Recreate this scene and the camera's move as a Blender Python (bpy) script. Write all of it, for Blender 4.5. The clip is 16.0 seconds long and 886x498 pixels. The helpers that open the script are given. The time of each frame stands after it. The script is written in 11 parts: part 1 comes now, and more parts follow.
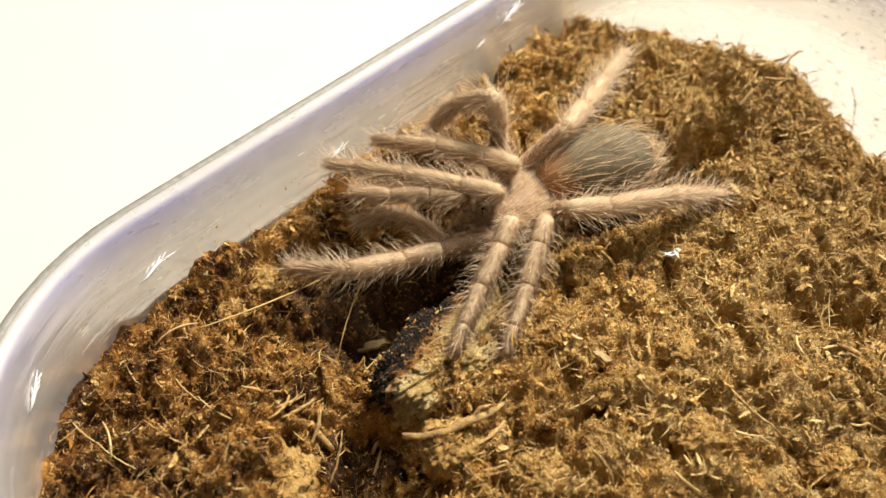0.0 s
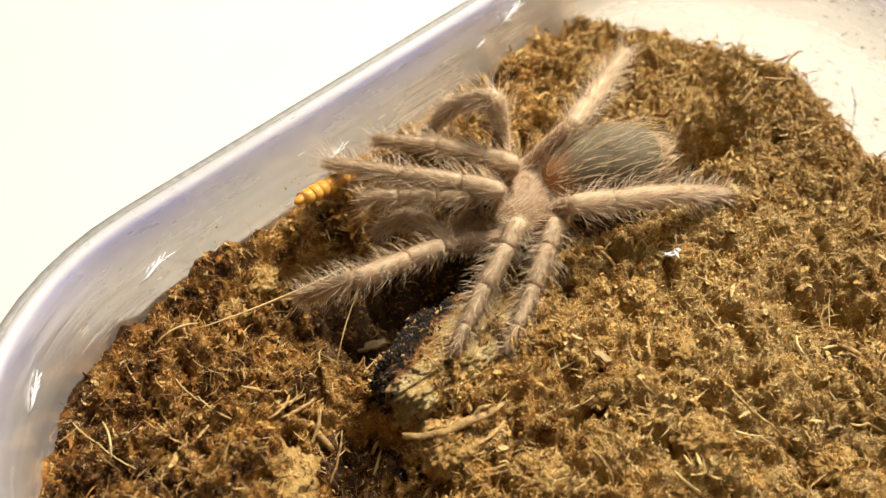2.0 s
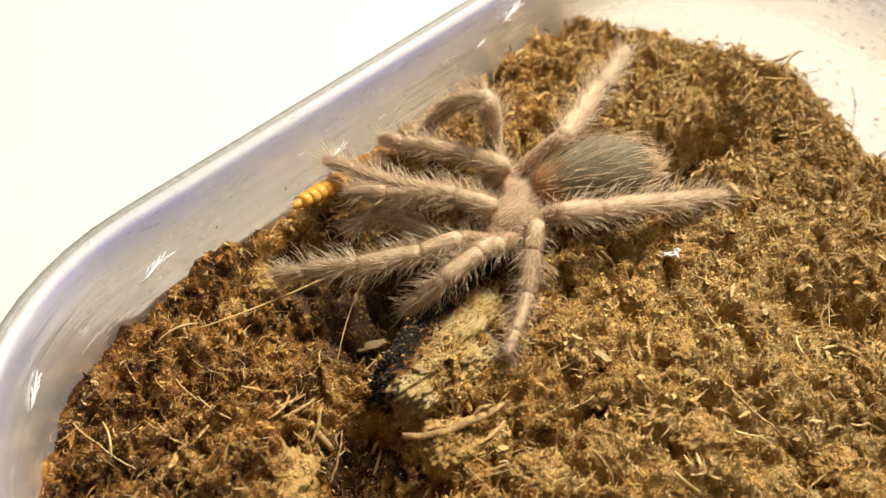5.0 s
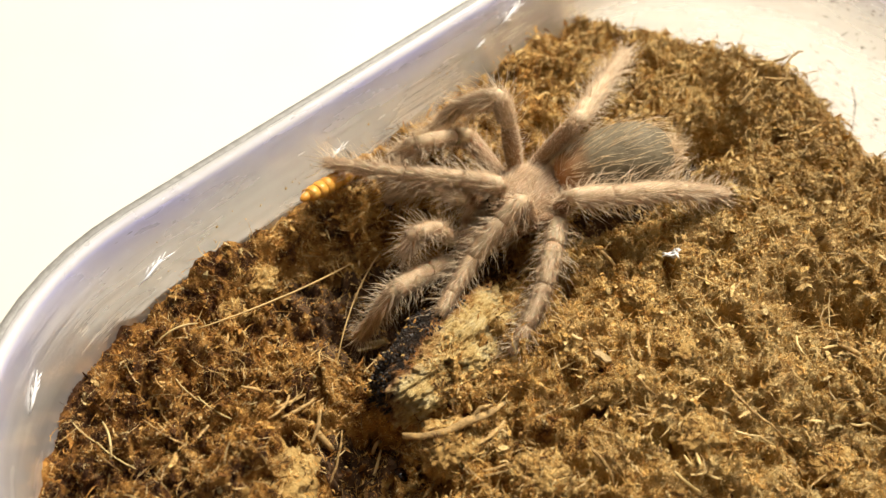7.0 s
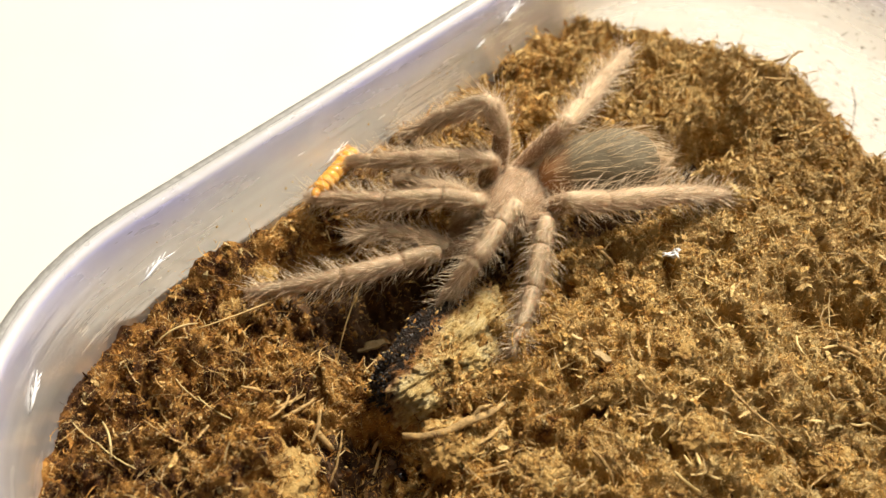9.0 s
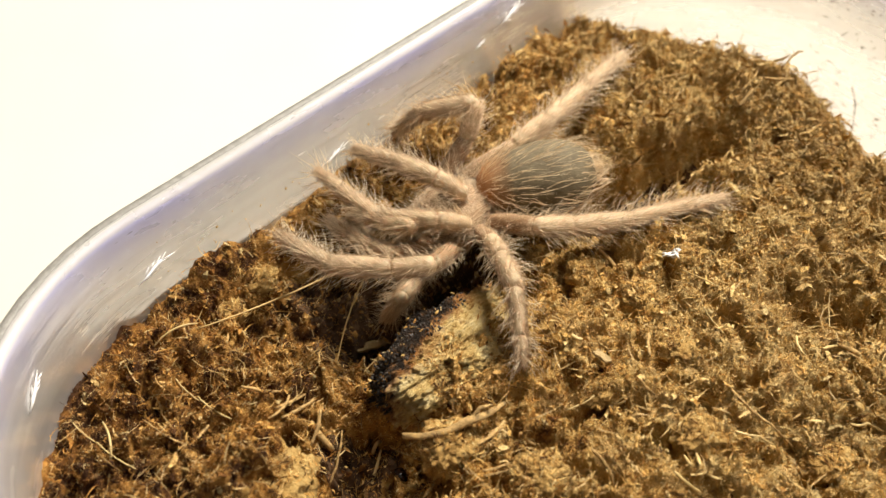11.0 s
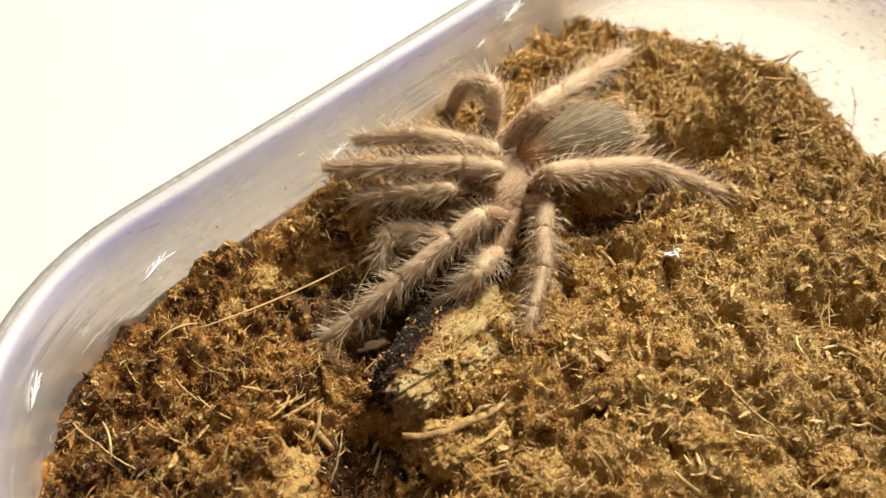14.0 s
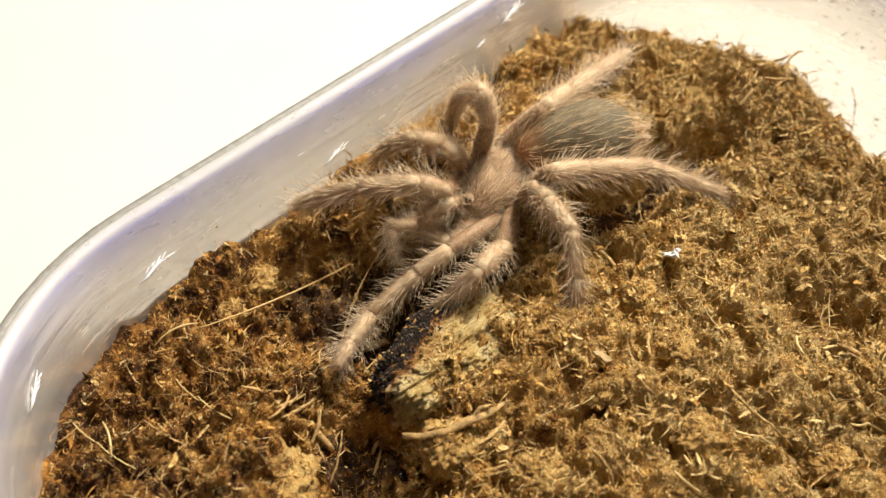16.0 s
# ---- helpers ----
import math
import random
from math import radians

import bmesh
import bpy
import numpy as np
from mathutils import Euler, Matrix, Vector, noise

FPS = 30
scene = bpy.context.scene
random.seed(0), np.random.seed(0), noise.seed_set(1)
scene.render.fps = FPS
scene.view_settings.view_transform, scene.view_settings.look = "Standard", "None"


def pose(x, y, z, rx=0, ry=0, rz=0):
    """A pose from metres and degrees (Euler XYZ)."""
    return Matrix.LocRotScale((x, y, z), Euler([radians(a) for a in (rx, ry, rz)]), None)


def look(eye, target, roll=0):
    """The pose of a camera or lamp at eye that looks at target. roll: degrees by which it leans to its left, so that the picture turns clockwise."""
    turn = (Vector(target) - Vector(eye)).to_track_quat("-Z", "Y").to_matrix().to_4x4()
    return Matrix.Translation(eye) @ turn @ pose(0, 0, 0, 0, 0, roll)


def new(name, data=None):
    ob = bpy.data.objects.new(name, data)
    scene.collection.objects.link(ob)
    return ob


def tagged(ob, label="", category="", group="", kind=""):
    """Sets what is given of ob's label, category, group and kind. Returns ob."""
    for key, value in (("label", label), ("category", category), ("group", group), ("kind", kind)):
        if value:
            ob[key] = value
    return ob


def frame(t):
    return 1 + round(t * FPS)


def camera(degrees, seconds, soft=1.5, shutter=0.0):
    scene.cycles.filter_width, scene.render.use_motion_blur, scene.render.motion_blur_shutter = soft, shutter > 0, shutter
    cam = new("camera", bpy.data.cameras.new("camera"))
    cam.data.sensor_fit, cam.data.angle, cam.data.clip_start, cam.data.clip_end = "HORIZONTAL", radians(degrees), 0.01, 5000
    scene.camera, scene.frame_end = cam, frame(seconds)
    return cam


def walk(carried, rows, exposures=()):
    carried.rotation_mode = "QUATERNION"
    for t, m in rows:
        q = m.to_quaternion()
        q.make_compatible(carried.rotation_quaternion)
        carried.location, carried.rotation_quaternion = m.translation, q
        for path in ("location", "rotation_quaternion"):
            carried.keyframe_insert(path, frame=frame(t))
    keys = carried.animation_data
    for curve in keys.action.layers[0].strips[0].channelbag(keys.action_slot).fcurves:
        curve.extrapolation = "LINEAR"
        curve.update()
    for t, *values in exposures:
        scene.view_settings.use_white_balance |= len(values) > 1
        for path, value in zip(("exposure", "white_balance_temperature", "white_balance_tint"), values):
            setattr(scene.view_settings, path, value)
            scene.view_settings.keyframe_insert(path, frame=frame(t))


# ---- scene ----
MM = 0.001
EYE = (0.0, -0.09196, 0.10960)
cam = camera(48, 16.0, soft=1.35, shutter=0.5)
# a small phone lens, focused on the near soil
cam.data.dof.use_dof, cam.data.dof.focus_distance, cam.data.dof.aperture_fstop = True, 0.134, 23.0
walk(cam, [(0, look(EYE, (0, 0, 0))), (16.0, look(EYE, (0, 0, 0)))])

# ---- light: a small desk lamp over the tub and an added, unseen fill near the ceiling ----
world = bpy.data.worlds.new("room_air")
world.use_nodes = True
world.node_tree.nodes["Background"].inputs[0].default_value = (0.88, 0.87, 0.86, 1)
world.node_tree.nodes["Background"].inputs[1].default_value = 0.125
scene.world = world
scene.view_settings.exposure = 0.0


def area_lamp(name, at, to, size, watts, colour):
    data = bpy.data.lights.new(name, "AREA")
    data.shape, data.size, data.energy, data.color = "DISK", size, watts, colour
    ob = new(name, data)
    ob.matrix_world = look(at, to)
    return ob


area_lamp("desk_lamp_light", (0.23, 0.35, 0.58), (0.01, 0.0, 0.0), 0.19, 12.2, (1.0, 0.93, 0.81))
# unseen fill, added to lift the dark parts
area_lamp("unseen_fill_light", (0.5, 0.2, 1.58), (0.5, 0.2, 0.0), 0.5, 8.6, (1.0, 0.97, 0.93))


# ---- materials ----
def rgba(c):
    return (c[0], c[1], c[2], 1.0)


class Nodes:
    """A small helper to write node trees."""

    def __init__(self, name, rough=0.6, spec=0.5):
        self.m = bpy.data.materials.new(name)
        self.m.use_nodes = True
        self.t = self.m.node_tree
        self.b = self.t.nodes["Principled BSDF"]
        self.b.inputs["Roughness"].default_value = rough
        self.b.inputs["Specular IOR Level"].default_value = spec
        self.co = self.t.nodes.new("ShaderNodeTexCoord")

    def link(self, a, b):
        self.t.links.new(a, b)

    def noise(self, size, detail=4.0, rough=0.6, stretch=(1, 1, 1)):
        mp = self.t.nodes.new("ShaderNodeMapping")
        mp.inputs["Scale"].default_value = stretch
        self.link(self.co.outputs["Object"], mp.inputs[0])
        n = self.t.nodes.new("ShaderNodeTexNoise")
        n.inputs["Scale"].default_value = 1.0 / size
        n.inputs["Detail"].default_value = detail
        n.inputs["Roughness"].default_value = rough
        self.link(mp.outputs[0], n.inputs["Vector"])
        return n.outputs["Fac"]

    def ramp(self, fac, stops):
        r = self.t.nodes.new("ShaderNodeValToRGB")
        e = r.color_ramp.elements
        while len(e) < len(stops):
            e.new(0.5)
        for el, (p, c) in zip(e, stops):
            el.position, el.color = p, rgba(c)
        self.link(fac, r.inputs[0])
        return r.outputs[0]

    def mix(self, a, b, fac, kind="MIX"):
        x = self.t.nodes.new("ShaderNodeMix")
        x.data_type, x.blend_type = "RGBA", kind
        for sock, v in ((x.inputs[0], fac), (x.inputs[6], a), (x.inputs[7], b)):
            if isinstance(v, (int, float)):
                sock.default_value = v
            elif isinstance(v, tuple):
                sock.default_value = rgba(v)
            else:
                self.link(v, sock)
        return x.outputs[2]

    def calc(self, op, a, b=0.0):
        x = self.t.nodes.new("ShaderNodeMath")
        x.operation = op
        for sock, v in ((x.inputs[0], a), (x.inputs[1], b)):
            if isinstance(v, (int, float)):
                sock.default_value = v
            else:
                self.link(v, sock)
        return x.outputs[0]

    def bump(self, height, strength, dist):
        b = self.t.nodes.new("ShaderNodeBump")
        b.inputs["Strength"].default_value = strength
        b.inputs["Distance"].default_value = dist
        self.link(height, b.inputs["Height"])
        self.link(b.outputs[0], self.b.inputs["Normal"])

    def island(self):
        return self.t.nodes.new("ShaderNodeNewGeometry").outputs["Random Per Island"]

    def axis(self, k):
        s = self.t.nodes.new("ShaderNodeSeparateXYZ")
        self.link(self.co.outputs["Object"], s.inputs[0])
        return s.outputs[k]

    def colour(self, c):
        if isinstance(c, tuple):
            self.b.inputs["Base Color"].default_value = rgba(c)
        else:
            self.link(c, self.b.inputs["Base Color"])
        return self.m


def plain(name, c, rough=0.6, vary=0.15, size=0.001, bump=0.3, spec=0.5):
    n = Nodes(name, rough, spec)
    f = n.noise(size)
    n.bump(n.noise(size * 0.4), bump, size * 0.25)
    return n.colour(n.ramp(f, [(0.3, tuple(v * (1 - vary) for v in c)), (0.7, tuple(min(1, v * (1 + vary)) for v in c))]))


def coir_material(name, light):
    """Coconut fibre soil: dark crumbs, ochre and tan flakes, varied piece by piece."""
    n = Nodes(name, 0.9, 0.25)
    isl = n.island()
    big = n.noise(0.0042, 5.0, 0.65)
    fine = n.noise(0.0011, 6.0, 0.7)
    f = n.calc("ADD", n.calc("MULTIPLY", isl, 0.24), n.calc("ADD", n.calc("MULTIPLY", big, 0.74), n.calc("MULTIPLY", fine, 0.30)))
    f = n.calc("ADD", f, n.calc("MINIMUM", n.calc("MULTIPLY", n.axis(0), 2.4), 0.09))
    f = n.calc("ADD", n.calc("MULTIPLY", n.calc("ADD", f, -0.65), 1.5), 0.56)
    k = light
    c = n.ramp(f, [(0.33, (0.078 * k, 0.031 * k, 0.009 * k)), (0.45, (0.345 * k, 0.166 * k, 0.038 * k)),
                   (0.58, (0.590 * k, 0.350 * k, 0.098 * k)), (0.75, (0.770 * k, 0.565 * k, 0.245 * k))])
    patch = n.ramp(n.calc("ADD", n.noise(0.0095, 4.0, 0.7), n.calc("MULTIPLY", n.axis(0), -1.6)), [(0.46, (0, 0, 0)), (0.64, (1, 1, 1))])
    rust = n.ramp(f, [(0.28, (0.075 * k, 0.026 * k, 0.006 * k)), (0.40, (0.390 * k, 0.165 * k, 0.030 * k)), (0.53, (0.690 * k, 0.365 * k, 0.082 * k)), (0.75, (0.850 * k, 0.575 * k, 0.195 * k))])
    c = n.mix(c, rust, n.calc("MULTIPLY", patch, 0.75))
    ruddy = n.ramp(n.noise(0.0042, 4.0, 0.6), [(0.50, (0, 0, 0)), (0.66, (1, 1, 1))])
    c = n.mix(c, n.mix(c, (0.82, 0.62, 0.46), 1.0, "MULTIPLY"), n.calc("MULTIPLY", ruddy, 0.65))
    # darker towards the far right, in noisy patches
    far_dark = n.ramp(n.calc("ADD", n.calc("MULTIPLY", n.noise(0.016, 5.0, 0.65), 0.9), n.calc("MULTIPLY", n.calc("ADD", n.axis(0), n.calc("MULTIPLY", n.axis(1), 0.45)), 6.8)), [(0.72, (0, 0, 0)), (0.98, (1, 1, 1))])
    c = n.mix(c, n.mix(c, (0.62, 0.57, 0.52), 1.0, "MULTIPLY"), n.calc("MULTIPLY", far_dark, 0.85))
    # single shreds: some dark and moist, some bleached straw
    odd = n.calc("FRACT", n.calc("MULTIPLY", isl, 17.7))
    c = n.mix(c, (0.62 * k, 0.47 * k, 0.215 * k), n.ramp(odd, [(0.87, (0, 0, 0)), (0.96, (0.85, 0.85, 0.85))]))
    c = n.mix(c, (0.095 * k, 0.043 * k, 0.015 * k), n.ramp(odd, [(0.03, (0.85, 0.85, 0.85)), (0.10, (0, 0, 0))]))
    n.bump(n.calc("ADD", n.noise(0.0005, 5.0, 0.7), n.noise(0.0013, 6.0, 0.75, (1.0, 0.45, 1.0))), 1.0, 0.0006)
    return n.colour(c)


M_COIR = coir_material("coir_soil", 0.76)
def clod_material():
    """Pale pressed coir, fibrous."""
    n = Nodes("pressed_coir", 0.9, 0.25)
    f = n.calc("ADD", n.calc("MULTIPLY", n.noise(0.0035, 4.0, 0.65), 0.5), n.calc("MULTIPLY", n.noise(0.0008, 6.0, 0.75, (1, 0.4, 1)), 0.5))
    n.bump(n.noise(0.0005, 6.0, 0.75, (1, 0.35, 1)), 1.0, 0.0006)
    return n.colour(n.ramp(f, [(0.36, (0.20, 0.095, 0.025)), (0.48, (0.46, 0.27, 0.080)), (0.62, (0.64, 0.44, 0.165))]))


# dark brown standing in for the shade of the deep hollows
M_PIT_SHADE = plain("pit_shade_soil", (0.085, 0.044, 0.018), 0.85, 0.5, 0.0022, 0.9, 0.3)
M_FLAKE = coir_material("coir_flakes", 1.12)
M_CLOD = clod_material()
M_STRAW = plain("pale_coir_fibre", (0.46, 0.30, 0.11), 0.6, 0.25, 0.002, 0.2)
M_PALEFIBRE = plain("straw_fibre", (0.56, 0.40, 0.165), 0.55, 0.2, 0.002, 0.2)
M_TWIG = plain("dry_twig", (0.40, 0.25, 0.09), 0.8, 0.6, 0.0009, 1.0)
M_CHIP = plain("wood_chip", (0.36, 0.25, 0.11), 0.8, 0.2, 0.0015, 0.5)
M_DARKFIBRE = plain("dark_fibre", (0.09, 0.065, 0.04), 0.7, 0.3, 0.001, 0.2)
M_SILK = plain("white_silk", (0.85, 0.85, 0.86), 0.4, 0.05, 0.0006, 0.2)
M_BEAD = plain("dark_glossy_seed", (0.03, 0.012, 0.006), 0.12, 0.3, 0.001, 0.05)


def table_material():
    n = Nodes("cream_white_laminate", 0.35, 0.4)
    c = n.ramp(n.noise(0.09, 3.0), [(0.3, (0.60, 0.565, 0.49)), (0.7, (0.63, 0.60, 0.53))])
    n.bump(n.noise(0.0008, 2.0), 0.05, 0.0001)
    return n.colour(c)


M_TABLE = table_material()
M_WALL = plain("painted_plaster", (0.78, 0.76, 0.72), 0.85, 0.03, 0.05, 0.15)
M_FLOOR = plain("oak_floor", (0.30, 0.19, 0.10), 0.5, 0.2, 0.05, 0.1)


def plastic_material(name, tint, clear, ior, cloud, band, wall_grey):
    """Slightly cloudy, scratched plastic; the last two tints paint in the rim's violet light fringe and the upper
    wall's grey haze and soil reflection.
    """
    n = Nodes(name, 0.2, 0.4)
    n.b.inputs["IOR"].default_value = ior
    r = n.noise(0.006, 4.0, 0.6, (0.3, 0.3, 1.5))
    rr = n.t.nodes.new("ShaderNodeMapRange")
    for k, v in ((1, 0.35), (2, 0.7), (3, 0.16), (4, 0.36)):
        rr.inputs[k].default_value = v
    n.link(r, rr.inputs[0])
    n.link(rr.outputs[0], n.b.inputs["Roughness"])
    n.bump(n.noise(0.0020, 4.0, 0.6, (0.05, 0.05, 1.0)), 0.18, 0.0006)
    c = n.ramp(n.calc("ADD", n.calc("MULTIPLY", n.noise(0.0016, 5.0, 0.7, (0.06, 0.06, 1.0)), 0.6), n.calc("MULTIPLY", n.noise(0.004, 5.0, 0.7), 0.4)),
               [(0.38, tuple(v * 0.87 for v in tint)), (0.58, tint)])
    # clear below, grey haze and soil reflection painted above, violet light fringe under the rim
    h = n.calc("ADD", n.calc("MULTIPLY", n.axis(2), 40.0), 0.4)
    c = n.mix(c, n.mix(c, wall_grey, 1.0, "MULTIPLY"), n.ramp(h, [(0.26, (0, 0, 0)), (0.42, (1, 1, 1))]))
    low = n.ramp(h, [(0.56, (0, 0, 0)), (0.70, (0.25, 0.25, 0.25)), (0.79, (0.65, 0.65, 0.65)), (0.86, (0.85, 0.85, 0.85)), (0.895, (1, 1, 1)), (0.912, (0, 0, 0))])
    c = n.mix(c, band, n.calc("MULTIPLY", low, n.ramp(n.noise(0.011, 4.0, 0.65, (0.6, 0.6, 1.0)), [(0.35, (0.5, 0.5, 0.5)), (0.6, (1, 1, 1))])))
    n.link(n.ramp(h, [(0.45, (clear, clear, clear)), (0.85, (0.48, 0.48, 0.48))]), n.b.inputs["Transmission Weight"])
    n.colour(c)
    haze = n.t.nodes.new("ShaderNodeBsdfTranslucent")
    haze.inputs["Color"].default_value = (0.95, 0.94, 0.92, 1.0)
    both = n.t.nodes.new("ShaderNodeMixShader")
    both.inputs[0].default_value = cloud
    n.link(n.b.outputs[0], both.inputs[1])
    n.link(haze.outputs[0], both.inputs[2])
    n.link(both.outputs[0], n.t.nodes["Material Output"].inputs["Surface"])
    return n.m


M_PLASTIC = plastic_material("clear_plastic", (0.97, 0.955, 0.94), 0.78, 1.27, 0.07, (0.47, 0.47, 0.74), (0.80, 0.785, 0.765))
M_RIM_EDGE_SHADE = plain("grey_rim_edge_shade", (0.22, 0.21, 0.19), 0.5, 0.25, 0.0012, 0.5)


# scratches whose lamp glare is put into the colour as white
M_SCRATCH_GLARE = plain("white_scratch_glare", (0.93, 0.93, 0.94), 0.1, 0.02, 0.0005, 0.2, 1.0)


def water_material():
    n = Nodes("water", 0.02, 0.5)
    n.b.inputs["Transmission Weight"].default_value = 1.0
    n.b.inputs["IOR"].default_value = 1.33
    return n.colour((1.0, 1.0, 1.0))


M_WATER = water_material()


def bark_material():
    """Tan fibrous wood, brown in its pores, with a charred black skin on the side towards the trench."""
    n = Nodes("charred_bark", 0.75, 0.2)
    w = n.calc("ADD", n.calc("MULTIPLY", n.axis(0), -24.0), n.calc("MULTIPLY", n.axis(1), 135.0))
    edge = n.calc("ADD", w, n.calc("ADD", n.calc("MULTIPLY", n.noise(0.0032, 6.0, 0.72), 1.8), -0.4))
    swirl = n.calc("ADD", n.calc("MULTIPLY", n.noise(0.0044, 5.0, 0.65), 0.5), n.calc("MULTIPLY", n.noise(0.0009, 6.0, 0.75, (0.45, 1.0, 1.0)), 0.5))
    tan = n.ramp(swirl, [(0.35, (0.10, 0.038, 0.010)), (0.42, (0.44, 0.245, 0.068)), (0.49, (0.70, 0.49, 0.185)), (0.60, (0.84, 0.68, 0.36))])
    moss = n.ramp(n.noise(0.0026, 4.0, 0.6), [(0.58, (0, 0, 0)), (0.70, (1, 1, 1))])
    tan = n.mix(tan, (0.22, 0.17, 0.065), n.calc("MULTIPLY", moss, 0.35))
    char = n.ramp(n.noise(0.0012, 6.0, 0.7), [(0.35, (0.010, 0.008, 0.006)), (0.56, (0.035, 0.022, 0.014)), (0.70, (0.17, 0.085, 0.035))])
    scorch = n.ramp(edge, [(0.50, (0, 0, 0)), (0.84, (1, 1, 1))])
    f = n.ramp(edge, [(0.82, (0, 0, 0)), (0.96, (1, 1, 1))])
    n.link(n.ramp(edge, [(0.84, (0.8, 0.8, 0.8)), (0.95, (0.4, 0.4, 0.4))]), n.b.inputs["Roughness"])
    n.bump(n.calc("ADD", n.noise(0.0012, 8.0, 0.78, (0.5, 1.0, 1.0)), n.noise(0.0004, 4.0, 0.7)), 1.0, 0.0009)
    return n.colour(n.mix(n.mix(tan, (0.26, 0.085, 0.022), n.calc("MULTIPLY", scorch, 0.8)), char, f))


M_BARK = bark_material()
M_CHAR = plain("burnt_black_char", (0.030, 0.021, 0.015), 0.42, 0.7, 0.0008, 0.6)


def skin_material(name, a, b, rough=0.55):
    n = Nodes(name, rough, 0.22)
    n.bump(n.noise(0.0004, 4.0), 0.4, 0.0002)
    n.b.inputs["Subsurface Weight"].default_value = 0.35
    n.b.inputs["Subsurface Radius"].default_value = (0.0008, 0.0004, 0.0003)
    return n.colour(n.ramp(n.noise(0.0016, 4.0), [(0.35, a), (0.68, b)]))


def abdomen_material():
    """Grey-green skin that turns orange-brown towards the waist."""
    n = Nodes("grey_green_abdomen_skin", 0.7, 0.15)
    green = n.ramp(n.noise(0.0016, 4.0), [(0.30, (0.105, 0.083, 0.050)), (0.70, (0.185, 0.150, 0.094))])
    front = n.calc("ADD", n.calc("MULTIPLY", n.axis(0), 210.0), n.calc("MULTIPLY", n.noise(0.002, 3.0), 0.5))
    n.bump(n.noise(0.0004, 4.0), 0.4, 0.0002)
    return n.colour(n.mix(green, (0.42, 0.18, 0.065), n.calc("MULTIPLY", n.calc("ADD", n.calc("MINIMUM", n.calc("MAXIMUM", front, -0.9), 0.0), 0.9), 0.75)))


def hair_material(name, a, b):
    """Fine hair that lets light through."""
    n = Nodes(name, 0.6, 0.15)
    c = n.ramp(n.island(), [(0.1, a), (0.9, b)])
    thin = n.t.nodes.new("ShaderNodeBsdfTranslucent")
    n.link(c, thin.inputs["Color"])
    both = n.t.nodes.new("ShaderNodeMixShader")
    both.inputs[0].default_value = 0.5
    n.link(n.b.outputs[0], both.inputs[1])
    n.link(thin.outputs[0], both.inputs[2])
    n.link(both.outputs[0], n.t.nodes["Material Output"].inputs["Surface"])
    return n.colour(c)


M_SKIN = skin_material("tan_cuticle", (0.44, 0.315, 0.19), (0.60, 0.45, 0.29))
M_FEMUR = skin_material("red_brown_cuticle", (0.27, 0.165, 0.09), (0.38, 0.25, 0.15))
M_ABDOMEN = abdomen_material()
M_JOINT = skin_material("pale_joint_skin", (0.40, 0.285, 0.17), (0.54, 0.40, 0.26))
M_CARA = skin_material("beige_carapace", (0.25, 0.155, 0.085), (0.38, 0.26, 0.155))
M_FANG = skin_material("dark_red_fang", (0.05, 0.012, 0.006), (0.10, 0.03, 0.015), 0.15)
M_EYE = skin_material("black_eye", (0.008, 0.007, 0.007), (0.02, 0.018, 0.016), 0.05)
M_HAIR = hair_material("pale_tan_hair", (0.66, 0.505, 0.335), (0.88, 0.71, 0.51))
M_SETA = hair_material("cream_bristle", (0.82, 0.66, 0.46), (0.95, 0.83, 0.64))
M_GOLD = hair_material("golden_bristle", (0.74, 0.56, 0.34), (0.93, 0.78, 0.55))
M_WORM = skin_material("amber_worm_skin", (0.56, 0.25, 0.035), (0.74, 0.40, 0.085), 0.15)
M_WORMRING = skin_material("brown_worm_ring", (0.50, 0.21, 0.03), (0.66, 0.33, 0.065), 0.2)


# ---- mesh helpers ----
def mesh_of(name, verts, faces, mats, slots=None, smooth=True):
    me = bpy.data.meshes.new(name)
    me.from_pydata([tuple(v) for v in verts] if not isinstance(verts, np.ndarray) else verts.tolist(), [], faces)
    for m in mats:
        me.materials.append(m)
    if slots is not None:
        me.polygons.foreach_set("material_index", np.asarray(slots, dtype=np.int32))
    me.polygons.foreach_set("use_smooth", np.full(len(me.polygons), smooth))
    me.update()
    return me


def put(name, me, parent=None, label=""):
    ob = new(name, me)
    if parent is not None:
        ob.parent = parent
    return tagged(ob, label)


def hash2(i, j, seed):
    h = np.sin(i * 127.1 + j * 311.7 + seed * 74.7) * 43758.5453
    return h - np.floor(h)


def value_noise(x, y, seed=0):
    i, j = np.floor(x), np.floor(y)
    u, v = x - i, y - j
    u, v = u * u * (3 - 2 * u), v * v * (3 - 2 * v)
    a, b = hash2(i, j, seed), hash2(i + 1, j, seed)
    c, d = hash2(i, j + 1, seed), hash2(i + 1, j + 1, seed)
    return (a * (1 - u) + b * u) * (1 - v) + (c * (1 - u) + d * u) * v


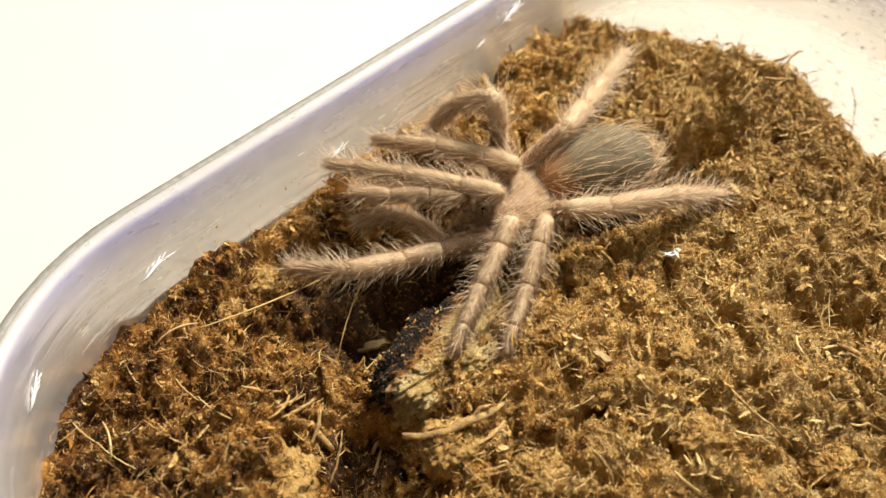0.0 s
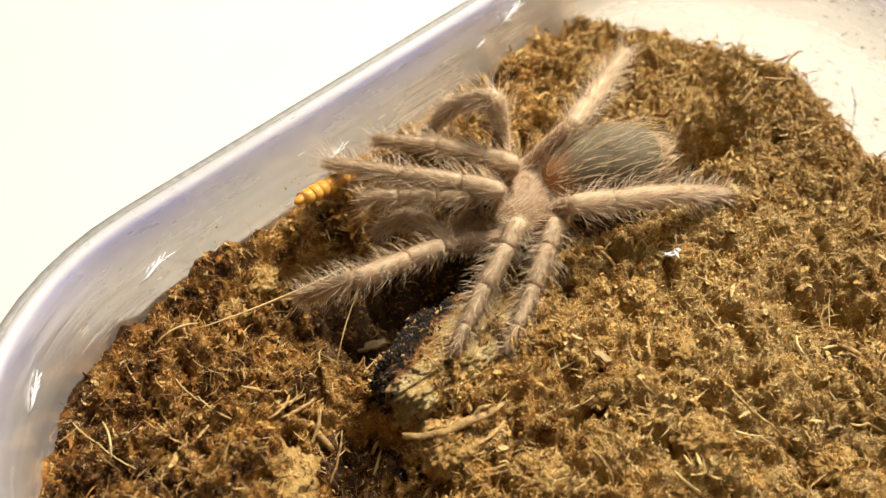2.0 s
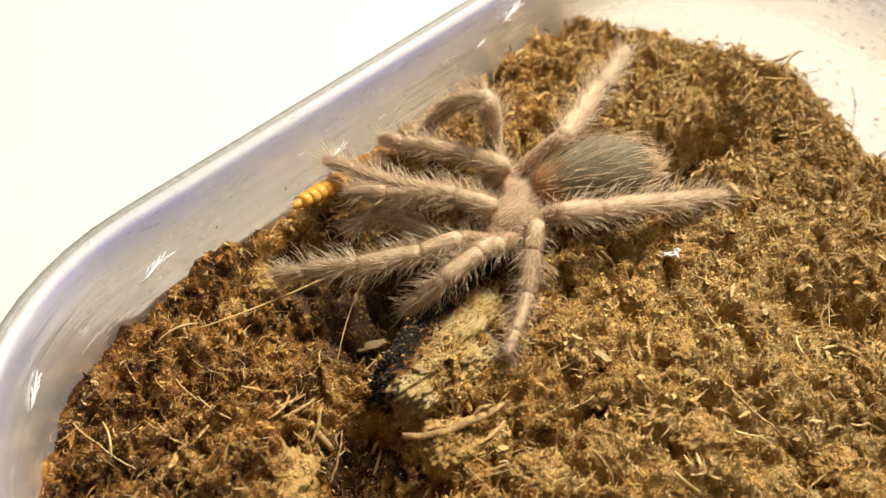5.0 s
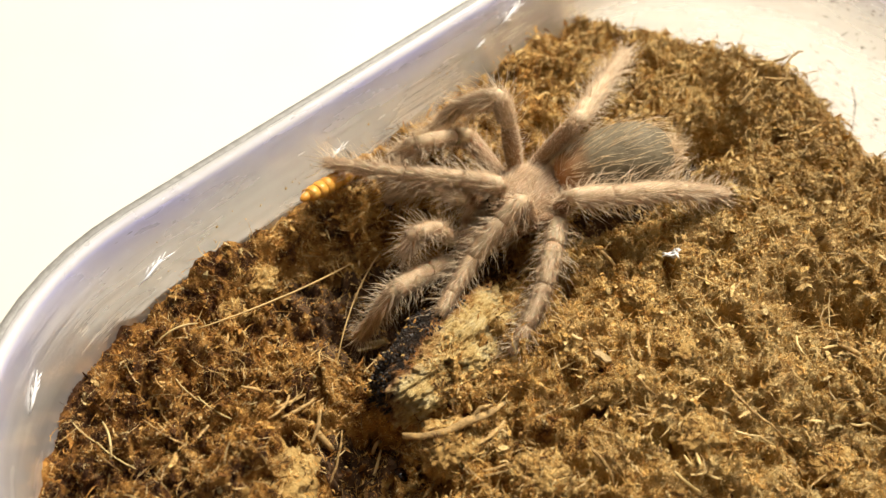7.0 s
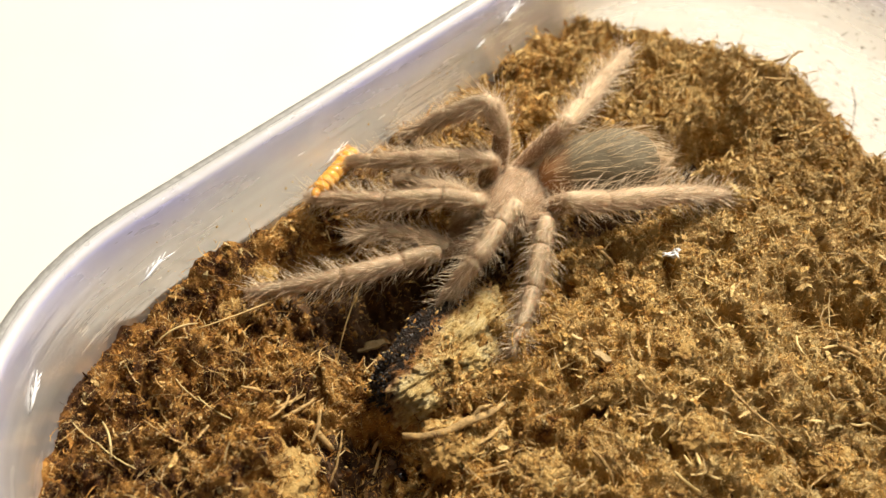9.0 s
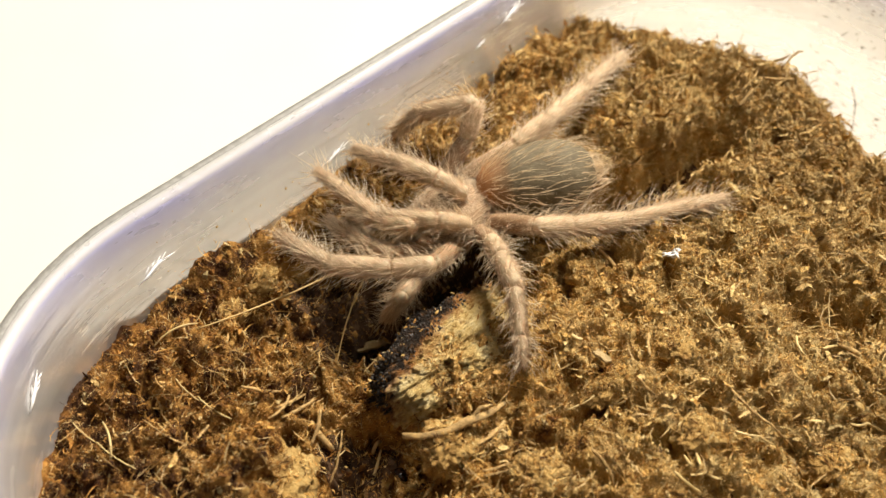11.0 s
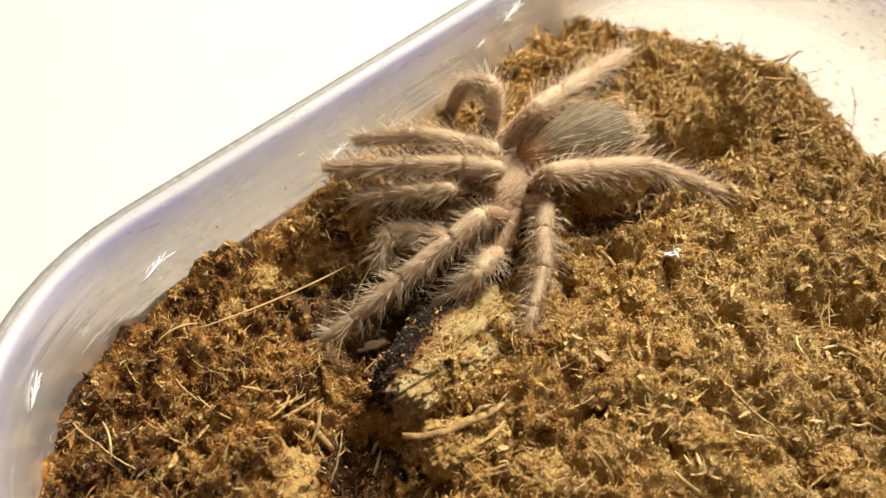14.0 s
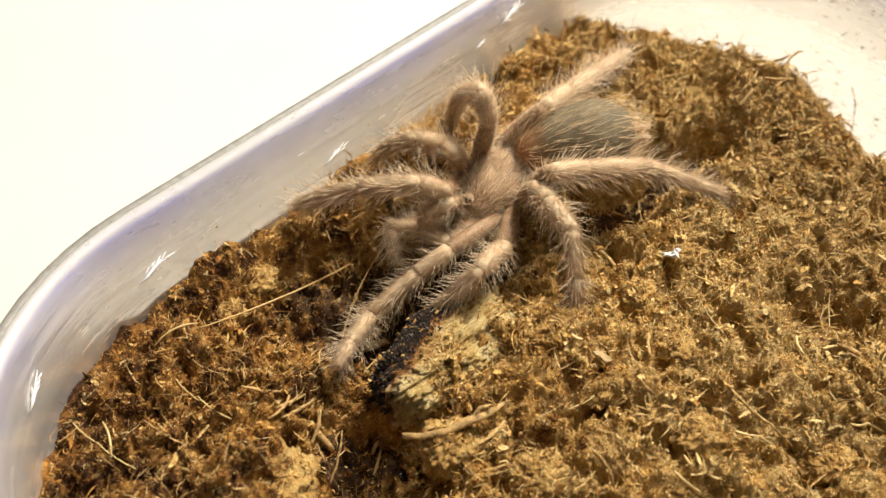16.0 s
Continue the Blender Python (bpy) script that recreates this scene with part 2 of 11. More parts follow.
def clods(x, y, size, seed):
    """Lumps, 0 to 1, and the cracks between them, 1 in the crack."""
    u, v = x / size + 0.35 * value_noise(x / size * 1.7, y / size * 1.7, seed + 5), y / size
    i, j = np.floor(u), np.floor(v)
    best = np.full(np.shape(u), 9.0)
    second = best
    for di in (-1, 0, 1):
        for dj in (-1, 0, 1):
            cx, cy = i + di, j + dj
            d = (cx + hash2(cx, cy, seed) - u) ** 2 + (cy + hash2(cx, cy, seed + 1) - v) ** 2
            d = d + 0.22 * hash2(cx, cy, seed + 2)
            second = np.minimum(second, np.maximum(best, d))
            best = np.minimum(best, d)
    crack = np.clip(1 - (second - best) / 0.22, 0, 1) ** 2
    return np.clip(1 - best, -0.4, 1), crack


def unit(v):
    return v / np.maximum(np.linalg.norm(v, axis=-1, keepdims=True), 1e-9)


# ---- tub plan, in millimetres: a runs along U, b along N ----
U = np.array([0.713, 0.701])
N = np.array([-0.701, 0.713])
TUB_A, TUB_B, HALF_A, HALF_B, CORNER = 8.5, -34.0, 75.5, 55.9, 34.0


def ring(off, per=14):
    """Rounded rectangle of the tub, grown by off millimetres, as x, y pairs."""
    pts = []
    r = CORNER + off
    for k, (sa, sb) in enumerate(((1, 1), (-1, 1), (-1, -1), (1, -1))):
        ca, cb = TUB_A + sa * (HALF_A - CORNER), TUB_B + sb * (HALF_B - CORNER)
        for i in range(per + 1):
            w = math.radians(90 * k + 90 * i / per)
            a, b = ca + r * math.cos(w), cb + r * math.sin(w)
            pts.append(a * U + b * N)
    return np.array(pts)


def wall_gap(x, y):
    a, b = x * U[0] + y * U[1] - TUB_A, x * N[0] + y * N[1] - TUB_B
    qa, qb = np.abs(a) - (HALF_A - CORNER), np.abs(b) - (HALF_B - CORNER)
    return np.hypot(np.maximum(qa, 0), np.maximum(qb, 0)) + np.minimum(np.maximum(qa, qb), 0) - CORNER


def inside(x, y, off=0.0):
    return wall_gap(x, y) < off


def loft(profile, closed=True):
    """Sweeps a profile of (offset, height) round the tub."""
    rings = [np.column_stack([ring(o), np.full(len(ring(o)), z)]) for o, z in profile]
    n = len(rings[0])
    verts = np.concatenate(rings) * MM
    faces = []
    m = len(profile)
    for k in range(m if closed else m - 1):
        k2 = (k + 1) % m
        for i in range(n):
            j = (i + 1) % n
            faces.append((k * n + i, k * n + j, k2 * n + j, k2 * n + i))
    return verts, faces


# swells of the soil: x, y, height, half widths, turn
HILLS = [(14, 5, -2, 8, 4.5, 0), (31, 2, 2, 5, 3.5, 10), (0, -16, -2, 9, 5, 47), (14, -20, 2, 7, 6, 0), (27, 40, 1.5, 13, 8, -20), (54, 36, 2, 13, 9, -45), (34, -15, 2.5, 20, 14, 0), (-22, -34, 2, 9, 6, 0), (-36, -28, -1, 9, 9, 0), (-13, 20, 1.5, 14, 4, 45), (43, 10, 1.5, 6, 5, 0), (48, -33, -4, 6, 3, 10), (-24, 2, -3, 5, 4, 30), (44, 23, -4, 4, 3, 0), (-13, -19, -3, 5, 4, 40), (-3, 2, -2.5, 8, 3, 10)]
# hollows with steep banks
HOLLOWS = [(-9, -4, -10.5, 15, 6.5, 12), (36.5, 19, -11.5, 7.6, 2.6, 30), (-9, -33, -9.8, 7.2, 5, 0), (-13, -25, -5, 4, 5, 0), (-2, -1.6, -12, 11, 4.2, 47), (25.4, 10.4, -15, 5, 4.2, 14), (53.5, -13, -5.5, 5.5, 2.6, -12), (-3.5, 15.8, -5, 5, 2, 5)]


def ground(x, y):
    """Height of the soil's large forms, millimetres."""
    z = 0 * x
    for cx, cy, a, sx, sy, r in HILLS + HOLLOWS:
        c, s = math.cos(math.radians(r)), math.sin(math.radians(r))
        p, q = ((x - cx) * c + (y - cy) * s) / sx, (-(x - cx) * s + (y - cy) * c) / sy
        r2 = (p * p + q * q) / 2
        z = z + a * (np.exp(-r2) if a > -4.5 else np.exp(-r2 * r2 * 0.75))
    # the soil falls away before the far end wall
    along, across = x * U[0] + y * U[1], x * N[0] + y * N[1]
    over = np.maximum(along - 57 - 8 * np.exp(-((across + 12) / 15) ** 2) + 5 * np.clip((across - 8) / 10, 0, 1), 0)
    return z - 1.25 * over * over / (over + 3)


def looseness(x, y):
    """How heaped the soil is: loose by the long wall and far off, trodden flat on the mound."""
    left = 1 / (1 + np.exp(np.clip((x + 11 + 0.25 * y) / 4.0, -30, 30)))
    far = 1 / (1 + np.exp(np.clip(-(y - 24) / 4.0, -30, 30)))
    return np.maximum(np.maximum(0.95 * left, 0.62 * far), 0.46)


# single deep pits of the mound: x, y, radius, depth
PITS = [(27.1, -8.3, 1.6, 3.2), (24.3, -13.1, 1.5, 2.8), (19.3, -14.8, 1.4, 2.6), (21.1, -27.2, 1.5, 3), (23.7, -26.7, 1.6, 3), (26.6, -31.3, 1.9, 3.4), (39.7, -22.4, 1.6, 3.2), (44.0, -22.9, 1.5, 3), (32.5, -27.4, 1.2, 2.5), (48.7, -11.2, 1.6, 3), (53.9, -10.5, 2.2, 3.4), (56.2, -11.9, 2, 3), (35.7, -16.1, 1.1, 2.4), (54.0, -22.8, 2, 3), (44.7, -35.9, 2.2, 3.6), (46.4, -37.2, 2.2, 3.6), (18.1, -36.3, 1.6, 3), (20.3, -37.6, 1.6, 3), (21.7, -7.3, 1.6, 2.6), (38.4, -35.2, 1.4, 2.6), (6.5, -36.3, 1.6, 3), (9.2, -30.2, 1.4, 2.6), (16.4, -23.6, 1.2, 2.2), (32.2, -5.2, 2.2, -2.3)]


def billow(x, y, size, turn, seed):
    """Soft humps with winding crevices between them, 0 to 1."""
    c, w = math.cos(turn), math.sin(turn)
    return np.abs(2 * value_noise((c * x + w * y) / size, (c * y - w * x) / size, seed) - 1) ** 0.75


def soil(x, y):
    """Ground with its clumps, crevices and pits."""
    a, ca = clods(x, y, 9.0, 11)
    m = looseness(x, y)
    wx = x + 3.0 * (value_noise(x / 3.7, y / 3.7, 71) - 0.5) + 0.9 * (value_noise(x / 1.3, y / 1.3, 72) - 0.5)
    wy = y + 3.0 * (value_noise(x / 3.7, y / 3.7, 73) - 0.5) + 0.9 * (value_noise(x / 1.3, y / 1.3, 74) - 0.5)
    z = ground(x, y) + 0.4 + m * (2.8 * (a - 0.7) - 1.6 * ca)
    z = z + (0.9 + 3.3 * m) * (billow(wx, wy, 4.6, 0.5, 75) - 0.42) + (1.3 + 1.8 * m) * (billow(wx, wy, 2.2, 1.3, 76) - 0.42) + 0.9 * (billow(wx, wy, 1.05, 2.2, 77) - 0.42)
    # deep pits between the matted clumps
    z = z - 2.6 * np.clip((value_noise(wx / 2.4, wy / 2.4 + 7, 41) - 0.72) / 0.10, 0, 1)
    for px, py, pr, deep in PITS:
        z = z - deep * np.exp(-(((wx - px) ** 2 + (wy - py) ** 2) / (0.6 * pr * pr)) ** 2)
    # the soil clings to the tub's long wall
    side = np.exp(-(np.minimum(wall_gap(x, y), 0) / 3.2) ** 2) * np.clip((30 - x * U[0] - y * U[1]) / 10, 0, 1)
    edge = np.interp(x * U[0] + y * U[1], (-60, -36, -28, -21, -14, -5, 2, 12, 20), (-1.6, -1.6, 0.2, 0.5, -0.6, 0.2, 0.2, -0.6, -0.9))
    z = z + side * (edge + 3.0 * (value_noise(x / 2.6, y / 2.6, 51) - 0.5) - z)
    return z + 0.8 * (value_noise(x / 0.6, y / 0.6, 5) - 0.5)


# ---- room and table ----
def box_mesh(name, x0, x1, y0, y1, z0, z1, m, bevel=0.0):
    bm = bmesh.new()
    bmesh.ops.create_cube(bm, size=1)
    for v in bm.verts:
        v.co = Vector(((x0 + x1) / 2 + v.co.x * (x1 - x0), (y0 + y1) / 2 + v.co.y * (y1 - y0), (z0 + z1) / 2 + v.co.z * (z1 - z0)))
    if bevel:
        bmesh.ops.bevel(bm, geom=bm.edges[:], offset=bevel, segments=3, affect="EDGES")
    me = bpy.data.meshes.new(name)
    bm.to_mesh(me)
    bm.free()
    me.materials.append(m)
    return me


Z_TABLE = -0.0335
tagged(put("floor", box_mesh("floor", -1.6, 1.9, -1.5, 1.5, -0.86, -0.80, M_FLOOR)), "plain brown wooden room floor", "floor", kind="structure")
tagged(put("ceiling", box_mesh("ceiling", -1.6, 1.9, -1.5, 1.5, 1.62, 1.68, M_WALL)), "plain off-white ceiling", "ceiling", kind="structure")
for wn, bx in (("wall_north", (-1.6, 1.9, 1.5, 1.6)), ("wall_south", (-1.6, 1.9, -1.6, -1.5)), ("wall_west", (-1.7, -1.6, -1.6, 1.6)), ("wall_east", (1.9, 2.0, -1.6, 1.6))):
    tagged(put(wn, box_mesh(wn, *bx, -0.86, 1.68, M_WALL)), "plain off-white painted wall", "wall", kind="structure")

table = tagged(new("table"), "cream-white laminate table under the plastic tub", "table")
put("tabletop", box_mesh("tabletop", -0.6, 0.8, -0.45, 0.5, Z_TABLE - 0.028, Z_TABLE, M_TABLE, 0.003), table)
for lx, ly in ((-0.55, -0.4), (0.75, -0.4), (-0.55, 0.45), (0.75, 0.45)):
    put("leg", box_mesh("leg", lx - 0.025, lx + 0.025, ly - 0.025, ly + 0.025, -0.80, Z_TABLE - 0.028, M_TABLE, 0.004), table)

# ---- the tub ----
tub = tagged(new("plastic_tub"), "clear plastic food tub with rounded corners, on a white table", "plastic tub")
wall_v, wall_f = loft([(2.55, 8.15), (1.3, 0.0), (-0.9, -29.5), (-3.6, -32.6), (-4.2, -31.0), (-2.0, -29.0), (0.15, 0.0), (1.33, 8.15)], False)
put("wall", mesh_of("wall", wall_v, wall_f, [M_PLASTIC]), tub)
rim_v, rim_f = loft([(1.33, 8.15), (1.68, 10.2), (1.95, 12.0), (2.2, 12.8), (2.7, 13.3), (3.4, 13.3), (3.9, 12.8), (3.7, 12.2), (3.2, 11.8), (2.95, 11.0), (2.55, 8.15)], False)
put("rim", mesh_of("rim", rim_v, rim_f, [M_PLASTIC]), tub, "thick rolled rim with its violet light fringe painted as a band")
# grey ring added outside the rim, standing in for its shadow's edge
shade_ring_v, shade_ring_f = loft([(3.92, 12.7), (4.6, 12.8), (5.2, 12.6), (5.35, 12.2), (5.1, 11.8), (3.8, 12.0)])
put("shade_ring", mesh_of("shade_ring", shade_ring_v, shade_ring_f, [M_RIM_EDGE_SHADE]), tub, "thin grey ring added for the edge of the rim's shadow")
base_in, base_out = ring(-4.25), ring(-3.7)
nb = len(base_in)
base_v = np.concatenate([np.column_stack([base_in, np.full(nb, -31.0)]), np.column_stack([base_out, np.full(nb, -32.6)])]) * MM
base_f = [tuple(range(nb)), tuple(range(2 * nb - 1, nb - 1, -1))] + [(i, nb + i, nb + (i + 1) % nb, (i + 1) % nb) for i in range(nb)]
put("base", mesh_of("base", base_v, base_f, [M_PLASTIC], smooth=False), tub)

for piece in tub.children:
    piece.visible_shadow = False

# ---- the soil ----
STEP = 0.34
ga = np.arange(TUB_A - HALF_A, TUB_A + HALF_A + STEP, STEP)
gb = np.arange(TUB_B - HALF_B, TUB_B + HALF_B + STEP, STEP)
AA, BB = np.meshgrid(ga, gb, indexing="ij")
GX, GY = AA * U[0] + BB * N[0], AA * U[1] + BB * N[1]
GZ = soil(GX, GY)
keep = inside(GX, GY, 0.55)
# the soil's edge lies snugly against the leaning wall
for turn in range(2):
    over = np.maximum(wall_gap(GX, GY) - (0.10 + 0.085 * np.clip(GZ, -20, 6)), 0)
    sx, sy = wall_gap(GX + 0.05, GY) - wall_gap(GX - 0.05, GY), wall_gap(GX, GY + 0.05) - wall_gap(GX, GY - 0.05)
    GX, GY = GX - over * sx / 0.1, GY - over * sy / 0.1
idx = np.full(GX.shape, -1)
idx[keep] = np.arange(keep.sum())
quad = keep[:-1, :-1] & keep[1:, :-1] & keep[1:, 1:] & keep[:-1, 1:]
qf = np.stack([idx[:-1, :-1][quad], idx[1:, :-1][quad], idx[1:, 1:][quad], idx[:-1, 1:][quad]], 1)
soil_v = np.stack([GX[keep], GY[keep], GZ[keep]], 1) * MM
# the deep hollows' shade is put into the colour, as a darker soil
pit_shade = ground(GX, GY) + 3.0 * (value_noise(GX / 2.2, GY / 2.2, 21) - 0.5) < -9.0
slots = (pit_shade[:-1, :-1] & pit_shade[1:, 1:])[quad].astype(int).tolist()
soil_ob = tagged(put("soil", mesh_of("soil", soil_v, qf.tolist(), [M_COIR, M_PIT_SHADE], slots)), "brown coconut fibre soil filling the tub", "soil", kind="stuff")
side_top = ring(0.5)
side_top = np.column_stack([side_top, soil(side_top[:, 0], side_top[:, 1])])
side_bot = ring(-2.4)
side_bot = np.column_stack([side_bot, np.full(len(side_bot), -28.8)])
ns = len(side_top)
side_f = [(i, ns + i, ns + (i + 1) % ns, (i + 1) % ns) for i in range(ns)] + [tuple(range(2 * ns - 1, ns - 1, -1))]
put("soil_side", mesh_of("soil_side", np.concatenate([side_top, side_bot]) * MM, side_f, [M_COIR]), soil_ob)

rng = np.random.default_rng(4)


def spread(count, off=-0.3):
    """Random places on the soil, few in the deep hollows."""
    x, y = rng.uniform(-62, 86, count * 4), rng.uniform(-45, 72, count * 4)
    k = inside(x, y, off) & (np.abs(x) < 60 + 0.32 * (y + 42)) & ((ground(x, y) > -9.0) | (rng.random(len(x)) < 0.35))
    return x[k][:count], y[k][:count]


def turns(count):
    q = rng.normal(size=(count, 4))
    q /= np.linalg.norm(q, axis=1)[:, None]
    w, x, y, z = q.T
    return np.stack([1 - 2 * (y * y + z * z), 2 * (x * y - z * w), 2 * (x * z + y * w), 2 * (x * y + z * w), 1 - 2 * (x * x + z * z), 2 * (y * z - x * w),
                     2 * (x * z - y * w), 2 * (y * z + x * w), 1 - 2 * (x * x + y * y)], 1).reshape(count, 3, 3)


def fast_mesh(name, verts, tris, mats, smooth=True):
    """A mesh of triangles straight from arrays."""
    me = bpy.data.meshes.new(name)
    me.vertices.add(len(verts))
    me.vertices.foreach_set("co", np.asarray(verts, dtype=np.float32).ravel())
    me.loops.add(len(tris) * 3)
    me.loops.foreach_set("vertex_index", np.asarray(tris, dtype=np.int32).ravel())
    me.polygons.add(len(tris))
    me.polygons.foreach_set("loop_start", np.arange(0, len(tris) * 3, 3, dtype=np.int32))
    me.polygons.foreach_set("use_smooth", np.full(len(tris), smooth))
    for m in mats:
        me.materials.append(m)
    me.update(calc_edges=True)
    return me


def crumb_shape(seed):
    bm = bmesh.new()
    bmesh.ops.create_icosphere(bm, subdivisions=1, radius=1)
    for v in bm.verts:
        d = v.co.normalized()
        k = 1 + 0.7 * noise.noise(d * 1.8 + Vector((seed * 7.3, 0, 0))) + 0.6 * noise.noise(d * 4.5 + Vector((0, seed * 3.1, 0))) + 0.5 * noise.noise(d * 10 + Vector((0, 0, seed * 2.3)))
        v.co = d * k
    bm.verts.ensure_lookup_table()
    vs = np.array([v.co[:] for v in bm.verts])
    fs = np.array([[v.index for v in f.verts] for f in bm.faces])
    bm.free()
    return vs, fs


def crumbs(count, low, high, sink):
    shapes = [crumb_shape(i) for i in range(8)]
    x, y = spread(count)
    count = len(x)
    size = low * (high / low) ** (rng.random(count) ** 2.2)
    flat = rng.uniform(0.45, 1.0, (count, 3)) * size[:, None]
    R = turns(count)
    z = soil(x, y) + sink * size
    V, T, at = [], [], 0
    for k in range(8):
        sel = np.arange(count) % 8 == k
        vs, fs = shapes[k]
        p = np.einsum("nij,nvj->nvi", R[sel], vs[None] * flat[sel][:, None]) + np.stack([x, y, z], 1)[sel][:, None]
        nn = p.shape[0]
        V.append(p.reshape(-1, 3))
        T.append((fs[None] + (np.arange(nn) * len(vs))[:, None, None]).reshape(-1, 3) + at)
        at += nn * len(vs)
    return np.concatenate(V) * MM, np.concatenate(T)


cv, ct = crumbs(1800, 0.25, 0.9, -0.3)
tagged(put("soil_crumbs", fast_mesh("soil_crumbs", cv, ct, [M_COIR])), "brown crumbs of coconut fibre on the soil", "soil crumbs", kind="stuff")


def flakes(count, long_lo, long_hi, wide_lo, wide_hi, lift, curl):
    """Curled flat strips of husk lying on the soil, as triangles."""
    x, y = spread(int(count * 1.35))
    high = soil(x, y) - ground(x, y)
    ok = high > np.quantile(high, 0.26)
    x, y = x[ok], y[ok]
    count = len(x)
    ln = long_lo * (long_hi / long_lo) ** rng.random(count)
    wd = wide_lo * (wide_hi / wide_lo) ** rng.random(count)
    yaw, tip, roll = rng.uniform(0, 6.283, count), rng.normal(0, 0.45, count), rng.uniform(-1.2, 1.2, count)
    d = np.stack([np.cos(yaw) * np.cos(tip), np.sin(yaw) * np.cos(tip), np.sin(tip)], 1)
    s = np.stack([-np.sin(yaw), np.cos(yaw), 0 * yaw], 1)
    up = np.cross(d, s)
    s2 = s * np.cos(roll)[:, None] + up * np.sin(roll)[:, None]
    u2 = np.cross(d, s2)
    c = np.stack([x, y, soil(x, y) + lift * rng.random(count) + 0.25], 1)
    bend, twist = rng.normal(0, curl, count), rng.normal(0, curl * 0.7, count)
    V = []
    for k, (f, w) in enumerate(((-0.5, 0.35), (-0.18, 1.0), (0.2, 0.9), (0.5, 0.2))):
        mid = c + d * (ln * f)[:, None] + u2 * (bend * ln * (f * f - 0.1))[:, None] + s2 * (twist * ln * f * f)[:, None]
        for sg in (-1, 1):
            V.append(mid + s2 * (sg * wd * w * 0.5)[:, None] + u2 * (0.12 * wd * rng.normal(size=count))[:, None])
    V = np.stack(V, 1)
    F = np.array([(0, 1, 3), (0, 3, 2), (2, 3, 5), (2, 5, 4), (4, 5, 7), (4, 7, 6)])
    T = (F[None] + (np.arange(count) * 8)[:, None, None]).reshape(-1, 3)
    return V.reshape(-1, 3) * MM, T


def threads(count, long_lo, long_hi, wide_lo, wide_hi, lift, curl, beyond=-99, banks=False):
    """Thin curly shreds of husk matted over the soil (past y = beyond; banks: on steep places alone), as triangles."""
    x, y = spread(count)
    if banks:
        steep = np.hypot(soil(x + 0.3, y) - soil(x - 0.3, y), soil(x, y + 0.3) - soil(x, y - 0.3)) / 0.6
        x, y = x[steep > 1.3], y[steep > 1.3]
    x, y = x[y > beyond], y[y > beyond]
    count, rows = len(x), 6
    ln = long_lo * (long_hi / long_lo) ** rng.random(count)
    wd = wide_lo * (wide_hi / wide_lo) ** rng.random(count)
    yaw, dip = rng.uniform(0, 6.283, count), rng.normal(0.3, 0.4, count)
    combed = rng.random(count) < 0.6
    yaw = np.where(combed, 15 * value_noise(x / 4.2, y / 4.2, 61) + 6 * value_noise(x / 1.7, y / 1.7, 62) + rng.normal(0, 0.45, count), yaw)
    turn, nod = rng.normal(0, curl, count), rng.normal(-0.2, curl * 0.6, count)
    at = np.stack([x, y, soil(x, y) + lift * rng.random(count) ** 2], 1)
    V = []
    for k in range(rows):
        d = np.stack([np.cos(yaw) * np.cos(dip), np.sin(yaw) * np.cos(dip), np.sin(dip)], 1)
        s = np.stack([-np.sin(yaw), np.cos(yaw), 0 * yaw], 1)
        u = np.cross(d, s)
        face = s * np.cos(1.3 * turn + k * 0.4)[:, None] + u * np.sin(1.3 * turn + k * 0.4)[:, None]
        w = wd * (1.0 if 0 < k < rows - 1 else 0.35)
        V += [at - face * (w * 0.5)[:, None], at + face * (w * 0.5)[:, None]]
        at = at + d * (ln / (rows - 1))[:, None]
        yaw, dip = yaw + turn * rng.uniform(0.3, 1.6, count), dip + nod * rng.uniform(0.2, 1.5, count)
    V = np.stack(V, 1)
    F = np.array([f for k in range(rows - 1) for f in ((2 * k, 2 * k + 1, 2 * k + 3), (2 * k, 2 * k + 3, 2 * k + 2))])
    T = (F[None] + (np.arange(count) * 2 * rows)[:, None, None]).reshape(-1, 3)
    return V.reshape(-1, 3) * MM, T


parts = [threads(92000, 0.25, 0.8, 0.07, 0.17, 0.35, 0.8), threads(75000, 0.3, 1.0, 0.08, 0.20, 0.35, 0.7, -99, True), threads(24000, 0.5, 1.5, 0.10, 0.26, 0.45, 0.55), threads(20000, 0.4, 1.2, 0.05, 0.09, 0.6, 0.8),
         threads(4500, 1.6, 4.5, 0.09, 0.20, 0.7, 0.22), flakes(7000, 0.3, 1.0, 0.2, 0.5, 0.3, 0.9), flakes(1500, 1.0, 2.6, 0.35, 0.8, 0.4, 0.5),
         threads(5200, 1.4, 4.2, 0.22, 0.5, 0.9, 0.35, 12)]
starts = np.cumsum([0] + [len(p[0]) for p in parts])
fv, ft = np.concatenate([p[0] for p in parts]), np.concatenate([p[1] + s for p, s in zip(parts, starts)])
tagged(put("husk_flakes", fast_mesh("husk_flakes", fv, ft, [M_FLAKE], smooth=False)), "curled tan flakes of coconut husk on the soil", "husk flakes", kind="stuff")
fv, ft = flakes(2600, 1.4, 5.0, 0.07, 0.17, 1.0, 0.8)
tagged(put("husk_fibres", fast_mesh("husk_fibres", fv, ft, [M_STRAW], smooth=False)), "thin pale husk fibres strewn over the soil", "husk fibres", kind="stuff")


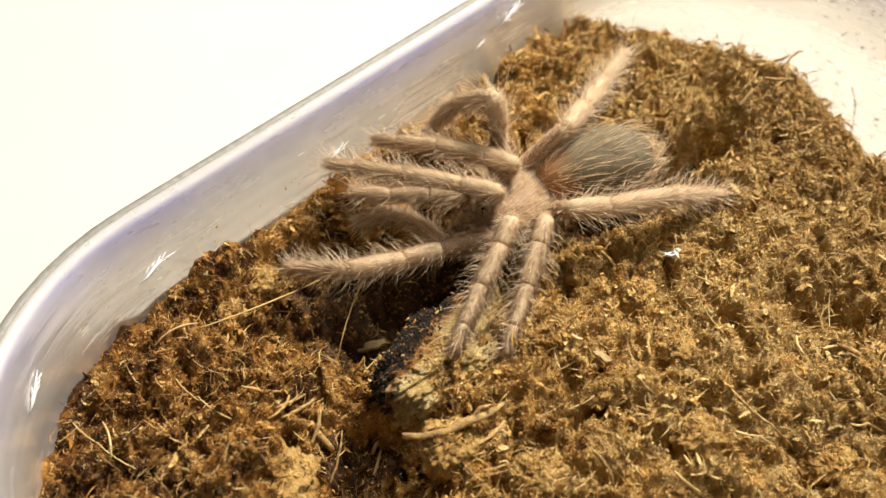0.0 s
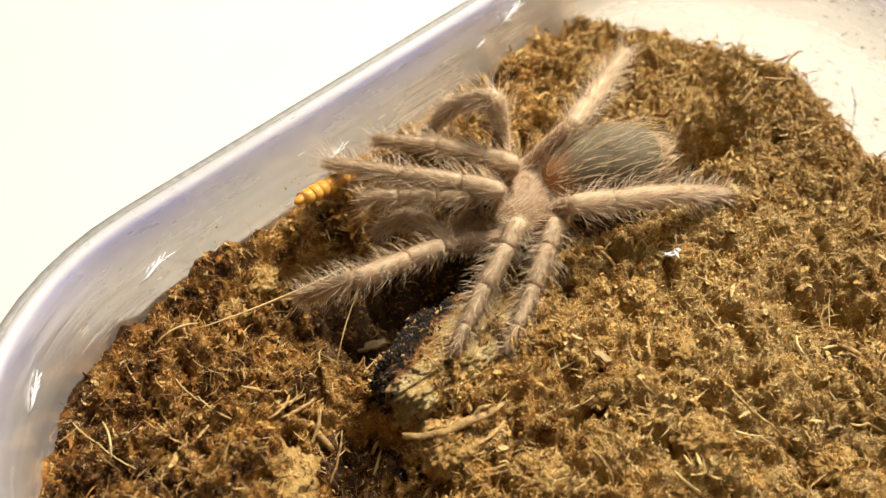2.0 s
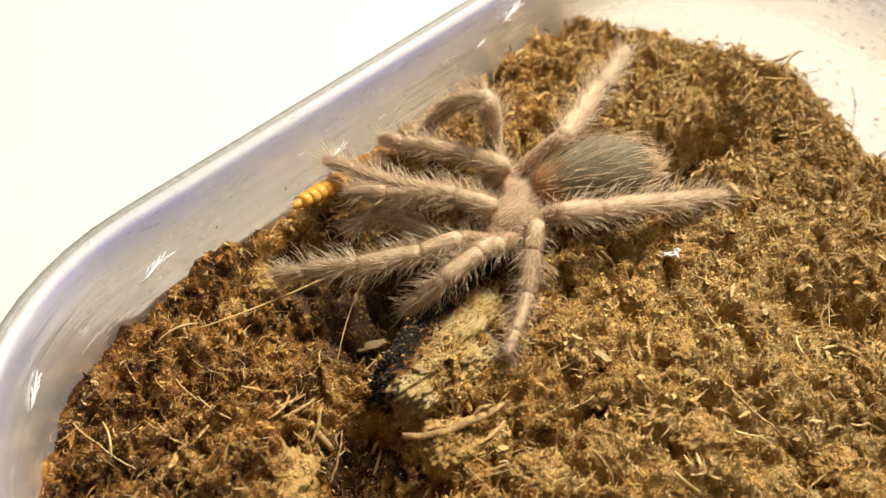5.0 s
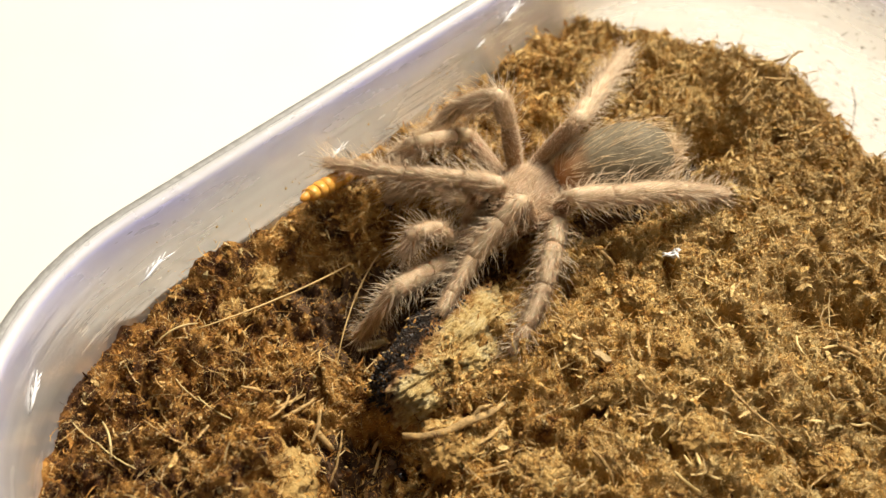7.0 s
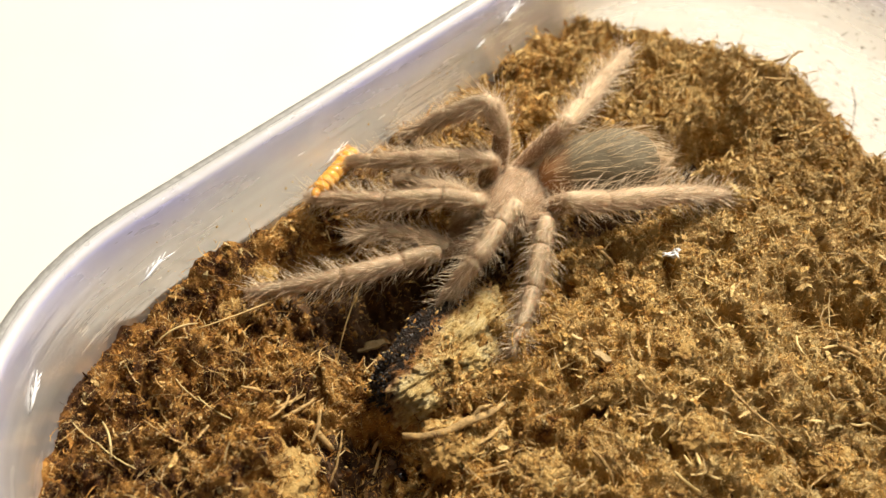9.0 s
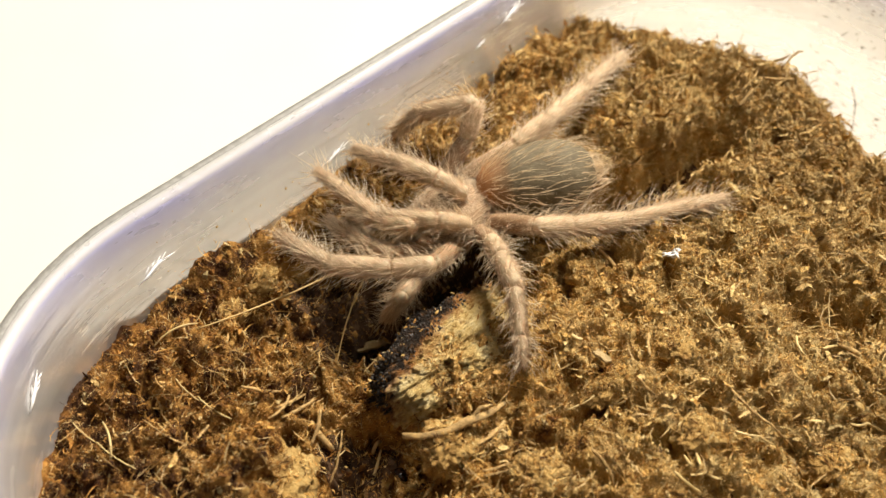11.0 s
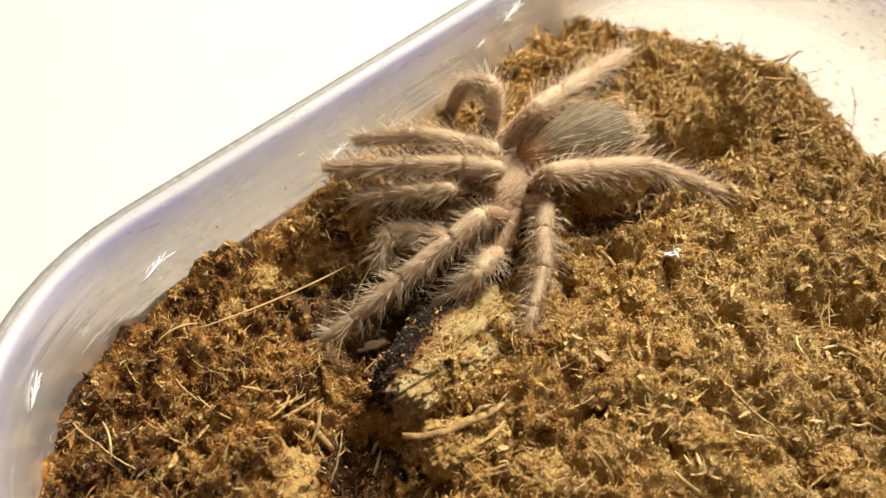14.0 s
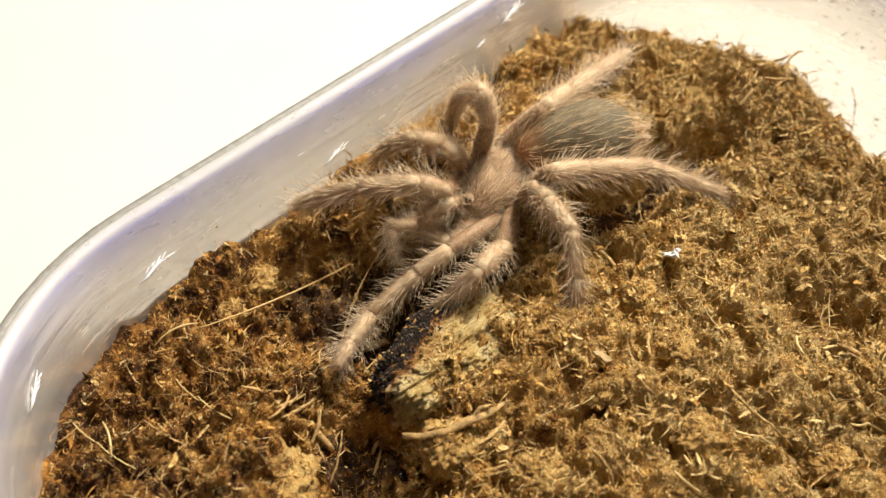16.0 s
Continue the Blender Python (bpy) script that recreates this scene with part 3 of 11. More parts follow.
# ---- single things on the soil ----
def tube(name, pts, radii, m, sides=8, rough=0.0):
    """A round rod along points, millimetres."""
    P = np.array(pts, dtype=float)
    n = len(P)
    tang = np.gradient(P, axis=0)
    tang /= np.linalg.norm(tang, axis=1)[:, None]
    verts, faces = [], []
    ref = np.array([0.0, 0.0, 1.0]) if abs(tang[0][2]) < 0.9 else np.array([1.0, 0.0, 0.0])
    for i in range(n):
        a = np.cross(tang[i], ref)
        a /= np.linalg.norm(a)
        b = np.cross(a, tang[i])
        for k in range(sides):
            w = 2 * math.pi * k / sides
            r = radii[i] * (1 + rough * (rng.random() - 0.5))
            verts.append((P[i] + r * (math.cos(w) * a + math.sin(w) * b)) * MM)
    for i in range(n - 1):
        for k in range(sides):
            k2 = (k + 1) % sides
            faces.append((i * sides + k, i * sides + k2, (i + 1) * sides + k2, (i + 1) * sides + k))
    faces += [tuple(range(sides - 1, -1, -1)), tuple(range((n - 1) * sides, n * sides))]
    return mesh_of(name, np.array(verts), faces, [m])


def curve_points(p0, p1, sag, rise, count=14, hug=True):
    """A bowed line between two places on the soil (x, y in millimetres)."""
    p0, p1 = np.array(p0, dtype=float), np.array(p1, dtype=float)
    side = np.array([-(p1 - p0)[1], (p1 - p0)[0]])
    out = []
    for i in range(count):
        f = i / (count - 1)
        q = p0 + (p1 - p0) * f + side * sag * 4 * f * (1 - f)
        z0, z1 = (float(soil(np.array(p[0]), np.array(p[1]))) for p in (p0, p1))
        z = z0 * (1 - f) + z1 * f + 1.0 if not hug else float(soil(np.array(q[0]), np.array(q[1]))) + 0.3
        out.append([q[0], q[1], z + rise * 4 * f * (1 - f)])
    for _ in range(3 if hug else 0):
        zs = [p[2] for p in out]
        for i in range(1, count - 1):
            out[i][2] = max(zs[i], (zs[i - 1] + zs[i + 1]) / 2)
    return out


def fibre(p0, p1, sag, rise, r, m=None, label="long pale coconut fibre lying on the soil", name="coir_fibre", cat="fibre", hug=True, rough=0.2):
    pts = curve_points(p0, p1, sag, rise, hug=hug)
    n = len(pts)
    rad = [r * (0.55 + 0.45 * math.sin(math.pi * (0.12 + 0.76 * i / (n - 1)))) for i in range(n)]
    me = tube(name, pts, rad, m or M_STRAW, 6 if r < 0.3 else 9, rough)
    return tagged(put(name, me), label, cat, "loose fibres on the soil" if name == "coir_fibre" else "")


def strew(rows, m, label):
    """Single stiff shreds resting on the highest crumbs below them: both ends, bow and radius."""
    for x0, y0, x1, y1, bow, r in rows:
        f = np.linspace(0, 1, 10)
        x = x0 + (x1 - x0) * f - (y1 - y0) * bow * 4 * f * (1 - f) + rng.normal(0, 0.03, 10)
        y = y0 + (y1 - y0) * f + (x1 - x0) * bow * 4 * f * (1 - f) + rng.normal(0, 0.03, 10)
        under = soil(x, y)
        line = under[0] * (1 - f) + under[-1] * f
        z = line + 0.3 + r + 0.75 * min(max(float((under - line).max()), 0.0), 2.0) 
        rad = r * (0.40 + 0.32 * np.sin(np.pi * (0.12 + 0.76 * f))) * rng.uniform(0.9, 1.1, 10)
        tagged(put("coir_fibre", tube("coir_fibre", np.stack([x, y, z], 1), rad, m, 7, 0.3)), label, "fibre", "loose fibres on the soil")


strew([(31.4, -4.6, 36.9, -10.8, 0, 0.13), (52.7, -3.7, 54.9, -5.9, 0, 0.14), (55.0, -5.9, 56.2, -5.1, 0, 0.12), (51.6, -5.1, 54.3, -6.7, -0.05, 0.09),
                                   (54.3, -6.7, 53.0, -14.7, -0.05, 0.09), (57.3, -2.6, 60.0, -6.0, -0.04, 0.13), (33.9, -14.4, 36.7, -17.3, -0.05, 0.15), (45.8, -17.8, 46.0, -20.4, -0.1, 0.25),
                                   (15.3, -27.9, 18.9, -26.2, -0.05, 0.16), (20.7, -25.7, 22.9, -26.3, -0.08, 0.26), (35.8, -30.6, 38.7, -31.5, -0.05, 0.2), (38.7, -31.5, 40.6, -31.9, -0.05, 0.18),
                                   (38.7, -27.2, 40.5, -28.3, -0.05, 0.13), (29.2, -33.4, 29.3, -35.7, 0, 0.24), (30.5, -33.8, 30.4, -36.0, 0, 0.26), (27.2, -36.9, 30.8, -37.6, -0.04, 0.36)], M_PALEFIBRE, "pale straw-coloured coconut fibre lying on the soil")
strew([(29.3, -36.7, 31.7, -35.6, -0.1, 0.16), (31.8, -35.7, 33.5, -36.1, -0.05, 0.26), (51.0, -28.9, 53.4, -28.4, -0.1, 0.25), (53.4, -28.4, 55.2, -29.3, -0.05, 0.28),
                                   (-18.8, -33.3, -15.0, -31.6, 0.2, 0.1), (-14.2, -29.2, -12.9, -27.3, 0, 0.13), (-9.2, -30.2, -8.3, -26.9, 0, 0.32), (-46.5, -28.3, -42.8, -31.1, -0.05, 0.12),
                                   (-42.8, -31.1, -37.1, -35.1, -0.04, 0.12), (-41.4, -29.0, -38.6, -31.8, -0.1, 0.16), (-34.2, -22.8, -31.3, -24.7, -0.05, 0.14), (-31.3, -24.7, -26.2, -28.8, -0.04, 0.15),
                                   (16.4, -18.6, 17.8, -19.3, -0.1, 0.4), (60.5, -3.6, 62.4, -4.9, 0, 0.34), (25.2, -26.1, 25.7, -28.3, -0.1, 0.09), (49.0, -19.3, 51.7, -17.9, 0, 0.3)], M_PALEFIBRE, "pale straw-coloured coconut fibre lying on the soil")
strew([(37.0, -11.1, 36.9, -11.8, 0, 0.22), (24.3, -7.0, 26.1, -7.4, 0, 0.26), (26.6, -17.7, 26.2, -21.5, -0.04, 0.32), (53.6, -18.2, 56.5, -15.9, -0.1, 0.2),
                                   (24.4, -24.9, 26.5, -25.9, -0.06, 0.26), (36.6, -24.4, 40.3, -29.9, -0.04, 0.28), (40.3, -29.9, 43.7, -31.0, -0.04, 0.22), (17.7, -34.1, 20.6, -37.0, 0.12, 0.36),
                                   (42.7, -38.6, 48.1, -33.7, 0, 0.15), (49.6, -26.1, 52.5, -25.7, -0.1, 0.2), (-37.2, -28.6, -31.5, -32.3, -0.04, 0.15), (-32.6, -19.9, -28.0, -22.5, -0.05, 0.11),
                                   (-30.1, -31.5, -29.1, -29.3, 0, 0.3), (-21.8, -28.3, -19.8, -24.2, -0.12, 0.3), (-16.9, -29.2, -15.9, -25.0, -0.05, 0.36), (-25.2, -25.2, -20.7, -24.3, -0.05, 0.32)], M_TWIG, "rough brown shred of coconut husk on the soil")
strew([(-20.7, -26.8, -17.0, -22.8, -0.04, 0.36), (-21.1, -27.0, -18.2, -22.2, -0.03, 0.3), (-7.2, -26.6, -4.7, -29.4, -0.05, 0.16), (-4.7, -29.4, -2.7, -29.1, -0.06, 0.14),
                                   (9.4, -30.5, 11.4, -32.0, -0.08, 0.26), (4.8, -36.0, 8.0, -35.0, -0.04, 0.2), (4.8, -36.5, 7.9, -35.7, -0.03, 0.18), (4.2, -32.8, 7.6, -29.2, -0.06, 0.4),
                                   (43.4, -28.7, 44.9, -27.7, 0, 0.2), (-14.9, -32.2, -13.3, -25.9, -0.05, 0.24), (28.8, 28.0, 34.2, 34.6, 0.1, 0.26), (34.2, 34.6, 40.1, 36.0, 0.08, 0.22),
                                   (35.1, 39.8, 38.6, 37.5, -0.06, 0.16), (47.5, 29.4, 51.7, 35.3, -0.05, 0.18), (47.3, 27.6, 49.6, 29.7, 0, 0.42), (51.4, 31.5, 57.9, 35.1, -0.03, 0.3)], M_TWIG, "rough brown shred of coconut husk on the soil")

fibre((-38.8, -16.5), (-33.1, -13.3), 0.02, 1.2, 0.15, M_PALEFIBRE, hug=False)
fibre((-33.1, -14.3), (-13.9, 2.3), -0.07, 1.4, 0.14, M_STRAW, hug=False)
fibre((-15.2, -13.8), (-9.4, 4.6), 0.04, 1.2, 0.12, M_STRAW, hug=False)
fibre((-43.0, -27.9), (-41.0, -35.7), 0.12, 1.2, 0.15, M_PALEFIBRE, hug=False)
long_twig = tagged(put("twig", tube("twig", [(-5.0, -30.6, 0.6), (-2.7, -30.9, 1.0), (0.4, -30.7, 1.6), (2.8, -29.7, 2.3), (5.3, -28.9, 2.6), (7.7, -27.1, 2.6)], [0.3, 0.46, 0.40, 0.52, 0.38, 0.24], M_TWIG, 9, 0.9)), "pale dry ragged twig lying below the bark chunk", "twig")
put("side_shoot", tube("side_shoot", [(3.6, -29.3, 2.4), (4.6, -28.2, 3.2), (6.1, -28.1, 3.8)], [0.4, 0.3, 0.12], M_TWIG, 7, 0.4), long_twig)
fibre((48.9, -11.7), (52.9, -20.9), 0.03, 0.6, 0.42, M_TWIG, "thin brown twig lying on the soil", "twig", "twig", False, 0.3)
fibre((-17.3, -25.8), (-14.4, -28.4), -0.08, 0.6, 0.5, M_TWIG, "short brown twig leaning into the hollow", "twig", "twig", False, 0.3)
fibre((21.6, -0.5), (25.8, -7.5), 0.03, 0.8, 0.3, M_TWIG, "thin brown twig lying on the soil", "twig", "twig", False, 0.3)
fibre((-9.3, -27.9), (-8.3, -26.4), 0.03, 0.9, 0.3, M_CHIP, "pale splinter standing in the hollow", "splinter", "splinter", False, 0.3)


def chip(at, length, width, yaw, tilt, z, label):
    bm = bmesh.new()
    bmesh.ops.create_grid(bm, x_segments=8, y_segments=3, size=0.5)
    for v in bm.verts:
        e = 1 - 0.3 * abs(v.co.x * 2) ** 3
        v.co = Vector((v.co.x * length + noise.noise(v.co * 9) * 0.3, v.co.y * width * e + noise.noise(v.co * 5) * 0.15, 0.25 * noise.noise(v.co * 3) + 0.3 * v.co.x ** 2)) * MM
    ext = bmesh.ops.extrude_face_region(bm, geom=bm.faces[:])
    for v in [g for g in ext["geom"] if isinstance(g, bmesh.types.BMVert)]:
        v.co.z += 0.35 * MM
    bmesh.ops.recalc_face_normals(bm, faces=bm.faces[:])
    me = bpy.data.meshes.new("wood_chip")
    bm.to_mesh(me)
    bm.free()
    me.materials.append(M_CHIP)
    ob = put("wood_chip", me)
    ob.matrix_world = pose(at[0] * MM, at[1] * MM, (float(soil(np.array(at[0]), np.array(at[1]))) + z) * MM, tilt, 6, yaw)
    return tagged(ob, label, "wood chip", "wood chips on the soil")


chip((45.4, -14.6), 5.0, 1.1, 4, 10, 1.0, "flat pale wood chip lying on the soil")
chip((-11.0, -5.8), 4.8, 1.6, 25, -15, 1.6, "flat brown wood chip beside the bark chunk")
chip((20.1, -21.8), 2.6, 1.2, 130, 20, 1.0, "small pale wood chip lying on the soil")
chip((51.7, -16.4), 3.2, 0.8, 160, 12, 0.9, "small pale wood chip lying on the soil")


# ---- charred bark chunk ----
def bark_chunk():
    bm = bmesh.new()
    bmesh.ops.create_icosphere(bm, subdivisions=6, radius=1)
    pits = [(Vector((-0.30, -0.15, 0.94)).normalized(), 0.26, 0.30), (Vector((0.28, -0.52, 0.80)).normalized(), 0.20, 0.25), (Vector((-0.55, -0.62, 0.56)).normalized(), 0.30, 0.30),
            (Vector((0.05, -0.40, 0.90)).normalized(), 0.14, 0.18), (Vector((0.62, -0.30, 0.72)).normalized(), 0.13, 0.2)]
    pick = random.Random(5)
    for _ in range(14):
        a, b = pick.uniform(-0.9, 0.9), pick.uniform(-0.9, 0.35)
        pits.append((Vector((a, b, 0.9)).normalized(), pick.uniform(0.05, 0.11), pick.uniform(0.10, 0.20)))
    for v in bm.verts:
        d = v.co.normalized()
        k = 1 + 0.20 * noise.noise(d * 1.7 + Vector((3, 1, 8))) + 0.13 * noise.noise(d * 4.5) + 0.16 * abs(noise.noise(d * 7.5)) - 0.13 * abs(noise.noise(d * 12 + Vector((2, 7, 1)))) + 0.07 * noise.noise(d * 19 + Vector((5, 0, 0))) + 0.06 * noise.noise(d * 38) + 0.04 * noise.noise(d * 75)
        for c, r, depth in pits:
            k -= depth * math.exp(-((d - c).length / r) ** 2)
        p = d * (k / (abs(d.x) ** 3 + abs(d.y) ** 3 + abs(d.z) ** 3) ** (1 / 3) * 0.88)
        v.co = Vector((p.x * 12.8, p.y * 6.4, p.z * 5.4)) * MM
    me = bpy.data.meshes.new("bark_chunk")
    bm.to_mesh(me)
    bm.free()
    me.materials.append(M_BARK)
    me.polygons.foreach_set("use_smooth", np.full(len(me.polygons), True))
    return me


bark = tagged(put("bark_chunk", bark_chunk()), "tan fibrous bark chunk with a charred black edge, half buried", "bark chunk")
bark.matrix_world = pose(1.3 * MM, -17.0 * MM, -1.5 * MM, -3, 8, 47)


def clinging_husk(ob, count, patchiness, tilt_x=0.0, tilt_y=0.0):
    """Loose husk flakes clinging to a lump; fewer towards the side named by the tilts."""
    me = ob.data
    vs = np.array([v.co[:] for v in me.vertices]) / MM
    ns = np.array([v.normal[:] for v in me.vertices])
    ok = np.nonzero(ns[:, 2] > -0.1)[0]
    patchy = np.array([noise.noise(Vector(vs[i]) * 0.22) for i in ok])
    ok = ok[patchy + np.clip(vs[ok, 0] * tilt_x + vs[ok, 1] * tilt_y, -0.6, 0.05) > patchiness]
    pick = ok[rng.integers(0, len(ok), count)]
    stray = count // 60
    pick[:stray] = rng.integers(0, len(vs), stray)
    p, nn = vs[pick], ns[pick]
    t = unit(np.cross(nn, rng.normal(size=(count, 3))))
    s = np.cross(nn, t)
    ln, wd = 0.3 * 6 ** rng.random(count), 0.08 * 3.5 ** rng.random(count)
    V = np.empty((count, 6, 3))
    for k, (f, w) in enumerate(((-0.5, 0.4), (0.0, 1.0), (0.5, 0.3))):
        m = p + t * (ln * f)[:, None] + nn * (0.12 + ln * 0.35 * (0.25 - f * f) * rng.random(count))[:, None]
        V[:, 2 * k], V[:, 2 * k + 1] = m - s * (wd * w * 0.5)[:, None], m + s * (wd * w * 0.5)[:, None]
    F = np.array([(0, 1, 3), (0, 3, 2), (2, 3, 5), (2, 5, 4)])
    T = (F[None] + (np.arange(count) * 6)[:, None, None]).reshape(-1, 3)
    husk = put("clinging_husk", fast_mesh("clinging_husk", V.reshape(-1, 3) * MM, T, [M_FLAKE], smooth=False), ob)
    return tagged(husk, "loose tan husk flakes clinging on", kind="stuff")


clinging_husk(bark, 1500, 0.02, 0.035, -0.09)


def char_crust(ob):
    """Black glossy granules and a few tan chips on the bark's burnt side."""
    vs = np.array([v.co[:] for v in ob.data.vertices]) / MM
    ns = np.array([v.normal[:] for v in ob.data.vertices])
    w = -0.024 * vs[:, 0] + 0.135 * vs[:, 1] + 0.25 * np.sin(vs[:, 0] * 1.1) * np.cos(vs[:, 1] * 0.9 + 1)
    ok = np.nonzero((ns[:, 2] > -0.3) & (w > 0.36))[0]
    shapes = [crumb_shape(20 + i) for i in range(4)]
    for name, m, count, lo, hi, flat, label in (("char_grain", M_CHAR, 1700, 0.07, 0.26, 1.0, "black glossy charred granules"), ("chip_grain", M_FLAKE, 260, 0.10, 0.32, 0.35, "tan splinters on the char")):
        pick = ok[rng.integers(0, len(ok), count)]
        size, R = lo * (hi / lo) ** rng.random(count), turns(count)
        V, T, at = [], [], 0
        for k, (sv, sf) in enumerate(shapes):
            sel = np.arange(count) % 4 == k
            sc = np.stack([size[sel] * (1.0 if flat == 1.0 else 1.6), size[sel] * flat, size[sel] * rng.uniform(0.5, 1.0, sel.sum())], 1)
            p = np.einsum("nij,nvj->nvi", R[sel], sv[None] * sc[:, None]) + (vs[pick] + ns[pick] * 0.08)[sel][:, None]
            V.append(p.reshape(-1, 3))
            T.append((sf[None] + (np.arange(len(p)) * len(sv))[:, None, None]).reshape(-1, 3) + at)
            at += p.shape[0] * len(sv)
        tagged(put(name, fast_mesh(name, np.concatenate(V) * MM, np.concatenate(T), [m]), ob), label, kind="stuff")


char_crust(bark)


def clod(at, rx, ry, rz, yaw, seed, label):
    """A rough lump of pressed coir."""
    bm = bmesh.new()
    bmesh.ops.create_icosphere(bm, subdivisions=5, radius=1)
    off = Vector((seed * 3.7, seed * 1.3, 0))
    for v in bm.verts:
        d = v.co.normalized()
        k = 1 + 0.35 * noise.noise(d * 1.6 + off) + 0.22 * noise.noise(d * 4 + off) + 0.16 * noise.noise(d * 9 + off) + 0.16 * noise.noise(d * 18 + off) + 0.09 * noise.noise(d * 40 + off)
        v.co = Vector((d.x * rx, d.y * ry, d.z * rz)) * (k * MM)
    me = bpy.data.meshes.new("soil_clod")
    bm.to_mesh(me)
    bm.free()
    me.materials.append(M_CLOD)
    me.polygons.foreach_set("use_smooth", np.full(len(me.polygons), True))
    ob = put("soil_clod", me)
    ob.matrix_world = pose(at[0] * MM, at[1] * MM, (float(soil(np.array(at[0]), np.array(at[1]))) + 0.25 * rz) * MM, 5, -6, yaw)
    clinging_husk(ob, int(45 * rx * ry), -0.25)
    return tagged(ob, label, "soil clod", "clods on the soil")


clod((-20.4, -35.6), 5.2, 4.2, 1.5, 60, 1, "pale tan clod of pressed coconut fibre, half sunk")
clod((1.2, -31.2), 4.0, 3.4, 2.2, 20, 2, "tan clod of pressed coconut fibre beside the hollow")
clod((18.9, -5.9), 1.9, 1.8, 1.6, 0, 3, "small pale yellowish clod of pressed coconut fibre")
clod((-27.2, -2.4), 2.8, 2.2, 1.6, 40, 4, "brown clod of pressed coconut fibre beside the tub wall")
clod((31.5, -31.3), 3.0, 2.6, 1.6, 10, 5, "pale tan clod of pressed coconut fibre, half sunk")
clod((-30.5, -8.2), 2.6, 2.0, 1.6, -20, 6, "brown clod of pressed coconut fibre beside the tub wall")
for at, rx, ry, rz, yaw, seed in (((47.6, -32.4), 3.6, 2.4, 1.0, 15, 7), ((13.5, -15.6), 3.6, 2.4, 1.4, 20, 8), ((20.4, -24.4), 3.2, 2.0, 1.0, 50, 9), ((34.0, -3.2), 2.6, 1.8, 1.0, 0, 10),
                                  ((30.2, -18.0), 3.0, 2.2, 0.9, 80, 12), ((44.0, -22.0), 2.6, 1.8, 0.9, 35, 13), ((11.4, -36.2), 3.4, 2.6, 1.2, 25, 14), ((26.5, -10.2), 2.4, 1.7, 0.9, 60, 15)):
    clod(at, rx, ry, rz, yaw, seed, "flat tan pad of pressed coconut fibre in the soil")


# ---- silk, drops, seed ----
def blob(name, at, r, m, label, cat, z=0.4, squash=0.75):
    bm = bmesh.new()
    bmesh.ops.create_icosphere(bm, subdivisions=3, radius=1)
    for v in bm.verts:
        d = v.co.normalized()
        v.co = Vector((d.x, d.y, d.z * squash)) * (r * MM * (1 + 0.12 * noise.noise(d * 1.5 + Vector((at[0], 0, 0)))))
    me = bpy.data.meshes.new(name)
    bm.to_mesh(me)
    bm.free()
    me.materials.append(m)
    me.polygons.foreach_set("use_smooth", np.full(len(me.polygons), True))
    ob = put(name, me)
    ob.location = (at[0] * MM, at[1] * MM, (float(soil(np.array(at[0]), np.array(at[1]))) + z * r) * MM)
    return tagged(ob, label, cat)


blob("seed", (-5.6, -30.8), 1.2, M_BEAD, "dark glossy round seed lying in the hollow", "seed", 0.7, 0.9)
for at, r in (((44.2, -31.5), 0.55), ((45.6, -31.8), 0.4), ((-1.6, 15.3), 1.1), ((-2.8, 15.7), 0.6), ((50.2, -20.8), 0.35), ((38.7, -21.2), 0.3)):
    blob("water_drop", at, r, M_WATER, "clear water drop on the soil", "water drop", 0.6)


def silk_tuft(at):
    """A small knot of white silk threads with a stalk."""
    V, F = [], []
    base = np.array([at[0], at[1], float(soil(np.array(at[0]), np.array(at[1]))) + 0.7])
    top = tagged(new("silk_tuft"), "small tuft of white silk on the soil", "silk tuft")
    for k in range(9):
        d = rng.normal(size=(5, 3)) * (0.5, 0.5, 0.4)
        pts = base + np.cumsum(d, axis=0) * 0.55
        put("thread", tube("thread", pts, [0.10, 0.17, 0.2, 0.17, 0.06], M_SILK, 6, 0.4), top)
    put("stalk", tube("stalk", [base, base + (0.1, 1.2, 1.0), base + (0.15, 2.4, 1.2)], [0.08, 0.08, 0.05], M_STRAW, 6), top)
    return top


silk_tuft((32.0, -4.2))


def scuff_glare(a, b, z, yaw, k):
    """A feathered scratch with its glare painted white, k times the usual size, on the tub's inner side."""
    x, y = a * U + b * N
    top = put("scuff_glare", tube("scuff_glare", [(-1.9 * k, 0, 0), (-0.7 * k, -0.08 * k, 0.05), (0.5 * k, 0.0, 0.05), (1.7 * k, 0.1 * k, 0)], [0.03, 0.15 * k, 0.17 * k, 0.02], M_SCRATCH_GLARE, 6, 0.5), tub, "feathered scratch with its glare painted white")
    top.matrix_basis = pose(x * MM, y * MM, z * MM, 60, -22, yaw)
    for q in range(9):
        u, sg = (-1.4 + 0.34 * q) * k, 1 if q % 2 else -1
        e = rng.uniform(0.15, 0.5) * k
        put("scratch", tube("scratch", [(u, 0, 0), (u + 0.6 * k, e * sg * 0.6, 0.04), (u + rng.uniform(0.9, 1.5) * k, e * sg, 0.0)], [0.05, 0.08 * k, 0.02], M_SCRATCH_GLARE, 5, 0.4), top)


for la, lb, lz, ly, lk in ((-33.3, 22.3, 4.4, 47, 1.45), (-55.0, 14.7, 6.0, 84, 1.25), (-1.2, 22.3, 3.9, 45, 1.15), (37.8, 22.8, 9.0, 45, 1.5), (30.5, 22.5, 7.0, 45, 0.6)):
    scuff_glare(la, lb, lz, ly, lk)


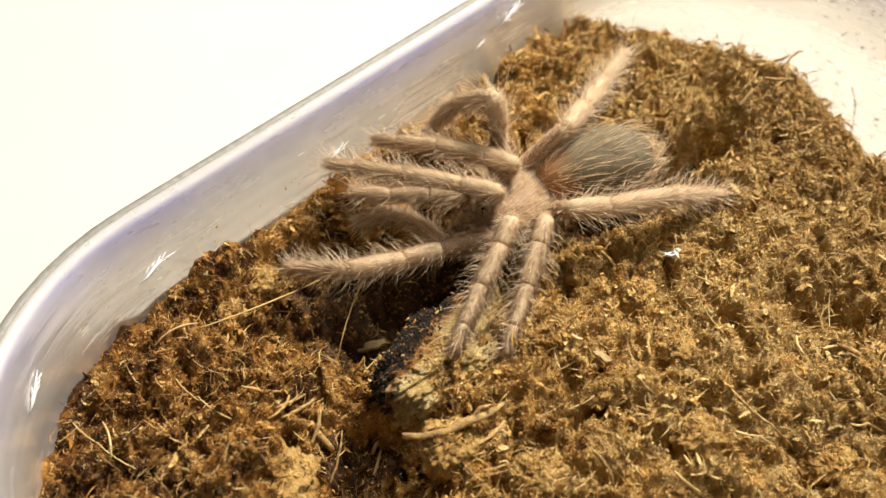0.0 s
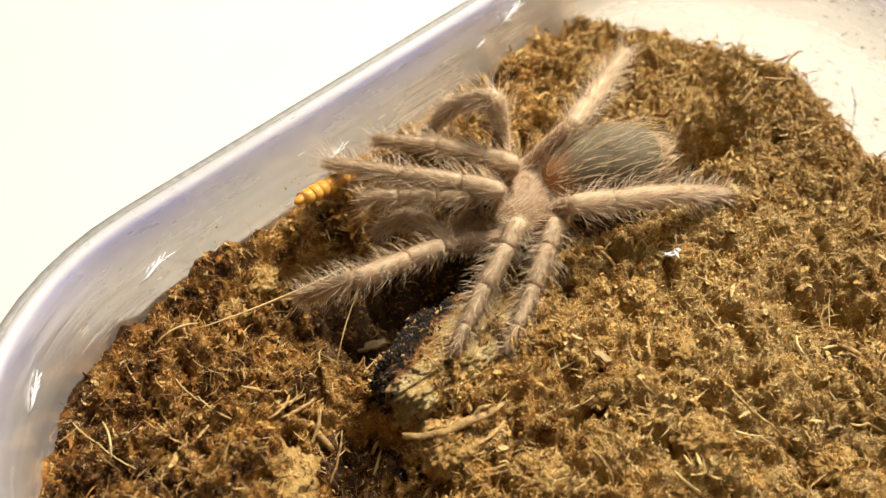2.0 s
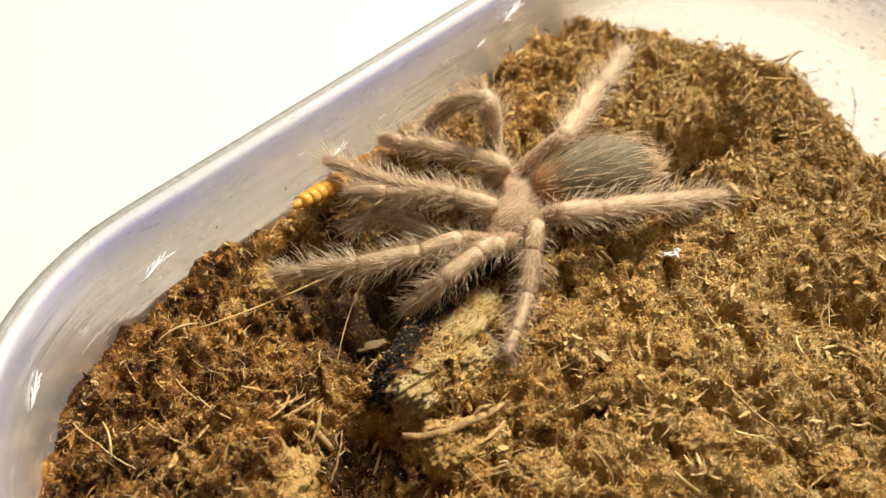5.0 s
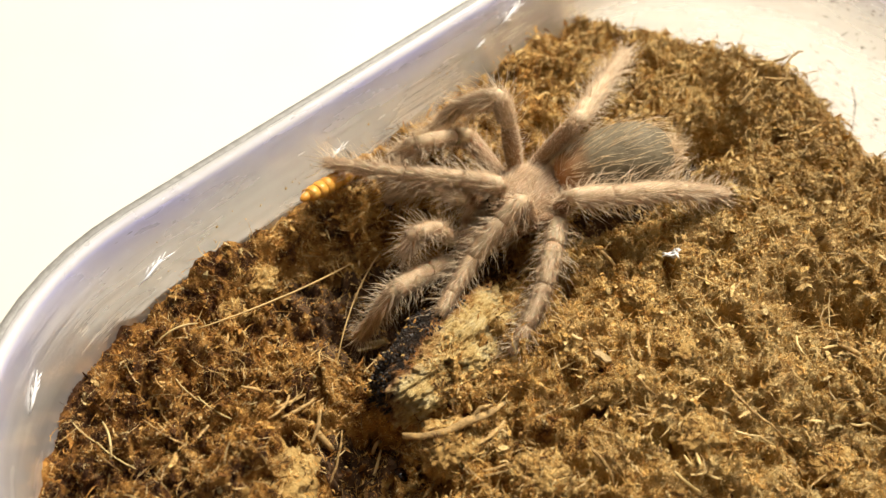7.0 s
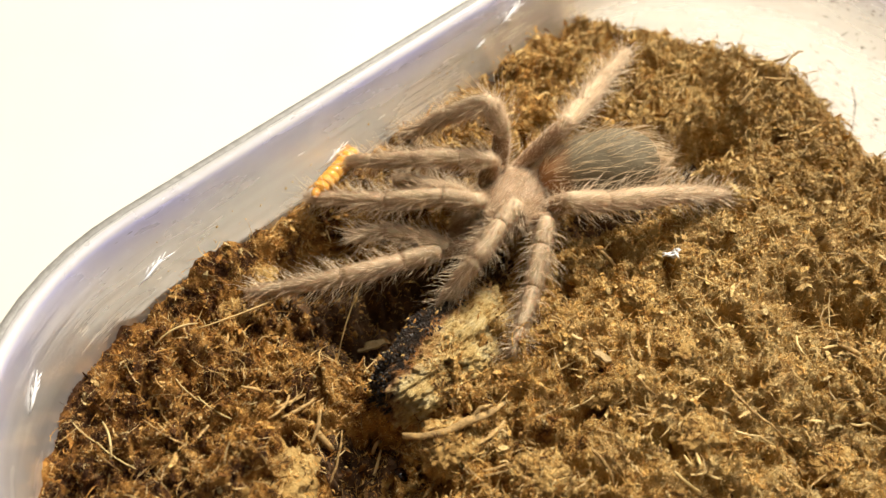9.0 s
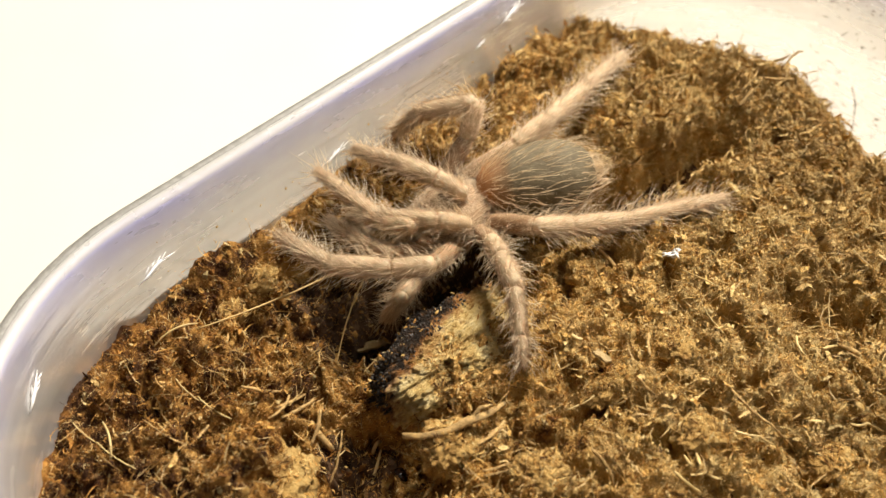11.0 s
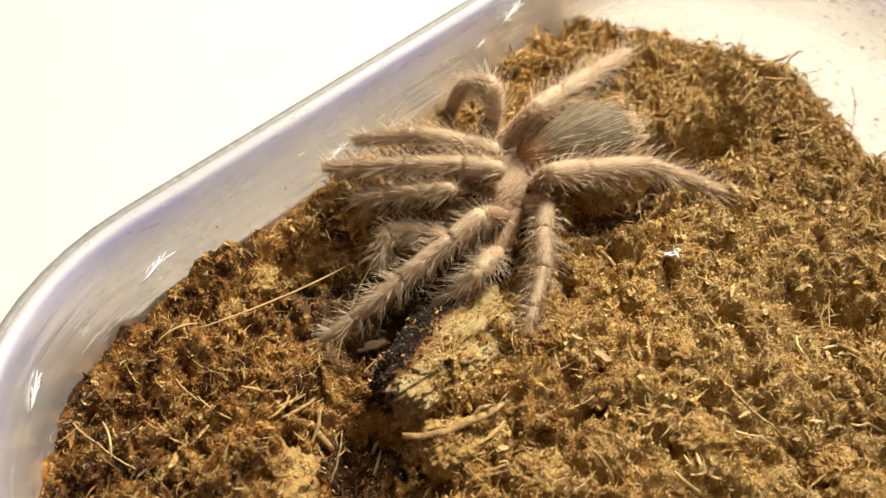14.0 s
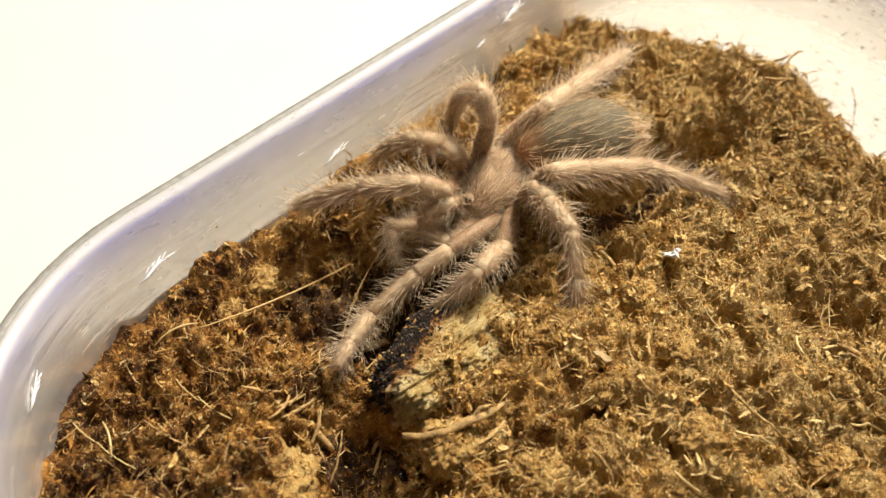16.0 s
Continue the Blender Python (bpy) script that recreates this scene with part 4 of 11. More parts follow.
# ---- dirt on the inside of the tub's walls ----
def wall_point(a_or_b, along, z, off=0.0):
    """A place on the inner side of the end wall: along b at height z."""
    o = 0.15 + z * 0.09
    return np.array([*((TUB_A + HALF_A + o - 0.05 - off) * U + along * N), z])


def wall_specks():
    V, T = [], []
    for k in range(190):
        along, z = rng.uniform(-34, 16), rng.uniform(-16, 9)
        if rng.random() < 0.35:
            along = rng.uniform(-34, -10)
        c = wall_point(0, along, z)
        ln, w = 0.12 + 0.85 * rng.random() ** 4, 0.06 + 0.12 * rng.random()
        lean = rng.normal(-0.25, 0.5)
        dirn = np.array([*(N * math.cos(lean)), math.sin(lean)])
        side = np.array([*(-N * dirn[2]), dirn @ np.array([*N, 0])])
        nrm = np.array([*U, 0])
        i = len(V)
        for f, g, h in ((-1, 0, 0), (-0.3, 1, 0), (0.5, 0.7, 0), (1, 0, 0), (0.4, -0.9, 0), (-0.4, -1, 0), (0, 0, -0.14)):
            V.append((c + dirn * ln * f + side * w * g * (0.7 + 0.6 * rng.random()) + nrm * h) * MM)
        for q in range(6):
            T.append((i + q, i + (q + 1) % 6, i + 6))
    return fast_mesh("wall_specks", np.array(V), np.array(T), [M_DARKFIBRE], smooth=False)


tagged(put("wall_specks", wall_specks()), "dark specks of soil stuck to the tub wall", "soil specks", kind="stuff")


def side_specks():
    """Small tan crumbs stuck to the inner side of the long wall."""
    V, T = [], []
    for k in range(130):
        along, z = rng.uniform(-52, 58), 1.5 + 6.5 * rng.random() ** 1.6
        c = np.array([*((TUB_B + HALF_B + 0.1 + 0.145 * z) * N + along * U), z])
        r = 0.06 + 0.16 * rng.random() ** 3
        i = len(V)
        for q in range(5):
            w = 1.2566 * q + rng.normal(0, 0.2)
            V.append((c + np.array([*(U * math.cos(w)), math.sin(w)]) * r * rng.uniform(0.6, 1.5)) * MM)
        V.append((c - np.array([*N, 0]) * r * 0.8) * MM)
        T += [(i + q, i + (q + 1) % 5, i + 5) for q in range(5)]
    return fast_mesh("wall_crumbs", np.array(V), np.array(T), [M_STRAW], smooth=False)


tagged(put("wall_crumbs", side_specks()), "tiny tan soil crumbs stuck to the tub wall", "soil crumbs", kind="stuff")


def wall_hair(points):
    pts = [wall_point(0, b, z, 0.15) for b, z in points]
    ob = put("dark_fibre", tube("dark_fibre", pts, [0.06, 0.09, 0.10, 0.09, 0.05], M_DARKFIBRE, 6))
    return tagged(ob, "thin dark fibre stuck to the tub wall", "fibre")


wall_hair([(-19.51, -7.84), (-21.33, -10.7), (-22.54, -14.72), (-22.91, -18.72), (-22.89, -20.34)])
wall_hair([(-30.24, -16.12), (-29.51, -17.19), (-28.96, -18.15), (-28.41, -19.11), (-27.76, -19.86)])

# ---- the spider ----


def hairs(P, D, L, R, B):
    """Tapered three-sided bristles: roots P, directions D, lengths L, root radius R, bend vectors B."""
    n = len(P)
    ref = np.where(np.abs(D[:, 2:3]) < 0.9, np.array([[0.0, 0, 1]]), np.array([[1.0, 0, 0]]))
    a = np.cross(D, ref)
    a /= np.linalg.norm(a, axis=1)[:, None]
    b = np.cross(D, a)
    V = np.empty((n, 7, 3))
    mid = P + D * (L * 0.52)[:, None] + B * (L * 0.06)[:, None]
    tip = P + D * L[:, None] + B * (L * 0.30)[:, None]
    for k in range(3):
        w = 2.0944 * k
        o = math.cos(w) * a + math.sin(w) * b
        V[:, k] = P + o * R[:, None]
        V[:, 3 + k] = mid + o * (R * 0.75)[:, None]
    V[:, 6] = tip
    F = np.array([(0, 1, 4), (0, 4, 3), (1, 2, 5), (1, 5, 4), (2, 0, 3), (2, 3, 5), (3, 4, 6), (4, 5, 6), (5, 3, 6)])
    T = (F[None] + (np.arange(n) * 7)[:, None, None]).reshape(-1, 3)
    return V.reshape(-1, 3), T


def stubble(P, D, L, R):
    """Very fine short hairs: slim three-sided cones."""
    n = len(P)
    ref = np.where(np.abs(D[:, 2:3]) < 0.9, np.array([[0.0, 0, 1]]), np.array([[1.0, 0, 0]]))
    a = unit(np.cross(D, ref))
    b = np.cross(D, a)
    V = np.empty((n, 4, 3))
    for k in range(3):
        V[:, k] = P + (math.cos(2.0944 * k) * a + math.sin(2.0944 * k) * b) * R[:, None]
    V[:, 3] = P + D * L[:, None]
    T = (np.array([(0, 1, 3), (1, 2, 3), (2, 0, 3)])[None] + (np.arange(n) * 4)[:, None, None]).reshape(-1, 3)
    return V.reshape(-1, 3), T


def haired(name, core_v, core_t, core_mat, fur, joint=None):
    """One mesh from a core and its fur: fur is a list of (verts, tris, material)."""
    mats = [core_mat] + ([joint[1]] if joint is not None else [])
    slots = [np.where(joint[0], 1, 0) if joint is not None else np.zeros(len(core_t), int)]
    V, T, at = [core_v], [core_t], len(core_v)
    for v, t, m in fur:
        if m not in mats:
            mats.append(m)
        V.append(v)
        T.append(t + at)
        at += len(v)
        slots.append(np.full(len(t), mats.index(m)))
    me = fast_mesh(name, np.concatenate(V) * MM, np.concatenate(T), mats)
    me.polygons.foreach_set("material_index", np.concatenate(slots).astype(np.int32))
    return me


def limb(name, length, radii, skin, short, longs, s_len, l_len, brush=0.0):
    """A leg joint along +x with rounded ends, short fur and long bristles. radii at its start, middle and end."""
    rows, sides = 15, 14
    V, ends = [], []
    for i in range(rows):
        f = i / (rows - 1)
        x = -0.35 * radii[0] + (length + 0.35 * radii[0] + 0.3 * radii[2]) * f
        r = np.interp(f, (0, 0.12, 0.45, 0.88, 1), (radii[0] * 0.80, radii[0], radii[1], radii[2], radii[2] * 0.72))
        if i in (0, rows - 1):
            r *= 0.45
        for k in range(sides):
            w = 2 * math.pi * k / sides
            V.append((x, r * math.cos(w), r * math.sin(w) * (1.0 + 0.08 * math.sin(w))))
    V.append((-0.6 * radii[0], 0, 0))
    V.append((length + 0.45 * radii[2], 0, 0))
    T = []
    for i in range(rows - 1):
        for k in range(sides):
            k2 = (k + 1) % sides
            q = (i * sides + k, (i + 1) * sides + k, (i + 1) * sides + k2, i * sides + k2)
            T += [(q[0], q[1], q[2]), (q[0], q[2], q[3])]
            ends += [i >= rows - 2] * 2
    top = (rows - 1) * sides
    for k in range(sides):
        k2 = (k + 1) % sides
        T += [(k, k2, rows * sides), (top + k2, top + k, rows * sides + 1)]
        ends += [True, True]
    V, T = np.array(V), np.array(T)
    fur = []
    for count, lo, hi, lean, rad, m in ((short, s_len * 0.6, s_len * 1.4, 0.42, 0.017, M_HAIR), (longs, l_len * 0.45, l_len * 1.25, 1.15, 0.034, M_SETA)):
        x = -0.3 * radii[0] + (length + 0.3 * radii[0] + 0.2 * radii[2]) * rng.random(count)
        w = rng.uniform(0, 2 * math.pi, count)
        f = x / length
        r = np.interp(f, (0, 0.12, 0.45, 0.88, 1), (radii[0] * 0.80, radii[0], radii[1], radii[2], radii[2] * 0.72)) * 0.97
        nrm = np.stack([0 * x, np.cos(w), np.sin(w)], 1)
        lean_i = lean * rng.uniform(0.6, 1.25, count)
        D = unit(np.stack([np.cos(lean_i), 0 * x, 0 * x], 1) + nrm * np.sin(lean_i)[:, None] + rng.normal(0, 0.13, (count, 3)))
        B = np.tile([0.95, 0, 0], (count, 1)) - nrm * 0.35 + rng.normal(0, 0.2, (count, 3))
        L = rng.uniform(lo, hi, count) * (1 + brush * f)
        root, thick = np.stack([x, r * np.cos(w), r * np.sin(w)], 1), np.full(count, rad) * rng.uniform(0.7, 1.2, count)
        fur.append((*(stubble(root, D, L, thick) if m is M_HAIR else hairs(root, D, L, thick, B)), m))
    return haired(name, V, T, skin, fur, (np.array(ends), M_JOINT))


def lump(name, shape, skin, furs, rings=22, sides=28, flow=(-1, 0, 0)):
    """A rounded body part from shape(f, w) -> (x, y, z), with fur that lies along flow."""
    V = []
    for i in range(rings + 1):
        for k in range(sides):
            V.append(shape(i / rings, 2 * math.pi * k / sides))
    T = []
    for i in range(rings):
        for k in range(sides):
            k2 = (k + 1) % sides
            q = (i * sides + k, (i + 1) * sides + k, (i + 1) * sides + k2, i * sides + k2)
            T += [(q[0], q[2], q[1]), (q[0], q[3], q[2])]
    V, T = np.array(V), np.array(T)
    fl = np.array(flow, dtype=float)
    fur = []
    for count, lo, hi, lean, rad, m, f0, f1 in furs:
        f, w = f0 + (f1 - f0) * rng.random(count), rng.uniform(0, 2 * math.pi, count)
        P = np.array([shape(a, b) for a, b in zip(f, w)])
        e = 0.01
        Pf = np.array([shape(min(a + e, 1), b) for a, b in zip(f, w)]) - np.array([shape(max(a - e, 0), b) for a, b in zip(f, w)])
        Pw = np.array([shape(a, b + 0.03) for a, b in zip(f, w)]) - np.array([shape(a, b - 0.03) for a, b in zip(f, w)])
        nrm = unit(np.cross(Pf, Pw))
        out = unit(P - V.mean(0))
        nrm = np.where((nrm * out).sum(1, keepdims=True) < 0, -nrm, nrm)
        tang = unit(fl[None] - nrm * (nrm @ fl)[:, None] + rng.normal(0, 0.12, (count, 3)))
        ln = lean * rng.uniform(0.6, 1.3, count)
        D = unit(tang * np.cos(ln)[:, None] + nrm * np.sin(ln)[:, None] + rng.normal(0, 0.08, (count, 3)))
        ls, rs = rng.uniform(lo, hi, count), np.full(count, rad)
        fur.append((*(stubble(P, D, ls, rs) if m is M_HAIR else hairs(P, D, ls, rs, tang * 0.9 - nrm * 0.5)), m))
    return haired(name, V, T, skin, fur)


spider = tagged(new("tarantula"), "young hairy beige-grey tarantula crouching on brown soil", "tarantula")


def carapace_shape(f, w):
    x = 5.9 * math.cos(math.pi * f)
    r = max(math.sin(math.pi * f), 0.02) ** 0.75
    wide = 4.9 * r * (1 - 0.16 * (x / 5.9)) if x > 0 else 4.9 * r
    s = math.sin(w)
    z = (2.5 if s > 0 else 1.9) * r * s * (1.15 - 0.15 * (x / 5.9) ** 2)
    z -= 0.7 * math.exp(-((x + 1.2) / 1.1) ** 2 - (wide * math.cos(w) / 0.9) ** 2) * (1 if s > 0 else 0)
    return (x, wide * math.cos(w), z)


put("carapace", lump("carapace", carapace_shape, M_CARA, [(7000, 0.8, 1.8, 0.62, 0.017, M_HAIR, 0.02, 0.98), (620, 1.3, 2.9, 0.95, 0.029, M_SETA, 0.04, 0.97)]), spider, "beige hairy head shield")


def ellipsoid(cx, cy, cz, rx, ry, rz):
    return lambda f, w: (cx + rx * math.cos(math.pi * f), cy + ry * math.sin(math.pi * f) * math.cos(w), cz + rz * math.sin(math.pi * f) * math.sin(w))


put("eye_tubercle", lump("eye_tubercle", ellipsoid(4.3, 0, 2.0, 0.9, 1.1, 0.75), M_SKIN, [(500, 0.3, 0.7, 0.6, 0.015, M_HAIR, 0.05, 0.95)], 10, 14), spider, "small raised mound of eyes")
for ex, ey, ez, er in ((4.75, 0.35, 2.58, 0.25), (4.75, -0.35, 2.58, 0.25), (4.35, 0.75, 2.45, 0.22), (4.35, -0.75, 2.45, 0.22), (5.0, 0.65, 2.25, 0.2), (5.0, -0.65, 2.25, 0.2)):
    put("eye", lump("eye", ellipsoid(ex, ey, ez, er, er, er), M_EYE, [], 8, 10), spider, "glossy black eye")
for sy in (1, -1):
    ch = put("chelicera", lump("chelicera", ellipsoid(6.5, sy * 1.5, -1.6, 2.7, 1.6, 2.5), M_SKIN, [(2600, 0.7, 1.4, 0.45, 0.017, M_HAIR, 0.05, 0.98), (150, 1.4, 2.6, 0.9, 0.028, M_SETA, 0.05, 0.98)], 14, 16, (0.7, 0, -0.7)), spider, "hairy grey-beige jaw")
    put("fang", tube("fang", [(8.0, sy * 1.2, -3.2), (7.9, sy * 1.1, -4.2), (7.2, sy * 0.9, -5.0), (6.3, sy * 0.8, -5.4)], [0.5, 0.45, 0.3, 0.06], M_FANG, 10), ch, "dark red curved fang")
put("sternum", lump("sternum", ellipsoid(0.2, 0, -1.9, 4.4, 3.2, 1.3), M_FEMUR, [(300, 0.5, 1.0, 0.5, 0.03, M_HAIR, 0.05, 0.95)], 12, 16), spider)
put("pedicel", lump("pedicel", ellipsoid(-6.0, 0, -0.3, 1.6, 1.2, 1.1), M_FEMUR, [(80, 0.4, 0.9, 0.5, 0.03, M_GOLD, 0.05, 0.95)], 8, 12), spider)


def abdomen_shape(f, w):
    x = -8.6 + 8.8 * math.cos(math.pi * f)
    r = max(math.sin(math.pi * f), 0.015) ** 0.8 * (1.0 + 0.10 * math.sin(2 * math.pi * f - math.pi))
    return (x, 5.6 * r * math.cos(w), 0.8 + 5.1 * r * math.sin(w))


abdomen = put("abdomen", lump("abdomen", abdomen_shape, M_ABDOMEN, [(1000, 0.4, 1.0, 0.40, 0.013, M_HAIR, 0.03, 0.97), (520, 2.4, 4.6, 0.52, 0.037, M_GOLD, 0.13, 0.98), (170, 1.0, 2.0, 1.0, 0.028, M_GOLD, 0.02, 0.35)], 26, 32), spider, "grey-green abdomen with long golden bristles")
for sy in (1, -1):
    put("spinneret", lump("spinneret", ellipsoid(-17.9, sy * 0.9, -1.0, 1.5, 0.5, 0.5), M_SKIN, [(60, 0.4, 0.8, 0.5, 0.025, M_HAIR, 0.1, 0.9)], 8, 10), abdomen)

# joint lengths of each limb, millimetres
JOINT_LENGTHS = {"right 4": (12.09, 6.25, 10.68, 10.88, 5.84), "right 3": (9.89, 5.23, 7.95, 8.14, 4.85), "right 2": (8.75, 4.61, 7.19, 6.88, 4.06), "right 1": (10.27, 5.39, 8.58, 8.08, 4.71), "left 1": (10.58, 5.55, 8.84, 8.32, 4.86), "left 2": (7.93, 4.18, 6.51, 6.23, 3.68), "left 3": (7.75, 4.10, 6.23, 6.38, 3.80), "left 4": (10.78, 5.57, 9.52, 9.70, 5.21), "right palp": (7.89, 4.59, 5.51, 5.69), "left palp": (7.43, 4.32, 5.19, 5.36)}
HIP_PLACES = {"right 4": (-3.3, -4.4, -1.0), "right 3": (-1.2, -5.1, -1.0), "right 2": (1.0, -5.1, -1.0), "right 1": (3.0, -4.5, -1.0), "left 1": (3.0, 4.5, -1.0), "left 2": (1.0, 5.1, -1.0), "left 3": (-1.2, 5.1, -1.0), "left 4": (-3.3, 4.4, -1.0), "right palp": (4.9, -2.4, -1.0), "left palp": (4.9, 2.4, -1.0)}
leg_joints = {}
for key, lengths in JOINT_LENGTHS.items():
    palp = len(lengths) == 4
    k = 0.86 if palp else 1.0
    names = ("femur", "patella", "tibia", "tarsus") if palp else ("femur", "patella", "tibia", "metatarsus", "tarsus")
    shapes = ((1.10, 1.32, 1.18), (1.22, 1.40, 1.28), (1.24, 1.36, 1.18), (1.08, 1.06, 0.92), (0.90, 0.88, 0.56))
    if palp:
        shapes = shapes[:3] + ((1.2, 1.25, 0.8),)
    made = []
    for nm, ln, rr in zip(names, lengths, shapes):
        dens = ln / 10.0
        fem = nm == "femur"
        me = limb(nm, ln, [r * k for r in rr], M_FEMUR if fem else M_SKIN, int((3000 if fem else 3200) * dens), int((125 if fem else 200) * dens), 0.75 if fem else 1.0, 2.3 if fem else 3.5)
        made.append(put(nm, me, spider, "red-brown thinly haired thigh joint" if fem else ""))
    leg_joints[key] = made
    hx, hy, hz = HIP_PLACES[key]
    cx = put("coxa", limb("coxa", 3.4, [1.2 * k, 1.35 * k, 1.25 * k], M_FEMUR, 170, 16, 0.8, 1.5), spider)
    d = Vector((hx, hy, hz)) - Vector((hx * 0.35, hy * 0.3, -1.6))
    cx.matrix_basis = Matrix.Translation(Vector((hx, hy, hz)) * MM - d.normalized() * 3.4 * MM) @ d.to_track_quat("X", "Z").to_matrix().to_4x4()


# ---- the mealworm ----
worm = tagged(new("mealworm"), "amber ringed mealworm wriggling beside the tub wall", "mealworm")
WORM_SEGS = 9
for i in range(WORM_SEGS):
    f = i / (WORM_SEGS - 1)
    x0 = 1.32 * i
    r = 1.38 * (1 - 0.5 * max(0, (f - 0.75) / 0.25) ** 2) * (0.85 if i == 0 else 1)
    bend = 0.9 * math.sin(1.4 * f)
    seg = put("segment", lump("segment", ellipsoid(0, 0, 0, 1.2, r, r * 0.92), M_WORM if i < WORM_SEGS - 1 else M_WORMRING, [], 12, 18), worm)
    seg.matrix_basis = pose(x0 * MM, bend * MM, 0, 0, 0, 18 * f)
    if i < WORM_SEGS - 1:
        band = put("ring", tube("ring", [(0.57, 0, 0), (0.63, 0, 0), (0.69, 0, 0)], [r * 0.835, r * 0.85, r * 0.835], M_WORMRING, 18), seg)
for i in (5, 6, 7):
    for sy in (1, -1):
        put("leg", tube("leg", [(1.32 * i, sy * 0.8, -0.5), (1.32 * i + 0.2, sy * 1.3, -1.0), (1.32 * i + 0.4, sy * 1.4, -1.5)], [0.14, 0.1, 0.04], M_WORMRING, 6), worm)


def motions():
    """The spider's body, abdomen and joints, and the worm: seconds and poses; the joints in the spider's own space."""
    walk(spider, [
        (0, pose(.00965, .0067, .00247, 0, 5.8, -146.4)), (.5, pose(.01004, .00681, .0025, 0, 7.4, -149.8)), (1, pose(.01022, .00688, .0025, 0, 7.8, -151.2)),
        (2, pose(.01025, .00696, .00248, 0, 6.7, -150.7)), (2.5, pose(.01027, .00699, .00249, 0, 6.2, -150.5)), (3, pose(.00911, .00638, .0025, 0, 7.9, -148)),
        (3.2, pose(.0088, .00624, .0025, 0, 7.7, -146.1)), (3.5, pose(.00856, .00578, .00249, 0, 7.3, -146.9)), (4, pose(.00845, .00472, .00246, 0, 7.6, -147.8)),
        (6.3, pose(.0111, .00775, .00261, 0, 14.4, -151.8)), (6.5, pose(.01164, .00806, .00283, 0, 19.1, -157)), (7, pose(.01155, .00757, .00274, 0, 17.7, -159.1)),
        (8.5, pose(.01154, .00755, .00276, 0, 17.3, -158.7)), (9, pose(.00968, .00707, .00258, 0, 10.6, -149.1)),
        (9.2, pose(.00777, .00565, .00249, 0, 10.6, -149.1)), (11.3, pose(.001, .00484, .00244, 0, 3.9, -137.2)), (12, pose(.00213, .00572, .00253, 0, 9.2, -141.7)),
        (12.5, pose(.00226, .00592, .0025, 0, 8.4, -139.7)), (13, pose(.00042, .00623, .00242, 0, 6.8, -130.5)),
        (13.2, pose(-.00082, .00801, .00256, 0, 11.7, -128.4)), (13.4, pose(.00085, .00945, .0025, .1, 6.9, -141.1)),
        (13.5, pose(.00253, .00991, .00252, 0, 7.8, -141.2)), (13.7, pose(.0063, .01085, .00253, 0, 6.8, -136.3)), (14, pose(.0078, .01034, .0025, 0, 9.9, -132.8)),
        (14.5, pose(.00763, .01128, .00259, 0, 13.7, -135.8)), (15, pose(.00795, .0112, .00255, 0, 12.4, -131.5)),
        (15.5, pose(.0076, .01087, .00266, 0, 18.3, -136.5)), (16, pose(.00734, .01035, .00288, 0, 25, -140.7)),])
    walk(abdomen, [
        (0, pose(-.0056, 0, 0, 0, 1.3, -18.8)), (.5, pose(-.0056, 0, 0, 0, 5.3, -18.9)), (1, pose(-.0056, 0, 0, 0, 7.8, -20.3)), (2, pose(-.0056, 0, 0, 0, 9.1, -21)),
        (2.5, pose(-.0056, 0, 0, 0, 9.8, -21.5)), (3, pose(-.0056, 0, 0, 0, 9.8, -28.3)), (3.2, pose(-.0056, 0, 0, 0, 9, -30.8)),
        (3.5, pose(-.0056, 0, 0, 0, 6.8, -28.6)), (4, pose(-.0056, 0, 0, 0, 6.5, -28.4)), (6.3, pose(-.0056, 0, 0, 0, -3.4, -21.2)),
        (6.5, pose(-.0056, 0, 0, 0, -7.9, -15.4)), (7, pose(-.0056, 0, 0, 0, -7.3, -12.2)), (8, pose(-.0056, 0, 0, 0, -7.2, -12.3)),
        (8.5, pose(-.0056, 0, 0, 0, -6, -13.2)), (9, pose(-.0056, 0, 0, 0, 2.5, -28.6)), (9.2, pose(-.0056, 0, 0, 0, 5, -26.4)),
        (11.3, pose(-.0056, 0, 0, 0, 2.3, -36.6)), (12, pose(-.0056, 0, 0, 0, -4.4, -30.2)), (12.5, pose(-.0056, 0, 0, 0, -4.9, -32.3)),
        (13, pose(-.0056, 0, 0, 0, -10.7, -33.1)), (13.2, pose(-.0056, 0, 0, 0, -21.9, -29.4)), (13.4, pose(-.0056, 0, 0, 0, -8.2, -16.2)),
        (13.5, pose(-.0056, 0, 0, 0, -7.7, -16.5)), (13.7, pose(-.0056, 0, 0, 0, -3.6, -25.7)), (14, pose(-.0056, 0, 0, 0, 4.3, -37.2)),
        (14.5, pose(-.0056, 0, 0, 0, 4.9, -40.8)), (15, pose(-.0056, 0, 0, 0, 5.8, -44.5)), (15.5, pose(-.0056, 0, 0, 0, 1.6, -40.1)),
        (16, pose(-.0056, 0, 0, 0, -3.1, -36.9)),])
